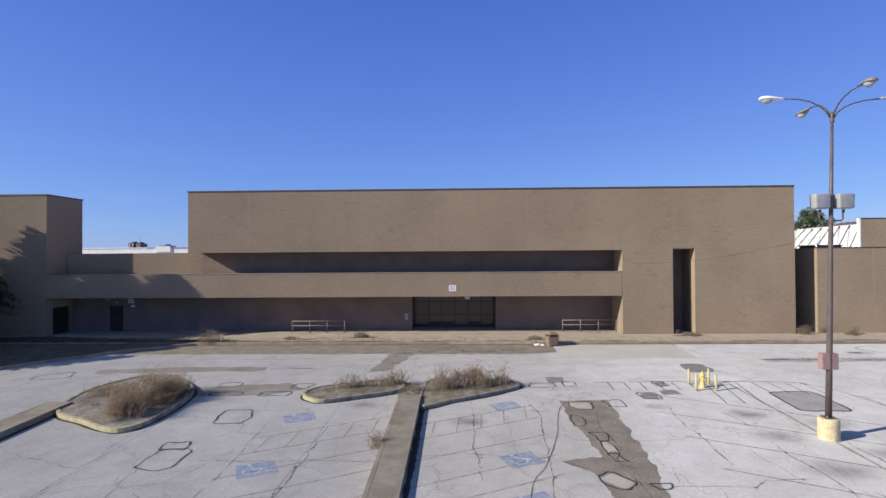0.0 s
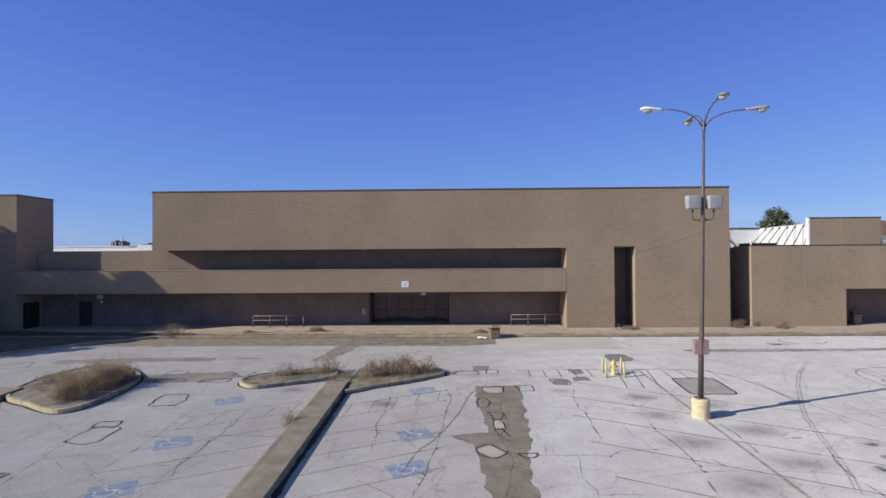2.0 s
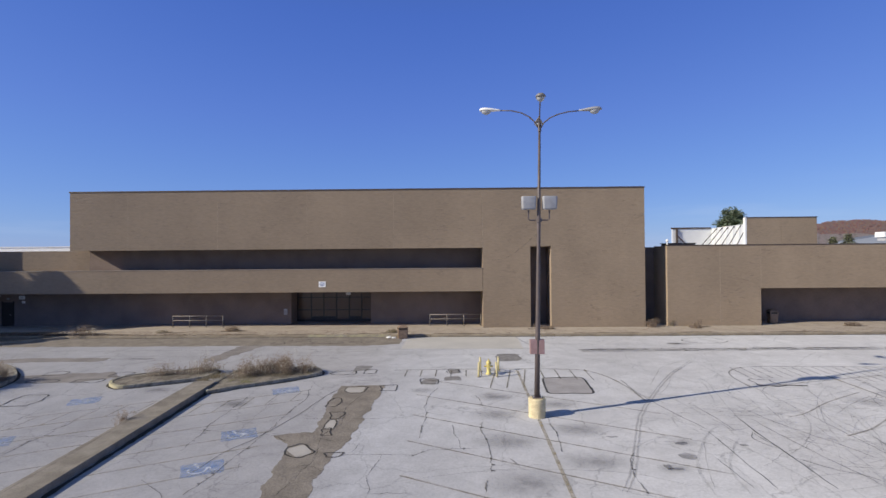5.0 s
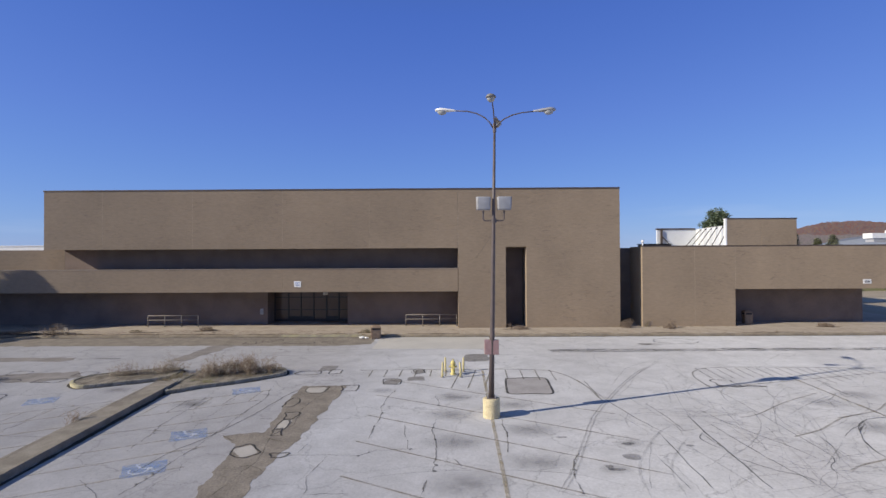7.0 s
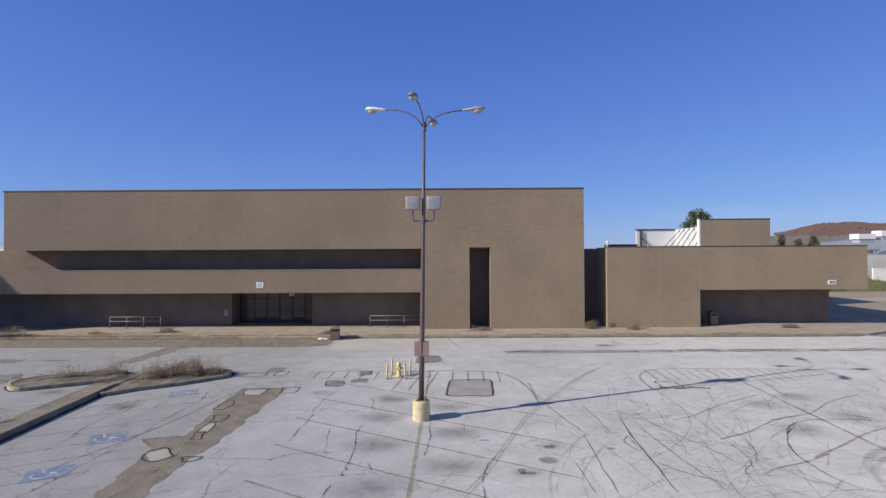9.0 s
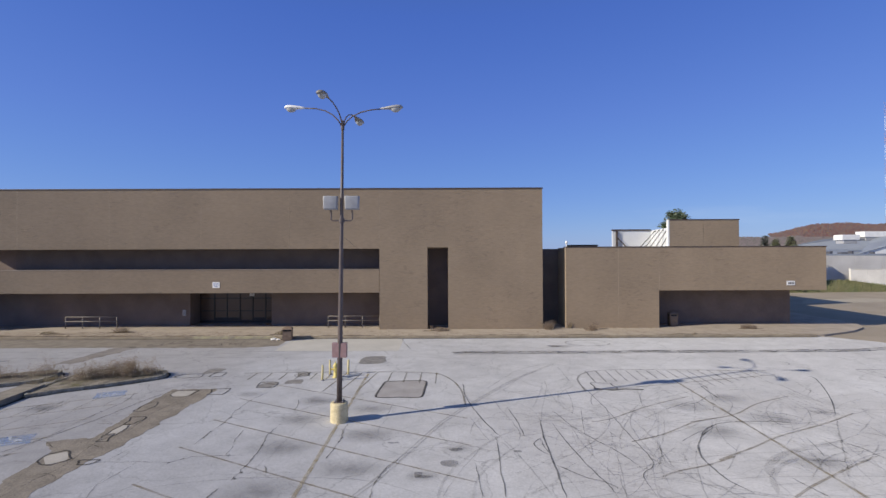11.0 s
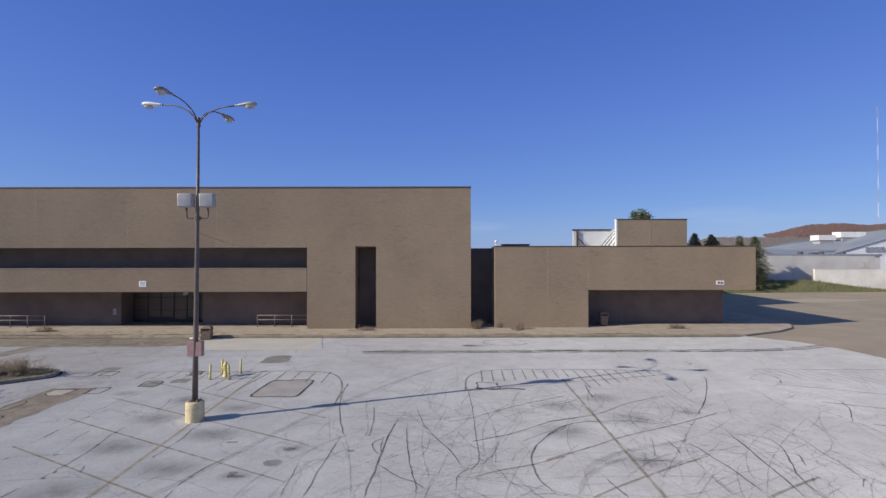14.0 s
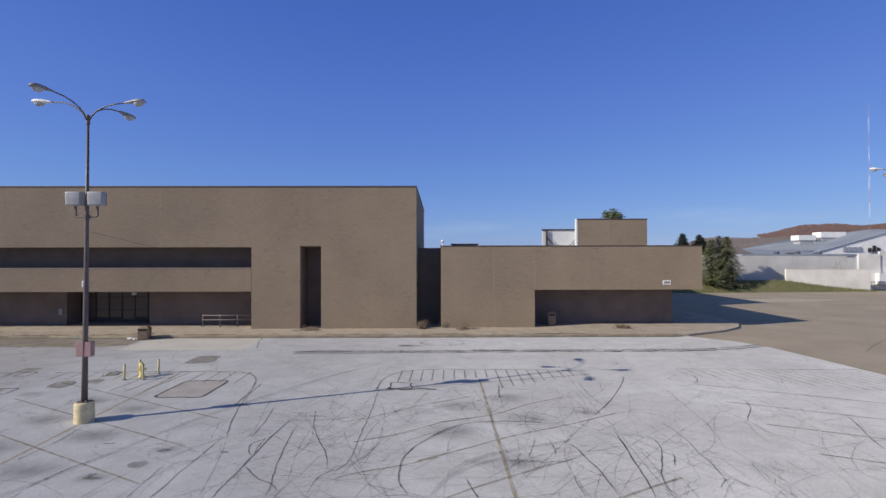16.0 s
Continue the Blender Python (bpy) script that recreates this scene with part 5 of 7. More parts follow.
# blown soil and dirt on the pavement and along its kerb
dirt = random.Random(64)
for x, y, w, d in ((-16.2, 36.5, 5.0, 0.7), (-11.5, 36.3, 4.2, 0.45), (-11.2, 37.3, 2.4, 0.5), (-6.6, 36.25, 4.4, 0.4), (-6.9, 38.0, 1.8, 0.6), (-1.2, 36.3, 3.6, 0.35), (3.6, 36.3, 3.2, 0.4), (5.6, 36.9, 1.8, 0.5), (10.6, 36.25, 4.0, 0.3), (17.0, 38.4, 2.2, 0.5),
                   (21.5, 36.25, 5.0, 0.25), (27.5, 36.3, 3.5, 0.3), (29.7, 39.2, 1.6, 0.5), (35.5, 36.3, 4.5, 0.3), (41.5, 39.0, 2.0, 0.5), (-23.0, 37.4, 5.5, 1.6), (-28.5, 37.0, 5.0, 1.4)):
    bm = bmesh.new()
    bm.faces.new([bm.verts.new((px, max(py, 35.95), WALK + 0.014)) for px, py in rough(ring(x, y, w, d, 0.0, 2.6, 26), 0.09, 0.25, int(x * 10 + 400))])
    solo("soil", bm, M_DIRT, (x, y, WALK), "patch of brown soil blown over the pavement", "soil", kind="stuff")
bm = ribbon([(-19.0 + 0.5 * k, 35.86 + 0.02 * noise.noise((k * 0.4, 3, 0))) for k in range(128)], lambda t: 0.20 + 0.13 * noise.noise((t * 60, 9, 0)), 0.009)
solo("gutter_dirt_and_shade", bm, M_GUTTER, (10, 35.86, 1.23), "dark dirt gathered in the gutter along the kerb", "dirt", kind="structure")
# ---- lamp posts with four curved arms ----
def cobra_head(root, out, parent, tilt, shell):
    """A luminaire at root that points along out: a tapered shell, a clamp and a bowl of prismatic glass below."""
    side = out.cross(Vector((0, 0, 1))).normalized()
    up = side.cross(out).normalized()
    bm = bmesh.new()
    rings = []
    for d, w, h in ((0.0, 0.05, 0.045), (0.12, 0.07, 0.06), (0.30, 0.12, 0.085), (0.48, 0.17, 0.11), (0.66, 0.185, 0.12), (0.80, 0.15, 0.10), (0.87, 0.07, 0.05)):
        c = root + out * d + up * tilt * d
        rings.append([bm.verts.new(c + side * w * math.cos(a) + up * (h * math.sin(a) if math.sin(a) > 0 else 0.35 * h * math.sin(a))) for a in [k * math.tau / 14 for k in range(14)]])
    for a, b in zip(rings, rings[1:]):
        for k in range(14):
            bm.faces.new((a[k], a[(k + 1) % 14], b[(k + 1) % 14], b[k]))
    bm.faces.new(rings[0][::-1])
    bm.faces.new(rings[-1])
    bmesh.ops.recalc_face_normals(bm, faces=bm.faces[:])
    head = part("lamp_head", bm, shell, parent, "grey cast lamp head", smooth=True)
    c = root + out * 0.60 + up * (tilt * 0.60 - 0.03)
    bm = bmesh.new()
    bmesh.ops.create_uvsphere(bm, u_segments=14, v_segments=8, radius=1.0)
    bm.transform(Matrix.Translation(c) @ Matrix(((out.x * 0.20, side.x * 0.15, up.x * 0.14, 0), (out.y * 0.20, side.y * 0.15, up.y * 0.14, 0), (out.z * 0.20, side.z * 0.15, up.z * 0.14, 0), (0, 0, 0, 1))))
    part("glass_bowl", bm, M_LENS, head, "cloudy prismatic glass bowl", smooth=True)


def lamp_post(x, y, label, full=True):
    z = gz(x, y)
    t = thing("lamp_post", (x, y, z), label, "lamp post", "car park lamp posts")
    top = Vector((x + 0.18, y - 0.16, 12.44))
    foot = part("base", tube([(x, y, z - 0.15), (x, y, z + 0.70), (x, y, z + 0.745), (x, y, z + 0.76)], [0.345, 0.345, 0.325, 0.28], 32), M_CREAM, t, "chipped yellow-painted concrete base")
    part("base_plate", box(x - 0.19, x + 0.19, y - 0.19, y + 0.19, z + 0.76, z + 0.79, 0.005), M_POLE, foot)
    for dx in (-0.15, 0.15):
        for dy in (-0.15, 0.15):
            part("bolt", tube([(x + dx, y + dy, z + 0.78), (x + dx, y + dy, z + 0.85)], 0.018, 6), M_GREY, foot)
    part("pole", tube([(x, y, z + 0.78), (x + 0.05, y - 0.045, 4.2), (x + 0.12, y - 0.105, 8.5), top], [0.112, 0.096, 0.072, 0.045], 18), M_POLE, t, smooth=True)
    part("pole_cap", tube([top - Vector((0, 0, 0.28)), top + Vector((0, 0, 0.05)), top + Vector((0, 0, 0.10))], [0.07, 0.07, 0.03], 12), M_POLE, t)
    for k in range(4):
        a = math.pi - 0.15 + k * math.pi / 2
        lift_ = (1.0, 0.80, 0.74, 1.0)[k]
        out = Vector((math.cos(a), math.sin(a), 0))
        pts = [top + out * d + Vector((0, 0, h * lift_ if h > 0 else h)) for d, h in ((0.05, -0.12), (0.18, 0.10), (0.40, 0.33), (0.72, 0.51), (1.12, 0.62), (1.56, 0.65))]
        pts = [p.copy() for p in pts]
        part("arm", tube(pts, [0.030, 0.028, 0.026, 0.025, 0.024, 0.024], 10), M_POLE, t, smooth=True)
        cobra_head(top + out * 1.54 + Vector((0, 0, 0.65 * lift_)), out, t, (0.05, -0.06, 0.02, -0.10)[k], M_FLOOD if k == 2 else M_WHITE if k == 0 else M_HEAD)
    if full:
        # pair of floodlights on a bracket, and a sign box round the pole
        xb, yb = x + 0.125, y - 0.11
        br = part("bracket", tube([(xb - 0.42, yb, 9.0), (xb - 0.42, yb, 8.66), (xb - 0.36, yb, 8.60), (xb + 0.36, yb, 8.60), (xb + 0.42, yb, 8.66), (xb + 0.42, yb, 9.0)], 0.03, 8), M_POLE, t, "steel U-shaped bracket")
        part("clamp", tube([(xb, yb, 8.52), (xb, yb, 8.68)], 0.115, 14), M_POLE, br)
        for cx in (xb - 0.42, xb + 0.42):
            turnm = Matrix.Translation((cx, yb - 0.02, 9.29)) @ Matrix.Rotation(0.06, 4, 'Z')
            bm = box(-0.29, 0.29, -0.20, 0.08, -0.27, 0.27, 0.06, m=turnm)
            for v in bm.verts:  # narrower at the foot
                v.co.x = cx + (v.co.x - cx) * (0.965 + 0.07 * (v.co.z - 9.29) / 0.54)
            fl = part("floodlight", bm, M_FLOOD, t, "pale grey domed floodlight housing", smooth=True)
            part("lens_frame", box(-0.265, 0.265, 0.08, 0.13, -0.255, 0.255, 0.015, m=turnm), M_FLOODDARK, fl, "dark floodlight rim")
            part("lens", box(-0.21, 0.21, 0.131, 0.140, -0.21, 0.21, m=turnm), M_LENS, fl)
            part("yoke", tube([turnm @ Vector((0, -0.05, -0.29)), turnm @ Vector((0, -0.02, -0.40))], 0.03, 8), M_POLE, fl)
        sign = part("sign_box", box(x - 0.265, x + 0.305, y - 0.125, y + 0.125, 3.22, 3.79, 0.015), M_RED, t, "faded red box sign strapped to the pole")
    return t


lamp_post(13.44, 19.05, "tall brown lamp post with four arms, floodlights and a yellow base")
lamp_post(59.9, 35.0, "tall brown four-armed lamp post beside the service drive", False)
# slack cable from the lamp post towards the store wall
a, b = Vector((13.5, 19.1, 8.05)), Vector((13.3, FY - 0.02, 6.75))
solo("cable", tube([a.lerp(b, i / 24) - Vector((0, 0, 0.35 * math.sin(math.pi * i / 24))) for i in range(25)], 0.005, 5), M_BLACK, (13.5, 19.1, 8.1), "thin slack cable from the lamp post to the store", "cable")

# ---- hydrant guarded by posts ----
def bollard(x, y, lean):
    z = gz(x, y)
    t = thing("bollard", (x, y, z), "yellow-painted steel guard post beside the hydrant", "bollard", "posts round the hydrant")
    top = Vector((x + lean, y + 0.01, z + 0.74))
    part("post", tube([(x, y, z - 0.1), top], 0.055, 14), M_PALEYELLOW, t, smooth=True)
    part("cap", tube([top, top + Vector((0, 0, 0.03)), top + Vector((0, 0, 0.05))], [0.055, 0.045, 0.015], 14), M_PALEYELLOW, t, smooth=True)
    part("collar", tube([(x, y, z - 0.02), (x, y, z + 0.03)], 0.11, 14), M_PATCH, t, "ring of concrete")


for x, y, lean in ((11.40, 24.95, 0.02), (11.56, 26.05, -0.01), (12.36, 24.95, -0.04), (12.52, 26.05, 0.01)):
    bollard(x, y, lean)
hx, hy, hz = 11.96, 25.5, gz(0, 25.55)
hyd = thing("fire_hydrant", (hx, hy, hz), "yellow cast-iron fire hydrant between guard posts", "hydrant")
part("barrel", tube([(hx, hy, hz - 0.05), (hx, hy, hz + 0.06), (hx, hy, hz + 0.08), (hx, hy, hz + 0.52), (hx, hy, hz + 0.56)], [0.15, 0.15, 0.105, 0.105, 0.14], 20), M_YELLOW, hyd, smooth=True)
bon = part("bonnet", tube([(hx, hy, hz + 0.56), (hx, hy, hz + 0.60), (hx, hy, hz + 0.68), (hx, hy, hz + 0.74), (hx, hy, hz + 0.76)], [0.14, 0.135, 0.10, 0.05, 0.03], 20), M_YELLOW, hyd, smooth=True)
part("operating_nut", tube([(hx, hy, hz + 0.75), (hx, hy, hz + 0.82)], 0.026, 5), M_YELLOW, bon)
for dx, dy, r in ((-1, 0, 0.05), (1, 0, 0.05), (0, -1, 0.075)):
    noz = part("nozzle", tube([(hx + dx * 0.08, hy + dy * 0.08, hz + 0.42), (hx + dx * 0.19, hy + dy * 0.19, hz + 0.42)], r, 14), M_YELLOW, hyd)
    part("nozzle_cap", tube([(hx + dx * 0.19, hy + dy * 0.19, hz + 0.42), (hx + dx * 0.22, hy + dy * 0.22, hz + 0.42)], r * 1.15, 8), M_YELLOW, noz)

# ---- guard rails at the store front ----
def guard_rail(x0, x1, y):
    t = thing("guard_rail", ((x0 + x1) / 2, y, WALK), "cream-painted tubular guard rail on the pavement", "railing", "guard rails")
    part("top_rail", tube([(x0, y, WALK + 0.91), (x1, y, WALK + 0.91)], 0.03, 12), M_RAIL, t, smooth=True)
    part("mid_rail", tube([(x0, y, WALK + 0.55), (x1, y, WALK + 0.55)], 0.027, 12), M_RAIL, t, smooth=True)
    for k in range(4):
        xp = x0 + (x1 - x0) * k / 3
        p = part("post", tube([(xp, y, WALK - 0.05), (xp, y, WALK + 0.925)], 0.03, 12), M_RAIL, t, smooth=True)
        part("flange", tube([(xp, y, WALK - 0.01), (xp, y, WALK + 0.012)], 0.08, 12), M_RAIL, p)


guard_rail(-12.95, -8.8, 40.5)
guard_rail(8.27, 12.42, 40.5)

# ---- litter bins ----
def litter_bin(x, y, z, turn, label, h=1.1, w=0.66):
    """A square bin: panelled body, a dark throat on corner posts and a hood with sloping shoulders."""
    m = Matrix.Translation((x, y, z)) @ Matrix.Rotation(turn, 4, 'Z')
    t = thing("litter_bin", (x, y, z), label, "litter bin", "litter bins")
    e = w / 2

    def stack(levels, bevel):
        bm = bmesh.new()
        rings = [[bm.verts.new(m @ Vector((sx * q, sy * q, zz))) for sx, sy in ((-1, -1), (1, -1), (1, 1), (-1, 1))] for q, zz in levels]
        for a, b in zip(rings, rings[1:]):
            for k in range(4):
                bm.faces.new((a[k], a[(k + 1) % 4], b[(k + 1) % 4], b[k]))
        bm.faces.new(rings[0][::-1])
        bm.faces.new(rings[-1])
        if bevel:
            bmesh.ops.bevel(bm, geom=bm.edges[:], offset=bevel, segments=2, affect='EDGES')
        return bm

    body = part("body", stack(((e * 0.90, 0.0), (e * 0.97, h * 0.66), (e, h * 0.68), (e, h * 0.71)), 0.012), M_RUST, t)
    for sx, sy in ((0, -1), (1, 0), (-1, 0)):
        if sx:
            panel = box(sx * e * 0.965 - 0.008, sx * e * 0.965 + 0.008, -e * 0.72, e * 0.72, h * 0.09, h * 0.60, 0.004, m=m)
        else:
            panel = box(-e * 0.72, e * 0.72, -e * 0.965 - 0.008, -e * 0.965 + 0.008, h * 0.09, h * 0.60, 0.004, m=m)
        part("side_panel", panel, M_RUST, body)
    # solid block, black to stand for the shade inside the opening
    part("throat", stack(((e * 0.80, h * 0.70), (e * 0.80, h * 0.84)), 0), M_BLACK, t, "black block standing for the shade in the bin mouth")
    hood = part("hood", stack(((e * 1.03, h * 0.83), (e * 1.03, h * 0.87), (e * 0.72, h * 0.99), (e * 0.22, h * 1.05)), 0.015), M_RUST, t)
    for sx in (-1, 1):
        for sy in (-1, 1):
            part("hood_post", box(sx * e * 0.90 - 0.035, sx * e * 0.90 + 0.035, sy * e * 0.90 - 0.035, sy * e * 0.90 + 0.035, h * 0.70, h * 0.84, m=m), M_RUST, hood)


litter_bin(6.5, 35.45, gz(0, 35.45), 0.22, "weathered tan litter bin with a hooded top by the kerb", 0.92, 0.70)
litter_bin(36.3, 40.9, WALK, -0.08, "brown litter bin with a hooded top under the annex overhang", 1.10, 0.64)
for k, (x, y, s) in enumerate(((5.5, 35.5, 0.22), (5.85, 35.4, 0.16), (5.7, 35.65, 0.12))):
    bm = bmesh.new()
    bmesh.ops.create_icosphere(bm, subdivisions=2, radius=s)
    for v in bm.verts:
        v.co = Vector((x, y, gz(x, y) + s * 0.3)) + Vector((v.co.x, v.co.y, v.co.z * 0.35)) * (1 + 0.5 * noise.noise(v.co * 9 + Vector((k, 0, 0))))
    solo("litter", bm, M_WHITE, (x, y, gz(x, y)), "crumpled white rubbish lying beside the bin", "litter", "litter by the bin")

# ---- signs and boxes on the walls ----
def wall_sign(x, y, z, w, h, label, bars, mat):
    t = thing("wall_sign", (x, y, z), label, "sign")
    b = part("board", box(x - w / 2, x + w / 2, y - 0.025, y - 0.002, z - h / 2, z + h / 2, 0.004), M_WHITE, t)
    for bx, bz, bw, bh in bars:
        part("text_bar", box(x + (bx - bw / 2) * w, x + (bx + bw / 2) * w, y - 0.029, y - 0.0255, z + (bz - bh / 2) * h, z + (bz + bh / 2) * h), mat, b)


wall_sign(-0.28, FY, 4.92, 0.56, 0.46, "small white sign with blue bars on the ledge", ((0, 0.25, 0.7, 0.10), (0, 0.02, 0.75, 0.10), (0, -0.22, 0.6, 0.10)), M_BLUEBAR)
wall_sign(45.2, AY, 4.90, 0.66, 0.34, "small white plate with dark bars on the annex wall", ((-0.24, 0, 0.13, 0.5), (-0.05, 0, 0.13, 0.5), (0.14, 0, 0.13, 0.5), (0.31, 0, 0.10, 0.5)), M_BRONZE)
wall_sign(-26.8, 42.0, 3.82, 0.5, 0.32, "small white notice beside the service door", ((0, 0.2, 0.7, 0.12), (0, -0.1, 0.7, 0.12)), M_GREY)
wall_sign(-26.65, 42.0, 3.42, 0.28, 0.18, "smaller white notice beside the service door", ((0, 0, 0.7, 0.2),), M_GREY)
wall_sign(0.93, EY - 0.075, 3.82, 0.40, 0.22, "small pale notice over the entrance doors", ((0, 0, 0.7, 0.2),), M_GREY)
call = thing("wall_box", (-4.05, 42.0, 2.45), "small grey metal box on the wall by the entrance", "wall box")
bx = part("housing", box(-4.20, -3.92, 41.88, 41.998, 2.22, 2.70, 0.01), M_GREY, call)
part("cover", box(-4.16, -3.96, 41.872, 41.879, 2.30, 2.62), M_FLOOD, bx)
for x, z in ((-28.75, 3.95), (-27.95, 3.72), (0.55, 4.18)):
    yy = 42.0 if x < -5 else EY - 0.1
    t = thing("wall_lamp", (x, yy, z), "small bulkhead lamp over a doorway", "wall lamp", "wall lamps")
    bd = part("body", box(x - 0.09, x + 0.09, yy - 0.12, yy - 0.002, z - 0.07, z + 0.07, 0.02), M_GREY, t)
    part("glass", box(x - 0.07, x + 0.07, yy - 0.13, yy - 0.122, z - 0.05, z + 0.04), M_LENS, bd)
# odds and ends on the roofs
t = thing("roof_vent", (27.45, 40.0, 7.85), "small white ball-topped vent on the annex parapet", "vent")
part("pipe", tube([(27.45, 40.0, 7.84), (27.45, 40.0, 8.10)], 0.05, 10), M_WHITE, t)
part("cowl", tube([(27.45, 40.0, 8.08), (27.45, 40.0, 8.13), (27.45, 40.0, 8.20), (27.45, 40.0, 8.27), (27.45, 40.0, 8.31)], [0.06, 0.11, 0.13, 0.10, 0.03], 12), M_WHITE, t, smooth=True)
t = thing("roof_hatch", (29.3, 42.3, 7.5), "low dark roof hatch on the annex roof", "roof hatch")
part("curb", box(28.25, 30.35, 41.4, 43.2, 7.5, 7.97), M_COPING, t)
part("lid", box(28.18, 30.42, 41.33, 43.27, 7.97, 8.03, 0.01), M_BRONZE, t)
# ---- kerbed islands, raised walks and the planting bed ----
def island(name, outline, label, h=0.17, kerb_mat=None, inner=0.16, fill=None):
    """A closed kerb of its own stones round a bed of earth."""
    n = len(outline)
    cx, cy = sum(p[0] for p in outline) / n, sum(p[1] for p in outline) / n
    t = thing(name, (cx, cy, gz(cx, cy)), label, "island", "planting islands")
    c = Vector((cx, cy))
    shrink = [tuple(c + (Vector(p) - c) * (1 - inner / max(0.6, (Vector(p) - c).length))) for p in outline]
    part("bed", slab(shrink, lambda x, y: gz(x, y) - 0.05, lambda x, y: gz(x, y) + h - 0.03), fill or M_EARTH, t, "dry earth and gravel")
    for k in range(0, n, 5):
        ids = [(k + j) % n for j in range(6)]
        loop = [outline[j] for j in ids] + [shrink[j] for j in reversed(ids)]
        part("kerbstone", slab(loop, lambda x, y: gz(x, y) - 0.08, lambda x, y: gz(x, y) + h + 0.006 * math.sin(k), 0.012), kerb_mat(k / n) if kerb_mat else M_ISLEKERB, t)
    return t


def smooth_loop(points, n=5):
    """A closed smooth plan loop through points."""
    p = [Vector(q) for q in points]
    m, out = len(p), []
    for i in range(m):
        a, b, c, d = p[i - 1], p[i], p[(i + 1) % m], p[(i + 2) % m]
        for k in range(n):
            t = k / n
            q = 0.5 * ((2 * b) + (c - a) * t + (2 * a - 5 * b + 4 * c - d) * t * t + (3 * b - a - 3 * c + d) * t ** 3)
            out.append((q.x, q.y))
    return out


loop1 = smooth_loop([(-17.2, 21.7), (-15.1, 20.4), (-13.3, 19.5), (-12.45, 20.1), (-12.25, 22.2), (-12.55, 24.3), (-13.5, 25.8), (-15.4, 27.4), (-17.0, 27.0), (-17.9, 24.6)])
loop2 = smooth_loop([(-7.25, 24.05), (-6.7, 23.3), (-6.0, 23.1), (-4.4, 23.75), (-2.75, 24.7), (-2.7, 26.2), (-3.6, 26.6), (-5.4, 25.9), (-6.9, 25.1)])
loop3 = smooth_loop([(-1.62, 22.3), (-0.3, 23.05), (1.3, 24.0), (2.7, 25.0), (3.1, 25.6), (2.7, 26.45), (1.5, 26.7), (-0.6, 26.7), (-1.62, 26.0)])
island("planting_island", loop1, "wide kerbed island full of dry brown brush", 0.19, lambda t: M_YELLOWKERB if t < 0.28 else M_ISLEKERB, fill=M_GRAVEL)
island("planting_island", loop2, "narrow kerbed island with thin dry weeds", 0.17, lambda t: M_YELLOWKERB if t < 0.13 else M_ISLEKERB, fill=M_BEDSOIL)
island("planting_island", loop3, "kerbed island with tall dry stalks beside the raised walk", 0.17, fill=M_BEDSOIL)


# ribbons round the islands: dirt, with the kerb's shade painted in
for loop in (loop1, loop2, loop3):
    n = len(loop)
    mid = sum((Vector(p) for p in loop), Vector((0, 0))) / n
    run = [tuple(Vector(p) + (Vector(p) - mid).normalized() * 0.05) for p in loop]
    bm = ribbon(run + run[:1], lambda t: max(0.03, 0.13 + 0.16 * noise.noise((t * 26, mid.x, 0))), 0.0075)
    solo("gutter_dirt_and_shade", bm, M_GUTTER, (mid.x, mid.y, gz(mid.x, mid.y)), "dark ribbon of dirt and painted shade at the foot of the island kerb", "dirt", kind="structure")


def raised_walk(x0, x1, y0, y1, label, h=0.24, step=2.4):
    t = thing("raised_walk", ((x0 + x1) / 2, (y0 + y1) / 2, gz(0, (y0 + y1) / 2)), label, "walkway", "raised walks")
    y = y0
    while y < y1 - 0.1:
        e = min(y + step, y1)
        part("walk_slab", slab([(x0 + 0.146, y + 0.004), (x1 - 0.146, y + 0.004), (x1 - 0.146, e - 0.004), (x0 + 0.146, e - 0.004)], lambda x, yy: gz(x, yy) - 0.05, lambda x, yy: gz(x, yy) + h - 0.004, 0.003), M_WALK2, t)
        for a, b in ((x0, x0 + 0.145), (x1 - 0.145, x1)):
            part("kerbstone", slab([(a, y + 0.008), (b, y + 0.008), (b, e - 0.008), (a, e - 0.008)], lambda x, yy: gz(x, yy) - 0.08, lambda x, yy: gz(x, yy) + h, 0.006), M_WALK2, t)
        y = e


raised_walk(-2.68, -1.64, 4.0, 23.6, "raised tan concrete walk between parking rows")
raised_walk(-18.25, -17.12, 4.0, 22.6, "raised tan concrete walk beside the brushy island")
bedline = [(-40.0, 15.0), (-31.0, 23.5), (-26.45, 29.0), (-25.6, 30.1), (-24.7, 31.2), (-23.6, 32.1), (-22.0, 33.8), (-19.4, 35.3), (-18.4, 35.85)]
bed = thing("planting_bed", (-30, 33, 1.1), "shaded earth bed with leaf litter before the block", "planting bed")
part("earth", slab(bedline + [(-60, 35.86), (-60, 15)], lambda x, y: gz(x, y) - 0.1, lambda x, y: gz(x, y) + 0.14), M_EARTH, bed)
for a, b in zip(bedline, bedline[1:]):
    d = (Vector(b) - Vector(a)).normalized()
    q = Vector((d.y, -d.x)) * 0.16
    part("kerbstone", slab([(a[0] + q.x, a[1] + q.y), (b[0] + q.x, b[1] + q.y), b, a], lambda x, y: gz(x, y) - 0.1, lambda x, y: gz(x, y) + 0.18, 0.02), M_KERB, bed)

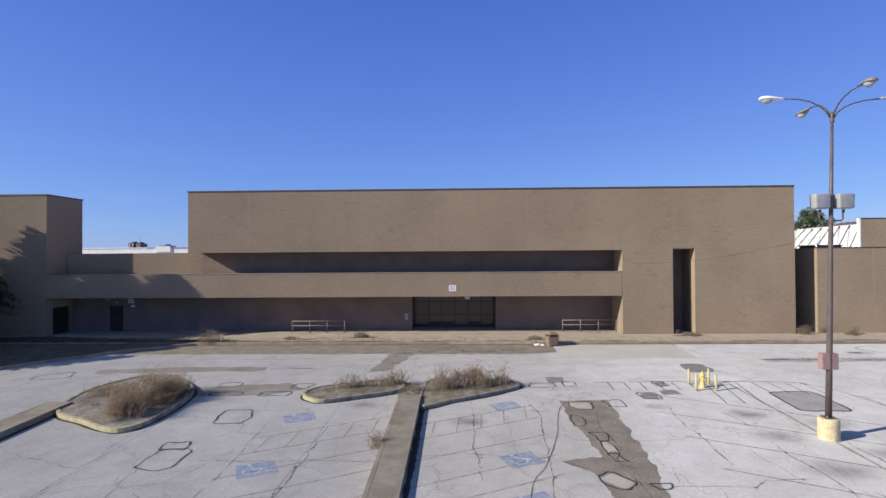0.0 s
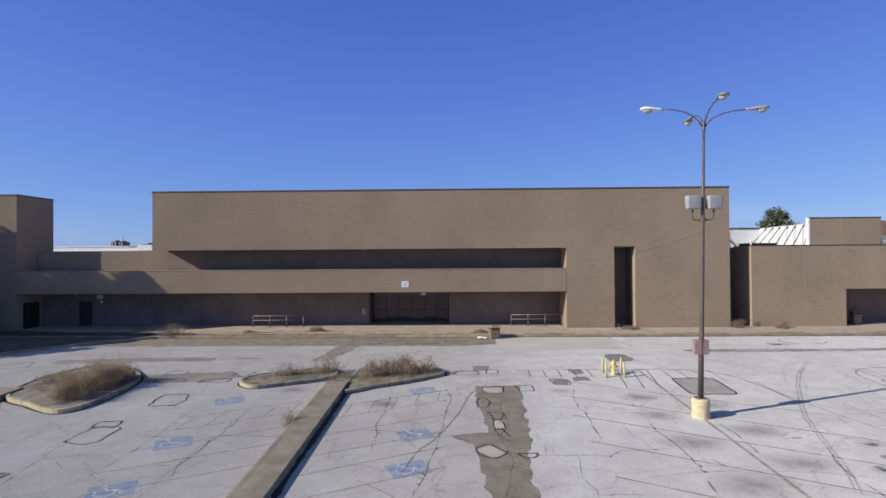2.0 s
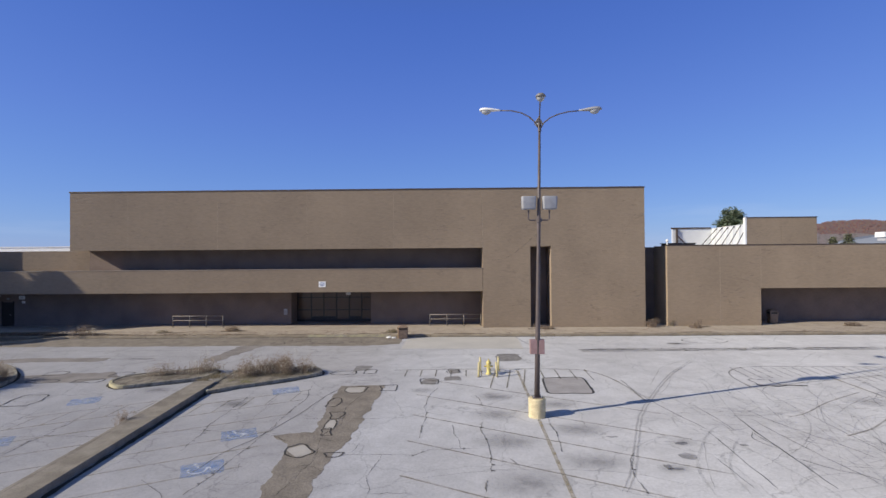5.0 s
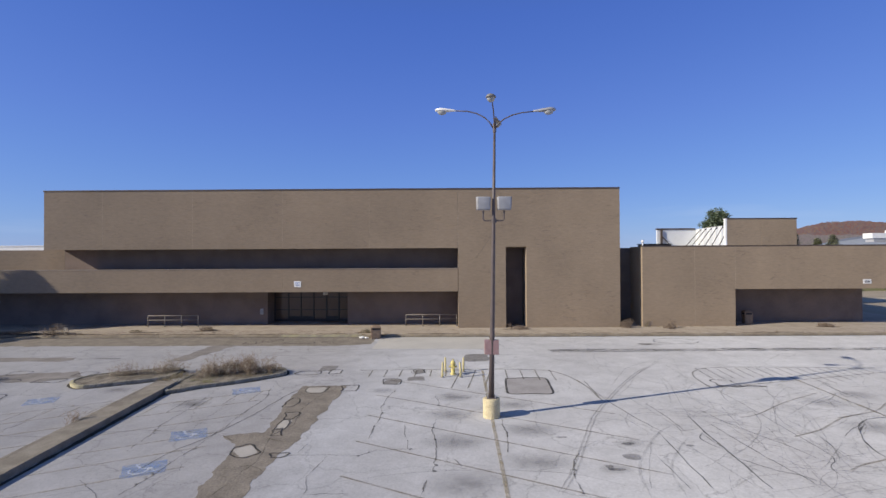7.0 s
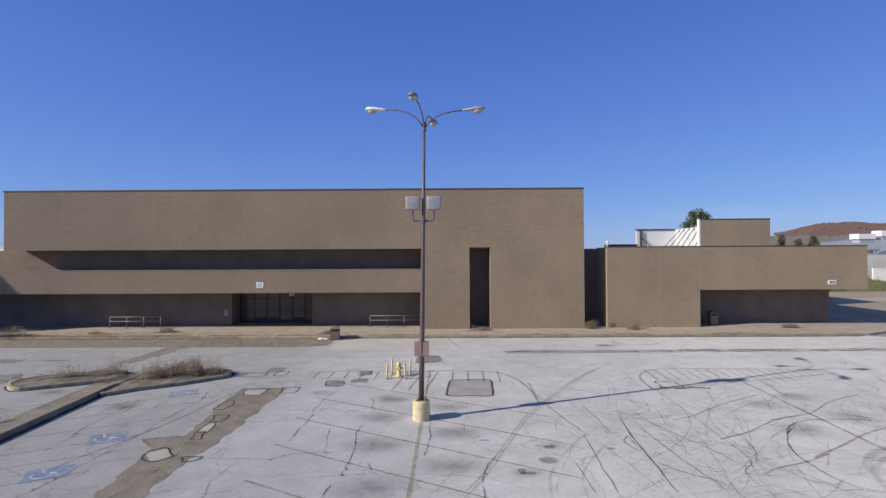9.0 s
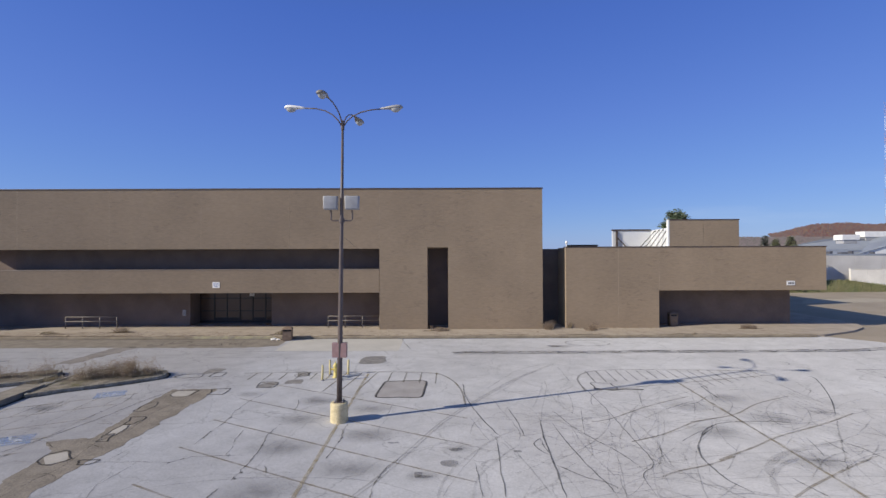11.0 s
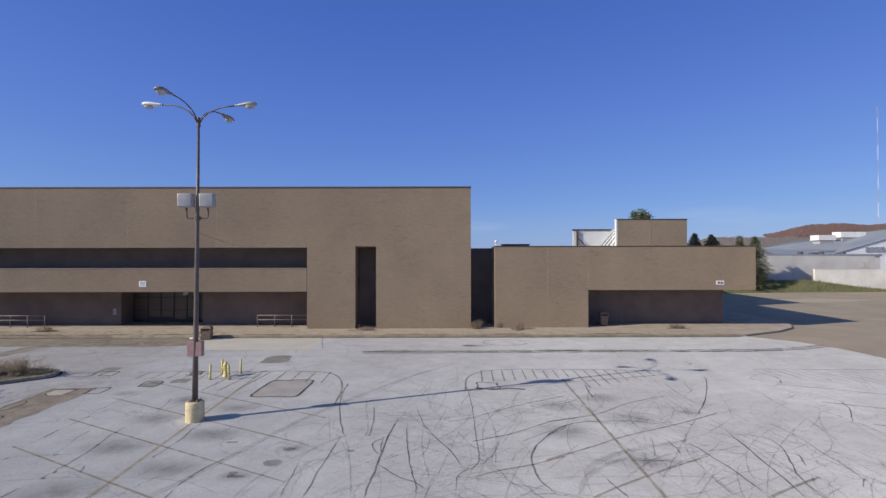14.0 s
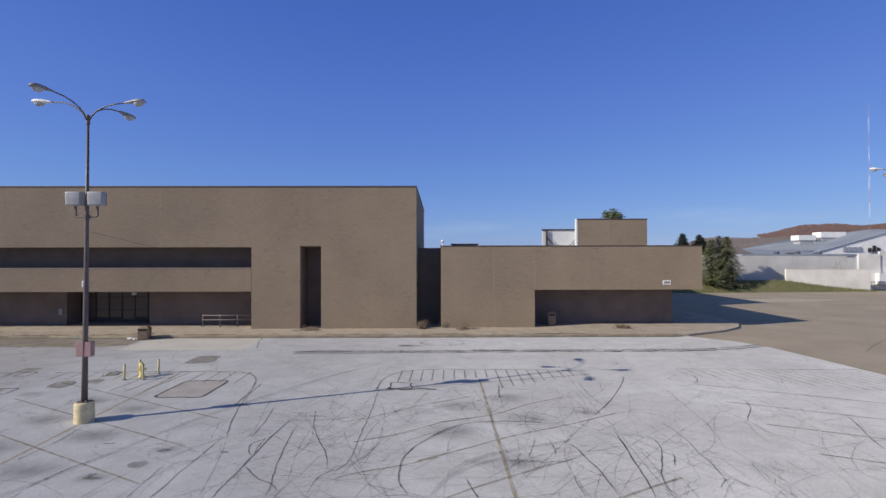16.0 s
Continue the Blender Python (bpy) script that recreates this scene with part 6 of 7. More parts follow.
# ---- dry weeds ----
def stalk(verts, faces, root, height, lean, rnd, width=0.012, twigs=3):
    """One stem of three bent lengths, with a few side twigs; each is a narrow folded strip."""
    def strip(pts, w):
        i = len(verts)
        for j, p in enumerate(pts):
            ww = w * (1 - 0.7 * j / (len(pts) - 1))
            verts.extend(((p.x - ww, p.y, p.z), (p.x + ww * 0.5, p.y - ww, p.z), ))
        for j in range(len(pts) - 1):
            faces.append((i + 2 * j, i + 2 * j + 1, i + 2 * j + 3, i + 2 * j + 2))
    a = rnd.uniform(0, math.tau)
    d = Vector((math.cos(a), math.sin(a), 0)) * lean
    pts = [root + d * height * t * t + Vector((0, 0, height * t * (1 - 0.25 * lean * t))) for t in (0, 0.35, 0.7, 1.0)]
    strip(pts, width)
    for _ in range(twigs):
        t = rnd.uniform(0.3, 0.95)
        p = root + d * height * t * t + Vector((0, 0, height * t))
        b = rnd.uniform(0, math.tau)
        e = p + Vector((math.cos(b), math.sin(b), rnd.uniform(0.4, 1.2))) * height * rnd.uniform(0.10, 0.26)
        strip([p, p.lerp(e, 0.5) + Vector((0, 0, 0.01)), e], width * 0.8)
        if rnd.random() < 0.45:
            # seed head: a small pointed tuft
            i = len(verts)
            s = rnd.uniform(0.010, 0.024)
            verts.extend(((e.x - s, e.y, e.z), (e.x + s, e.y - s * 0.5, e.z), (e.x, e.y + s, e.z + s * 0.4), (e.x, e.y, e.z + s * 2.2)))
            faces.extend(((i, i + 1, i + 3), (i + 1, i + 2, i + 3), (i + 2, i, i + 3)))


def weeds(name, spots, mat, label, seed, kind="", category="weeds", group="", width=0.012, twigs=3):
    """spots: rows of x, y, z, radius, height, count, lean."""
    rnd = random.Random(seed)
    verts, faces = [], []
    for x, y, z, r, h, count, lean in spots:
        for _ in range(count):
            a, d = rnd.uniform(0, math.tau), r * math.sqrt(rnd.random())
            hh = h * rnd.uniform(0.45, 1.0) * (1 - 0.45 * d / max(r, 0.01))
            stalk(verts, faces, Vector((x + d * math.cos(a), y + d * math.sin(a), z)), hh, lean * rnd.uniform(0.2, 1.4), rnd, width, twigs)
    loc = Vector(spots[0][:3])
    me = bpy.data.meshes.new(name)
    me.from_pydata([tuple(Vector(v) - loc) for v in verts], [], faces)
    me.materials.append(mat)
    ob = new(name, me)
    ob.location = loc
    return tagged(ob, label, category, group, kind)


rnd = random.Random(31)


def clump(cx, cy, rx, ry, h, n, thick=30):
    """Bushes set loosely over an oval, lower towards its rim."""
    out = []
    for _ in range(n):
        a, d = rnd.uniform(0, math.tau), math.sqrt(rnd.random())
        x, y = cx + rx * d * math.cos(a), cy + ry * d * math.sin(a)
        out.append((x, y, gz(x, y) + 0.14, rnd.uniform(0.16, 0.40), h * (1 - 0.35 * d * d) * rnd.uniform(0.45, 1.15), thick, rnd.uniform(0.3, 0.7)))
    return out


spots = clump(-13.85, 20.9, 0.75, 0.7, 1.75, 17, 16) + clump(-13.6, 23.3, 1.1, 1.5, 1.85, 40, 16) + clump(-15.0, 23.6, 0.8, 0.9, 1.4, 11, 14) + clump(-14.4, 22.0, 0.8, 0.6, 0.9, 7, 14) + clump(-16.6, 24.4, 0.9, 0.9, 0.7, 9, 12)
weeds("dry_brush", spots, M_BRUSH, "dense tangle of dry brown brush filling the island", 1, "stuff", width=0.009, twigs=8)
# loose wisps that break up the outline of the brush
weeds("dry_brush", [(x + rnd.uniform(-0.3, 0.3), y + rnd.uniform(-0.3, 0.3), z, 0.4, h * rnd.uniform(0.9, 1.3), 5, 0.6) for x, y, z, r, h, *_ in spots], M_STALKS, "loose dry wisps standing out of the brush", 14, "stuff", width=0.008, twigs=9)
weeds("dry_brush", clump(-14.4, 23.6, 0.5, 0.6, 2.1, 7), M_STALKS, "tall dark spikes standing out of the brush", 13, "stuff", width=0.009, twigs=9)
weeds("seed_heads", clump(-13.6, 23.0, 1.0, 1.4, 1.5, 8), M_PALE, "pale seed heads scattered through the brush", 15, "stuff", width=0.005, twigs=6)
weeds("dry_grass", clump(-14.6, 23.4, 1.9, 2.3, 0.30, 40), M_STRAW, "straw-coloured grass at the foot of the brush", 2, "stuff", width=0.009, twigs=1)
weeds("green_grass", clump(-14.9, 21.5, 0.55, 0.6, 0.28, 14), M_BLADE, "patch of green grass among gravel on the island", 12, "stuff", width=0.009, twigs=0)
spots = []
for k in range(26):
    t = rnd.random() ** 0.7
    x, y = -6.2 + 3.5 * t + rnd.uniform(-0.15, 0.15), 24.75 + 1.25 * t + rnd.uniform(-0.35, 0.25)
    spots.append((x, y, gz(x, y) + 0.13, 0.35, rnd.choice((0.5, 0.8, 1.2, 1.5)) * (0.6 + 0.4 * t), 10, 0.45))
weeds("dry_weeds", spots, M_STALKS, "thin dry weeds along the narrow island", 3, "stuff", width=0.007, twigs=7)
weeds("dry_grass", [(x, y - 0.2, z, 0.55, 0.14, 30, 1.2) for x, y, z, *_ in spots], M_STRAW, "short straw grass on the narrow island", 4, "stuff", width=0.009, twigs=0)
weeds("seed_heads", [(x, y, z, r, h * 1.1, 2, 0.3) for x, y, z, r, h, *_ in spots], M_PALE, "bleached seed heads on the narrow island", 9, "stuff", width=0.006, twigs=5)
spots = []
for k in range(44):
    t = rnd.random()
    x, y = -1.3 + 4.0 * t, 24.2 + 1.3 * t + rnd.uniform(0.0, 1.5) * (1 - 0.5 * t)
    spots.append((x, min(y, 26.4), gz(x, y) + 0.13, 0.38, rnd.choice((0.5, 0.8, 1.1, 1.5)) * (0.65 + 0.45 * t), 13, 0.5))
weeds("dry_weeds", spots, M_STALKS, "tall dry stalks crowding the kerbed island", 5, "stuff", width=0.007, twigs=7)
weeds("dry_weeds", clump(0.7, 26.0, 0.75, 0.35, 1.25, 12), M_BRUSH, "olive-brown bushy weed at the back of the island", 16, "stuff", width=0.007, twigs=6)
weeds("dry_grass", [(x, y - 0.3, z, 0.55, 0.16, 34, 1.2) for x, y, z, *_ in spots], M_STRAW, "matted straw grass at the foot of the stalks", 6, "stuff", width=0.010, twigs=0)
weeds("green_grass", clump(-0.5, 23.9, 0.7, 0.5, 0.2, 10), M_BLADE, "thin green grass at the front of the island", 17, "stuff", width=0.008, twigs=0)
weeds("dry_grass", clump(-2.1, 24.2, 0.5, 0.9, 0.3, 22), M_STRAW, "straw grass spreading over the end of the raised walk", 18, "stuff", width=0.009, twigs=1)
weeds("seed_heads", [(x, y, z, r, h * 1.05, 3, 0.3) for x, y, z, r, h, *_ in spots], M_PALE, "bleached seed heads among the dry stalks", 8, "stuff", width=0.006, twigs=5)
x, y = -0.75, 25.6
weeds("tall_weed", [(x, y, gz(x, y) + 0.12, 0.05, 1.35, 7, 0.08)], M_STALKS, "single tall dark dry weed on the island", 7, twigs=8, category="weed")
# tufts along the pavement, walls and walks
tufts = [(-7.1, 38.3, 0.55, 0.55, 170), (-17.6, 36.5, 0.85, 1.15, 200), (-19.9, 36.3, 0.8, 0.8, 130), (-12.2, 37.6, 0.5, 0.25, 90), (17.3, 38.6, 0.7, 0.32, 190), (25.75, 39.0, 0.34, 1.0, 120),
         (28.9, 38.5, 0.5, 0.35, 120), (29.2, 38.7, 0.3, 1.05, 26), (41.5, 39.2, 0.55, 0.42, 150), (5.6, 37.0, 0.5, 0.35, 110), (16.6, 39.6, 0.25, 0.5, 60), (27.6, 39.7, 0.15, 0.8, 22), (-2.9, 18.2, 0.28, 0.85, 50), (-23.5, 33.2, 0.9, 0.3, 45), (-26.2, 31.6, 0.9, 0.3, 45)]
for k, (x, y, r, h, c) in enumerate(tufts):
    zz = WALK if y > 35.9 else gz(x, y) + (0.0 if x > -10 else 0.12)
    weeds("weed_tuft", [(x, y, zz - 0.01, r, h, c, 0.7)], M_STRAW if k % 2 and h < 1.0 else M_STALKS, "dry weed tuft growing from a joint in the pavement", 40 + k, kind="stuff", category="weed")
spots = []
for k in range(60):
    x = rnd.uniform(-22, 45)
    spots.append((x, 35.84 + rnd.uniform(-0.06, 0.04), gz(x, 35.85), 0.22, rnd.uniform(0.05, 0.14), 16, 1.2))
for k in range(26):
    spots.append((rnd.uniform(13, 34), 39.28, WALK, 0.15, rnd.uniform(0.05, 0.14), 10, 1.0))
weeds("joint_grass", spots, M_STRAW, "thin dry grass sprouting along the kerb joint", 90, "stuff", width=0.009, twigs=0)
# fallen leaves and crumbs of earth on the pavement
rnd = random.Random(77)
verts, faces = [], []
for k in range(2600):
    x = rnd.gauss(-9, 6) if k % 2 else rnd.uniform(-25, 48)
    y = rnd.uniform(35.9, 38.4) if k % 3 else 36.05 + abs(rnd.gauss(0, 0.2))
    s, a = rnd.uniform(0.02, 0.075), rnd.uniform(0, math.tau)
    if x > 45.0:
        continue
    i = len(verts)
    z = WALK + 0.016
    verts.extend((x + s * math.cos(a + b), y + s * math.sin(a + b), z + (0.012 if j == 1 else 0)) for j, b in enumerate((0, 1.6, 3.1, 4.7)))
    faces.append((i, i + 1, i + 2, i + 3))
me = bpy.data.meshes.new("leaf_litter")
me.from_pydata(verts, [], faces)
me.materials.append(M_STALKS)
tagged(new("leaf_litter", me), "brown leaf litter and crumbs strewn over the pavement", "leaf litter", kind="stuff")
white = weeds("flower_tuft", [(-16.7, 36.4, WALK, 0.12, 0.95, 16, 0.15)], M_PALE, "pale bleached seed heads beside the brown tuft", 95, category="weed")

# dark patchy film over the left end of the pavement
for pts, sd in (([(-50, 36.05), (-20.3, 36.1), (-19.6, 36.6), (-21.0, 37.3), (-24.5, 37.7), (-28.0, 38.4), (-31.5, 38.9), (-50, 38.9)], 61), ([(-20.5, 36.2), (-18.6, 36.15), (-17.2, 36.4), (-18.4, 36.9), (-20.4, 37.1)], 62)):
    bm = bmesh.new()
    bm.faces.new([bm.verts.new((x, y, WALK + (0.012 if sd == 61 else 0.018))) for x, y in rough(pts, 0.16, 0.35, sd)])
    solo("dark_film", bm, M_DARKFILM, (pts[0][0], pts[0][1], WALK), "dark patchy film over the end of the pavement", "leaf litter", kind="stuff")
weeds("dry_weeds", [(x, 36.1 + 0.5 * rnd.random(), WALK, 0.5, rnd.uniform(0.2, 0.5), 22, 0.8) for x in (-28.5, -26.0, -24.6, -23.4, -22.2, -21.4)], M_STALKS, "low dry weeds on the shaded pavement", 19, "stuff", width=0.008)

# ---- trees ----
def conifer(x, y, z, h, r, label, seed, dense=1.0, low=0.08, group="conifers", spray=1.3, droop=0.14, needles=None):
    """A trunk, whorls of drooping limbs and sprays of needles along them."""
    rnd = random.Random(seed)
    t = thing("conifer", (x, y, z), label, "tree", group)
    part("trunk", tube([(x, y, z - 0.2), (x + 0.05, y, z + h * 0.5), (x, y + 0.04, z + h * 0.97)], [0.022 * h, 0.013 * h, 0.01], 10), M_BARK, t)
    limbs, verts, faces = bmesh.new(), [], []
    n = int(h * 9 * dense)
    for k in range(n):
        u = low + (0.98 - low) * (k / n)
        reach = r * (1 - u) ** 0.8 * rnd.uniform(0.65, 1.1) + 0.12
        a = k * 2.399 + rnd.uniform(-0.3, 0.3)
        p = Vector((x, y, z + h * u))
        out = Vector((math.cos(a), math.sin(a), 0))
        pts = [p, p + out * reach * 0.5 + Vector((0, 0, reach * 0.05)), p + out * reach + Vector((0, 0, -reach * droop))]
        tube(pts, [0.03 + 0.01 * reach, 0.02, 0.008], 4, limbs, False)
        for s in range(int(5 + reach * 13)):
            f = rnd.uniform(0.15, 1.02)
            q = pts[0].lerp(pts[1], f * 2) if f < 0.5 else pts[1].lerp(pts[2], f * 2 - 1)
            side = Vector((-out.y, out.x, 0)) * rnd.uniform(-1, 1) * reach * 0.30 * (1.1 - 0.6 * f)
            q = q + side + Vector((0, 0, rnd.uniform(-0.12, 0.10)))
            w = rnd.uniform(0.10, 0.24) * spray
            for _ in range(3):
                b = rnd.uniform(0, math.tau)
                e = Vector((math.cos(b), math.sin(b), rnd.uniform(-0.5, 0.35))) * w + out * w * 0.6
                g = e.cross(Vector((0, 0, 1))).normalized() * w * 0.30
                i = len(verts)
                verts.extend((tuple(q - g * 0.4), tuple(q + g * 0.4), tuple(q + e * 0.6 + g), tuple(q + e), tuple(q + e * 0.6 - g)))
                faces.append((i, i + 1, i + 2, i + 3, i + 4))
    part("limbs", limbs, M_BARK, t)
    me = bpy.data.meshes.new("crown")
    me.from_pydata([tuple(Vector(v) - BASE[t.name]) for v in verts], [], faces)
    me.materials.append(needles or M_NEEDLES)
    ob = new("crown", me)
    ob.parent = t
    return t


conifer(-43.0, 34.9, 1.2, 14.3, 3.2, "tall narrow dark conifer shading the brown block", 11, 0.5, spray=1.6, droop=0.6)
conifer(-41.4, 35.9, 1.3, 13.6, 2.6, "slender dense conifer close to the brown block", 26, 1.3, droop=0.5)
conifer(-37.2, 33.4, 1.2, 13.9, 4.4, "broad dark green conifer beside the brown block", 13, 1.3, spray=1.4, droop=0.45)
conifer(-40.0, 32.4, 1.1, 15.2, 3.7, "tall dense dark conifer in the row along the bed", 14, 1.7, spray=1.5, droop=0.5)
conifer(-40.5, 29.2, 1.1, 13.0, 4.4, "dark green conifer standing in the planting bed", 12, 0.6, spray=1.5, droop=0.6)
conifer(-37.0, 26.4, 1.0, 9.4, 4.0, "young dark conifer near the kerb of the bed", 24, 1.6)
conifer(-45.0, 28.0, 1.1, 14.2, 4.6, "dark full conifer in the planting bed", 25, 1.4)
conifer(-34.2, 36.3, 1.3, 6.2, 4.2, "small dark conifer with low spreading boughs", 15, 1.5, 0.42)
conifer(-40.6, 34.1, 1.2, 15.0, 3.4, "dense drooping conifer close to the planting bed", 27, 1.7, spray=1.5, droop=0.5)
conifer(-33.9, 31.6, 1.1, 8.4, 2.6, "low dense conifer beside the kerb of the bed", 28, 2.0, droop=0.4)
conifer(-35.6, 28.8, 1.0, 9.6, 3.2, "full dark conifer in the front of the bed", 29, 2.0, droop=0.35)
conifer(-35.0, 30.5, 1.0, 10.6, 3.0, "dense dark conifer standing behind the kerb", 31, 2.2, droop=0.4)
conifer(-47.5, 26.0, 1.0, 15.0, 4.4, "tall dark conifer behind its neighbours", 18, 1.2)
conifer(-52.0, 33.5, 1.1, 16.0, 4.4, "tall dark conifer at the end of the bed", 20, 1.0)
conifer(141.4, 240.0, 1.2, 16.1, 8.0, "distant dark conifer behind the annex", 16, 1.0, spray=3.4, needles=M_FARNEEDLES)
conifer(149.2, 240.0, 1.2, 15.5, 9.0, "distant bushy conifer behind the annex", 17, 1.0, spray=3.6, needles=M_FARNEEDLES)
conifer(92.0, 118.0, 1.2, 10.5, 3.0, "distant dark conifer before the hill", 19, 0.7, spray=2.4, needles=M_FARNEEDLES)


def broadleaf(x, y, z, h, r, label, seed, low=0.42, leaves=170):
    """A trunk with forked limbs and an uneven crown of small leaf clumps."""
    rnd = random.Random(seed)
    t = thing("tree", (x, y, z), label, "tree")
    part("trunk", tube([(x, y, z - 0.2), (x + 0.1, y, z + h * 0.3), (x, y + 0.1, z + h * 0.55)], [0.28, 0.22, 0.15], 10), M_BARK, t)
    limbs, verts, faces = bmesh.new(), [], []
    hubs = []
    for k in range(34):
        a, u = k * 2.399, rnd.uniform(0.0, 1.0)
        out = Vector((math.cos(a), math.sin(a), 0)) * r * rnd.uniform(0.25, 0.85) * (math.sin(math.pi * (0.18 + 0.74 * u)) if low > 0.3 else (1.1 - 0.85 * u))
        hub = Vector((x, y, z + h * (low + (0.94 - low) * u))) + out
        tube([(x, y, z + h * (0.3 + 0.25 * u)), Vector((x, y, hub.z - 0.5)) + out * 0.5, hub], [0.09, 0.06, 0.02], 5, limbs, False)
        hubs.append(hub)
    for hub in hubs:
        for _ in range(leaves):
            q = hub + Vector((rnd.gauss(0, 0.42), rnd.gauss(0, 0.42), rnd.gauss(0, 0.36))) * r * 0.36
            s, b = rnd.uniform(0.16, 0.34), rnd.uniform(0, math.tau)
            e, g = Vector((math.cos(b), math.sin(b), rnd.uniform(-0.6, 0.6))) * s, Vector((-math.sin(b), math.cos(b), rnd.uniform(-0.4, 0.4))) * s * 0.6
            i = len(verts)
            verts.extend((tuple(q - e), tuple(q + g), tuple(q + e), tuple(q - g)))
            faces.append((i, i + 1, i + 2, i + 3))
    part("limbs", limbs, M_BARK, t)
    me = bpy.data.meshes.new("crown")
    me.from_pydata([tuple(Vector(v) - BASE[t.name]) for v in verts], [], faces)
    me.materials.append(M_LEAVES)
    ob = new("crown", me)
    ob.parent = t


broadleaf(54.8, 81.2, 1.2, 13.0, 2.9, "round green tree rising behind the roof block", 21, leaves=330)
conifer(70.6, 81.0, 2.2, 7.5, 3.2, "bushy green pine on the grass bank", 22, 2.0, 0.05, spray=1.5, needles=M_PINE)
conifer(73.2, 81.2, 2.2, 8.0, 3.3, "pointed green pine on the grass bank", 23, 2.0, 0.05, spray=1.5, needles=M_PINE)
conifer(71.9, 80.0, 2.1, 5.9, 2.9, "young spreading pine on the grass bank", 30, 2.0, 0.05, spray=1.5, needles=M_PINE)

# ---- service yard: grass bank, walls, works building ----
bm = bmesh.new()
front_, back_ = [], []
for k in range(25):
    u = k / 24
    x = 56 + 42 * u
    top = 2.9 if x < 84 else 2.9 - 1.6 * (x - 84) / 12
    front_.append(bm.verts.new((x, 76.5 + 3.0 * u + 0.4 * noise.noise((x * 0.5, 0, 0)), 1.20)))
    back_.append(bm.verts.new((x, 83.2 - 1.6 * u, max(1.3, top))))
for k in range(24):
    bm.faces.new((front_[k], front_[k + 1], back_[k + 1], back_[k]))
solo("grass_bank", bm, M_GRASS, (76, 80, 1.24), "low bank of rough green and straw grass", "grass", kind="structure")
rnd = random.Random(8)
verts, faces = [], []
for k in range(9000):
    x = rnd.uniform(57, 96)
    u = (x - 56) / 42
    v = rnd.random()
    z = 1.2 + (min(2.9, 2.9 - 1.6 * max(0, x - 84) / 12) - 1.2) * v
    y = (76.5 + 3 * u) * (1 - v) + (83.2 - 1.6 * u) * v
    a, h = rnd.uniform(0, math.tau), rnd.uniform(0.12, 0.42)
    i = len(verts)
    verts.extend(((x - 0.03 * math.cos(a), y - 0.03 * math.sin(a), z), (x + 0.03 * math.cos(a), y + 0.03 * math.sin(a), z), (x + rnd.uniform(-0.15, 0.15), y + rnd.uniform(-0.1, 0.1), z + h)))
    faces.append((i, i + 1, i + 2))
me = bpy.data.meshes.new("grass")
me.from_pydata(verts, [], faces)
me.materials.append(M_BLADE)
tagged(new("grass", me), "rough tufted grass on the bank", "grass", kind="stuff")
yard = thing("yard_wall", (89, 81.5, 1.3), "low weathered white concrete yard wall", "wall")
for k in range(5):
    a, b = Vector((83.2 + 2.5 * k, 81.9 - 0.28 * k)), Vector((83.2 + 2.5 * k + 2.49, 81.9 - 0.28 * (k + 1)))
    part("wall_bay", slab([(a.x, a.y), (b.x, b.y), (b.x, b.y + 0.3), (a.x, a.y + 0.3)], 1.0, 4.66), M_OLDWALL, yard)
part("wall_cap", slab([(83.15, 81.85), (95.75, 80.44), (95.75, 80.84), (83.15, 82.25)], 4.66, 4.74), M_OLDWALL, yard)
rear = thing("yard_wall", (85, 85, 1.3), "tall grey block wall behind the grass bank", "wall")
for k in range(6):
    part("wall_bay", box(68 + 4.6 * k, 68 + 4.6 * k + 4.58, 85.0, 85.3, 1.0, 6.95 - 0.03 * k, 0.01), M_GREYWALL, rear)
pier = thing("yard_wall", (101, 81, 1.3), "white rendered wall beside the yard gate", "wall")
part("wall_bay", box(95.9, 99.5, 83.0, 83.3, 1.0, 7.1, 0.02), M_OLDWALL, pier)
part("wall_bay", box(99.5, 112, 83.2, 83.5, 1.0, 7.6, 0.02), M_OLDWALL, pier)
part("box_out", box(98.6, 101.2, 82.2, 83.0, 2.2, 4.0, 0.03), M_WHITE, pier)
weeds("bare_shrub", [(92.5, 83.0, 1.2, 0.7, 5.8, 22, 0.3)], M_STALKS, "leafless grey-brown shrub before the white wall", 96, category="shrub", width=0.022, twigs=12)
gate = thing("yard_gate", (98, 80.6, 1.24), "dark metal yard gate at the end of the wall", "gate")
for zz in (1.5, 2.1, 2.7):
    part("rail", tube([(95.9, 80.6, zz), (101.0, 80.4, zz)], 0.05, 8), M_POLE, gate)
for k in range(9):
    part("bar", tube([(95.9 + 0.62 * k, 80.6 - 0.024 * k, 1.2), (95.9 + 0.62 * k, 80.6 - 0.024 * k, 2.8)], 0.03, 6), M_POLE, gate)

out = thing("outbuilding", (98, 104, 1.2), "flat-roofed grey outbuilding with dark vents on its roof", "building")
part("wall", box(86.8, 109.2, 100.0, 110.5, 1.0, 6.75), M_GREYWALL, out)
part("roof_edge", box(86.6, 109.4, 99.8, 110.7, 6.75, 7.15, 0.03), M_ROOF, out, "dark flat roof edge")
for x0, x1, h in ((94.9, 95.5, 0.5), (97.2, 98.6, 0.28), (99.3, 99.7, 0.55), (103.6, 104.0, 0.4)):
    part("roof_vent", box(x0, x1, 102.0, 103.0, 7.15, 7.15 + h, 0.04), M_FLOODDARK, out, "small dark roof vent")

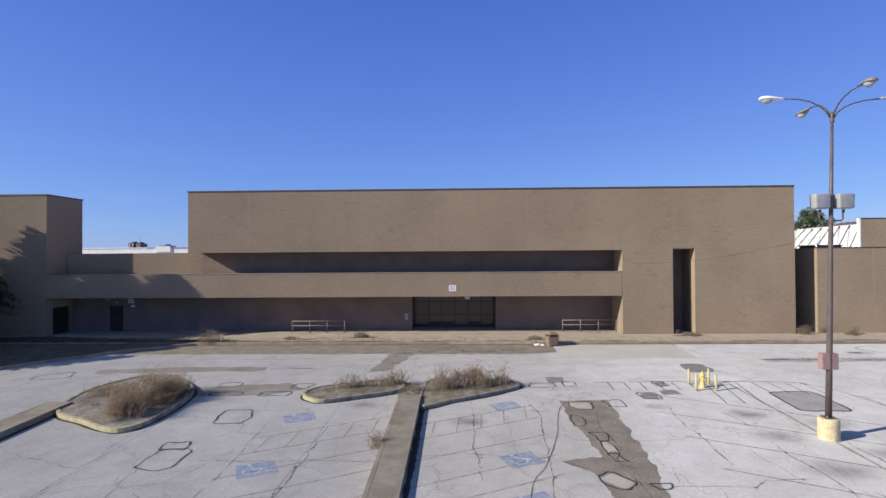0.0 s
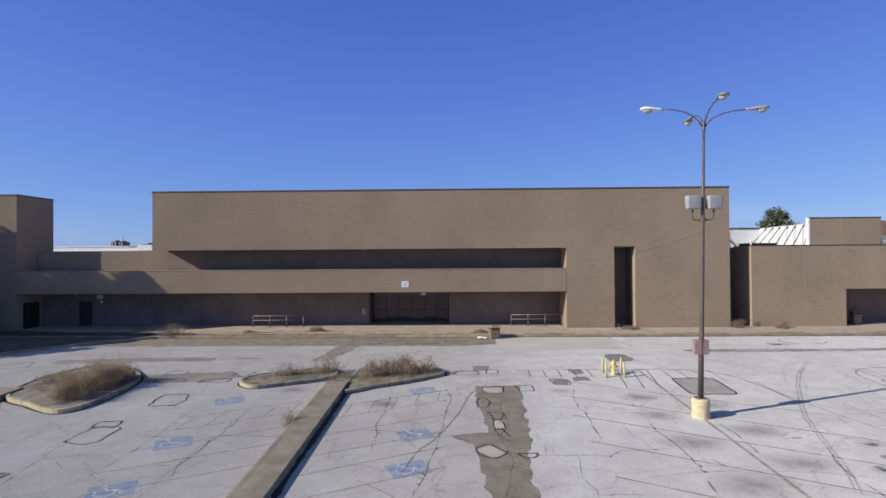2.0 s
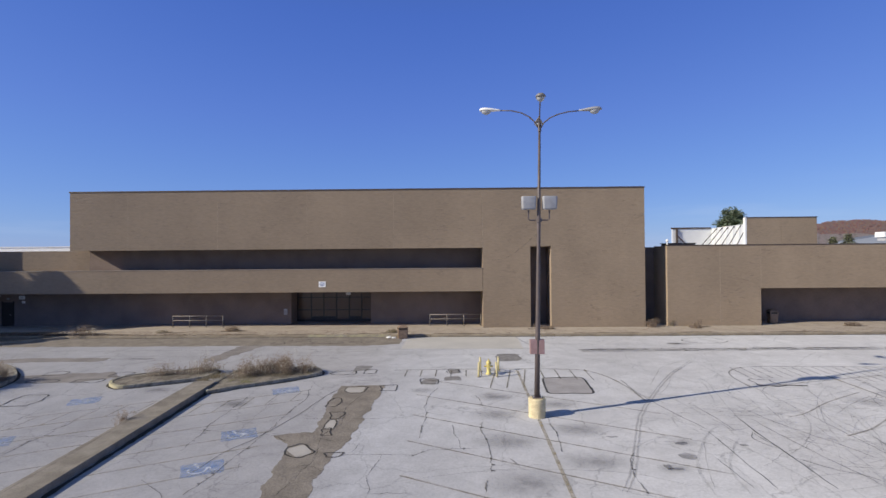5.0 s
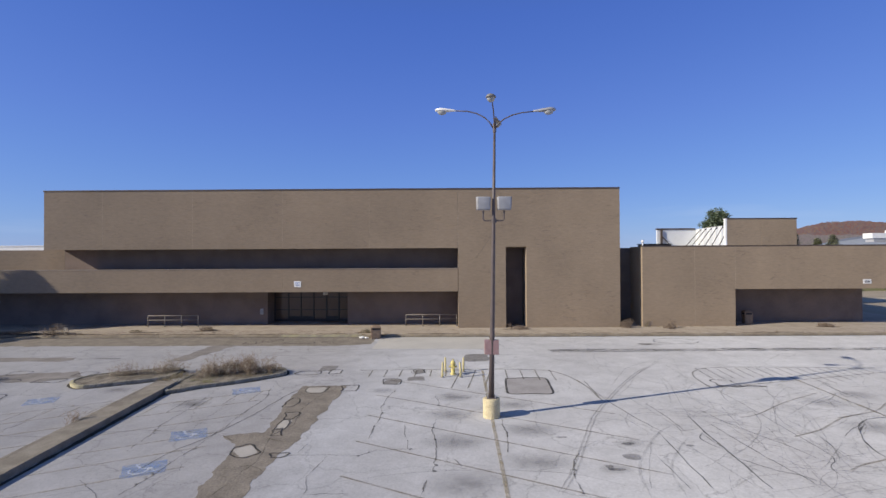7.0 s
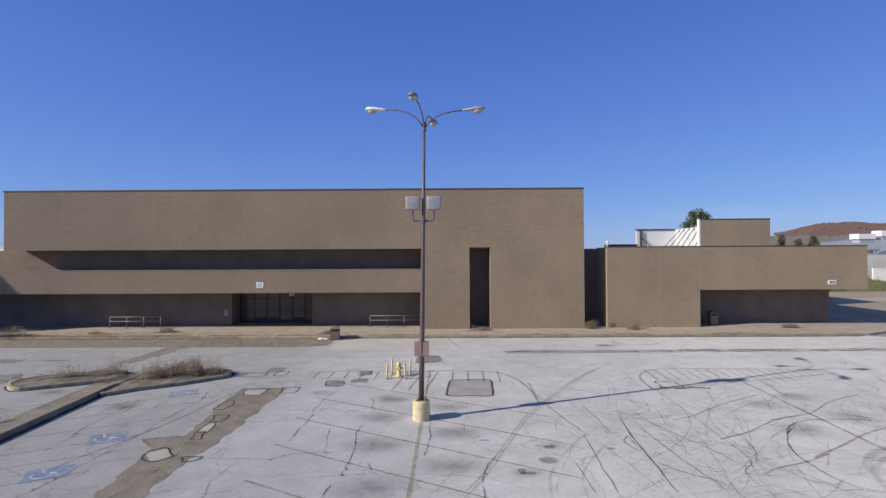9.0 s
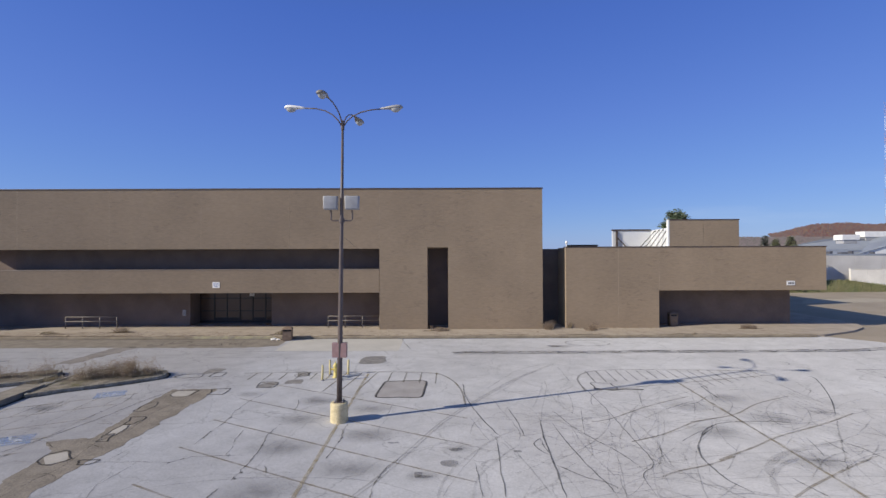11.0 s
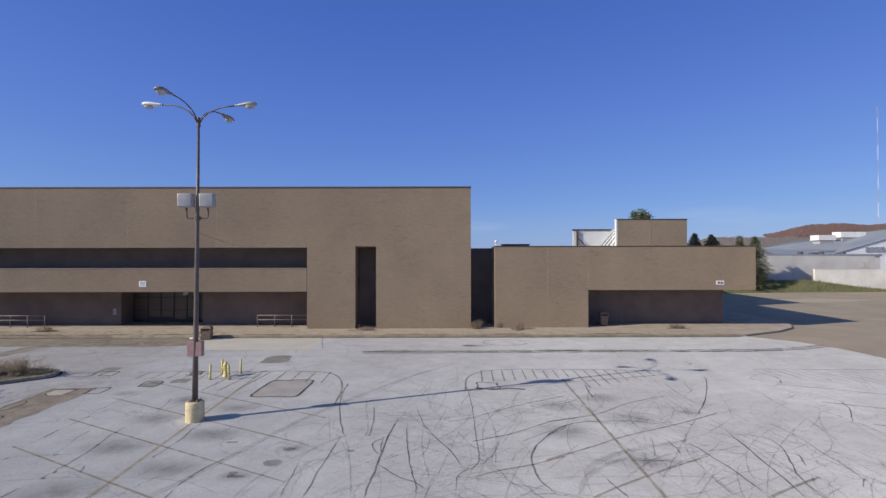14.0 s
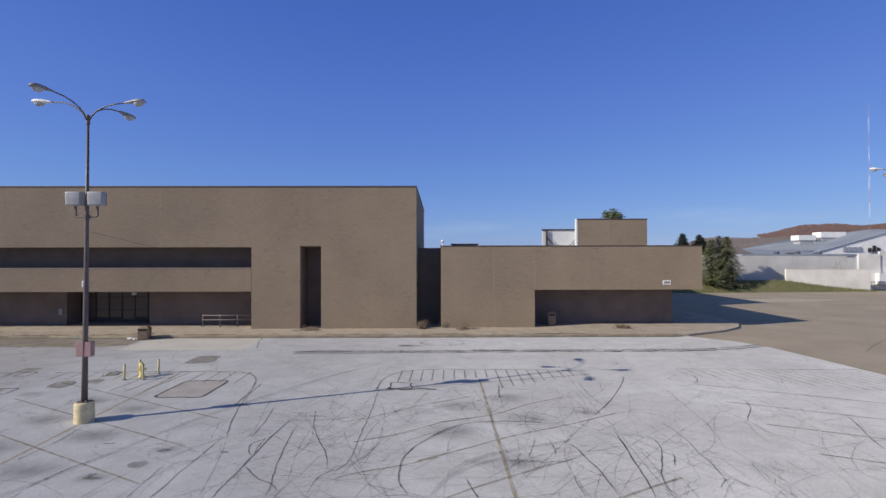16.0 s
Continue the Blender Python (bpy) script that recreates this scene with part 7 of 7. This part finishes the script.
works = thing("works_building", (130, 130, 1.2), "white works building with broad grey roofs and roof units", "building")
bm = bmesh.new()
low = [bm.verts.new(p) for p in ((98, 113, 6.9), (172, 113, 6.9))]
top = [bm.verts.new(p) for p in ((116, 150, 8.7), (128, 150, 11.2), (153, 150, 14.3), (185, 150, 15.3))]
bm.faces.new((low[0], low[1], top[3], top[2], top[1], top[0]))
for v in list(bm.verts):
    pass
part("roof", bm, M_ROOF, works, "broad grey sheet roof")
bm = slab([(110.4, 112.5), (172, 112.5), (172, 112.9), (110.4, 112.9)], 1.2, lambda x, y: 7.15 if x < 111 else 7.15)
part("wall", bm, M_WHITE, works)
bm = bmesh.new()
tri = [(109.5, 112.4, 7.1), (126.8, 112.4, 7.1), (126.8, 112.4, 11.9)]
f = [bm.verts.new(p) for p in tri]
g = [bm.verts.new((p[0], p[1] + 0.4, p[2])) for p in tri]
bm.faces.new(f)
bm.faces.new(g[::-1])
for k in range(3):
    bm.faces.new((f[k], g[k], g[(k + 1) % 3], f[(k + 1) % 3]))
bmesh.ops.recalc_face_normals(bm, faces=bm.faces[:])
part("gable_wall", bm, M_WHITE, works, "white gable wall")
part("gable_wall", box(127.2, 165, 112.0, 112.5, 7.1, 11.9), M_WHITE, works, "white upper wall")
part("verge", tube([(109.3, 112.3, 7.2), (126.9, 112.3, 12.05), (165, 112.3, 12.4)], 0.16, 6), M_ROOF, works)
bm = bmesh.new()
q = [bm.verts.new(p) for p in ((109.3, 112.4, 7.2), (126.9, 112.4, 12.05), (165, 112.4, 12.4), (165, 135, 13.6), (132, 135, 12.2))]
bm.faces.new(q)
part("roof", bm, M_ROOF, works, "grey sheet roof over the gable")
for x0, x1, z0, z1 in ((117.6, 122.0, 10.6, 11.9), (123.2, 129.6, 11.3, 12.7)):
    u = part("roof_unit", box(x0, x1, 128, 131, z0, z1, 0.08), M_WHITE, works, "white boxy roof unit")
    part("unit_curb", box(x0 + 0.5, x1 - 0.5, 128.2, 130.8, z0 - 0.9, z0), M_GREY, u)
for k in range(4):
    w = part("window", box(116.4 + 1.1 * k, 117.2 + 1.1 * k, 112.2, 112.39, 7.9, 8.7), M_ROOF, works, "grey window")
    part("sill", box(116.3 + 1.1 * k, 117.3 + 1.1 * k, 112.1, 112.39, 7.83, 7.9), M_GREY, w)
for k in range(3):
    part("vent", box(122.0 + 1.0 * k, 122.6 + 1.0 * k, 112.1, 112.39, 7.5, 8.5 + 0.5 * (k % 2), 0.05), M_BRONZE, works, "dark louvred vent")
part("window_band", box(128.4, 150, 111.9, 111.99, 7.4, 8.3), M_BRONZE, works, "dark window band")

# far buildings and roof units seen over the left-hand wing
shed = thing("far_shed", (-52, 86, 1.2), "long low white building behind the store", "building")
part("wall", box(-75, -38, 85, 105, 1.2, 8.9), M_WHITE, shed)
part("roof_edge", box(-75.1, -51.4, 84.9, 105, 8.9, 9.05), M_WHITE, shed)
part("roof_edge", box(-51.4, -49.9, 84.9, 105, 8.9, 9.0), M_ROOF, shed)
part("plant_screen", box(-49.9, -47.4, 84.8, 86.6, 8.3, 9.22), M_WHITE, shed, "white screen on the roof edge")
part("roof_edge", box(-47.4, -37.9, 84.9, 105, 8.9, 9.02), M_ROOF, shed)
for x0, x1, z1 in ((-55.9, -54.9, 9.9), (-54.6, -53.8, 9.8), (-50.4, -48.8, 9.4)):
    u = thing("rooftop_unit", ((x0 + x1) / 2, 88, 9.05), "dark air-handling unit on the far roof", "roof unit", "far roof units")
    b = part("casing", box(x0, x1, 87, 89, 9.25, z1, 0.05), M_COPING, u)
    part("base", box(x0 + 0.1, x1 - 0.1, 87.1, 88.9, 9.05, 9.25), M_GREY, u)
    for j in range(3):
        xs_ = x0 + 0.12 + (x1 - x0 - 0.24) * j / 3
        part("louvre", box(xs_ + 0.03, xs_ + (x1 - x0 - 0.24) / 3 - 0.03, 86.97, 86.995, 9.32, z1 - 0.12), M_GREY if j != 1 else M_BRONZE, b)
    part("fan", tube([((x0 + x1) / 2, 88, z1), ((x0 + x1) / 2, 88, z1 + 0.2)], 0.4, 12), M_BRONZE, b)
an = thing("roof_aerial", (-53.0, 88.5, 9.05), "thin aerial on the far roof", "aerial")
part("rod", tube([(-54.75, 88.5, 9.05), (-54.75, 88.5, 11.0)], 0.05, 6), M_GREY, an)

weeds("bare_tree", [(-79.3, 108.0, 1.2, 0.9, 10.6, 26, 0.4)], M_BARE, "leafless tree behind the long white building", 96, category="tree", width=0.05, twigs=14)

# ---- lattice mast ----
mast = thing("radio_mast", (448, 500, 1.2), "tall red and white lattice radio mast in the distance", "mast")
for k in range(11):
    z0, z1 = 1.2 + 13.9 * k, 1.2 + 13.9 * (k + 1)
    bm = None
    legs = [(448 + 0.55 * math.cos(a), 500 + 0.55 * math.sin(a)) for a in (0.5, 2.6, 4.7)]
    for x, y in legs:
        bm = tube([(x, y, z0), (x, y, z1)], 0.045, 5, bm)
    for j in range(5):
        za, zb = z0 + 2.78 * j, z0 + 2.78 * (j + 1)
        for (xa, ya), (xb, yb) in zip(legs, legs[1:] + legs[:1]):
            bm = tube([(xa, ya, za), (xb, yb, zb)], 0.022, 4, bm)
    part("mast_section", bm, M_MASTRED if k % 2 == 0 else M_WHITE, mast)

# ---- wooded hills on the skyline ----
def woods(name, centre, spread, profile, mat, label, seed, size, count):
    """A rising bank of many small crowns."""
    rnd = random.Random(seed)
    me0 = bmesh.new()
    bmesh.ops.create_icosphere(me0, subdivisions=1, radius=1.0)
    base_v = [v.co.copy() for v in me0.verts]
    base_f = [[v.index for v in f.verts] for f in me0.faces]
    me0.free()
    verts, faces = [], []
    for _ in range(count):
        x = centre[0] + rnd.uniform(-spread[0], spread[0])
        v = rnd.random()
        y = centre[1] + spread[1] * v
        z = 1.0 + (profile(x) - 1.0) * v ** 0.8
        s = size * rnd.uniform(0.4, 1.15)
        tall = rnd.uniform(0.5, 0.95)
        i = len(verts)
        for c in base_v:
            q = c * s * (1 + 0.35 * noise.noise(c * 1.7 + Vector((x, y, 0)) * 0.31))
            verts.append((x + q.x, y + q.y, z + q.z * tall))
        faces.extend([tuple(i + j for j in f) for f in base_f])
    me = bpy.data.meshes.new(name)
    me.from_pydata(verts, [], faces)
    me.materials.append(mat)
    me.polygons.foreach_set("use_smooth", [True] * len(me.polygons))
    # fuzzy crowns: normals lean together, as the twigs of a far wood catch the light
    lean = Vector((-0.35, -0.65, 0.67))
    m = len(base_v)
    soft_n = [(lean + c.normalized() * 0.35).normalized() for c in base_v]
    me.normals_split_custom_set_from_vertices([tuple(soft_n[k % m]) for k in range(len(verts))])
    tagged(new(name, me), label, "woods", kind="stuff")
    # the slope beneath
    bm = bmesh.new()
    xs_ = [centre[0] - spread[0] + 2 * spread[0] * k / 30 for k in range(31)]
    lo = [bm.verts.new((x, centre[1] - 5, 0.9)) for x in xs_]
    hi = [bm.verts.new((x, centre[1] + spread[1], profile(x) - 1.5)) for x in xs_]
    for k in range(30):
        bm.faces.new((lo[k], lo[k + 1], hi[k + 1], hi[k]))
    solo("hillside", bm, mat, (centre[0], centre[1], 1.0), "wooded slope under bare autumn trees", "hill", kind="structure")


woods("autumn_woods", (850, 820), (260, 90), lambda x: 41 + 19 * min(1, max(0, (x - 590) / 85)) + 4 * noise.noise((x * 0.02, 0, 0)), M_AUTUMN, "rust-red autumn woods along the ridge", 3, 1.5, 24000)
woods("bare_woods", (520, 760), (330, 70), lambda x: 10 + 24 * min(1, max(0, (x - 390) / 60)) + 2.5 * noise.noise((x * 0.03, 2, 0)), M_BARE, "grey-brown leafless woods on the low hill", 4, 1.4, 22000)
woods("bare_woods", (-500, 800), (520, 60), lambda x: 14 + 4 * noise.noise((x * 0.02, 5, 0)), M_BARE, "far leafless trees along the flat horizon", 5, 3.2, 3000)
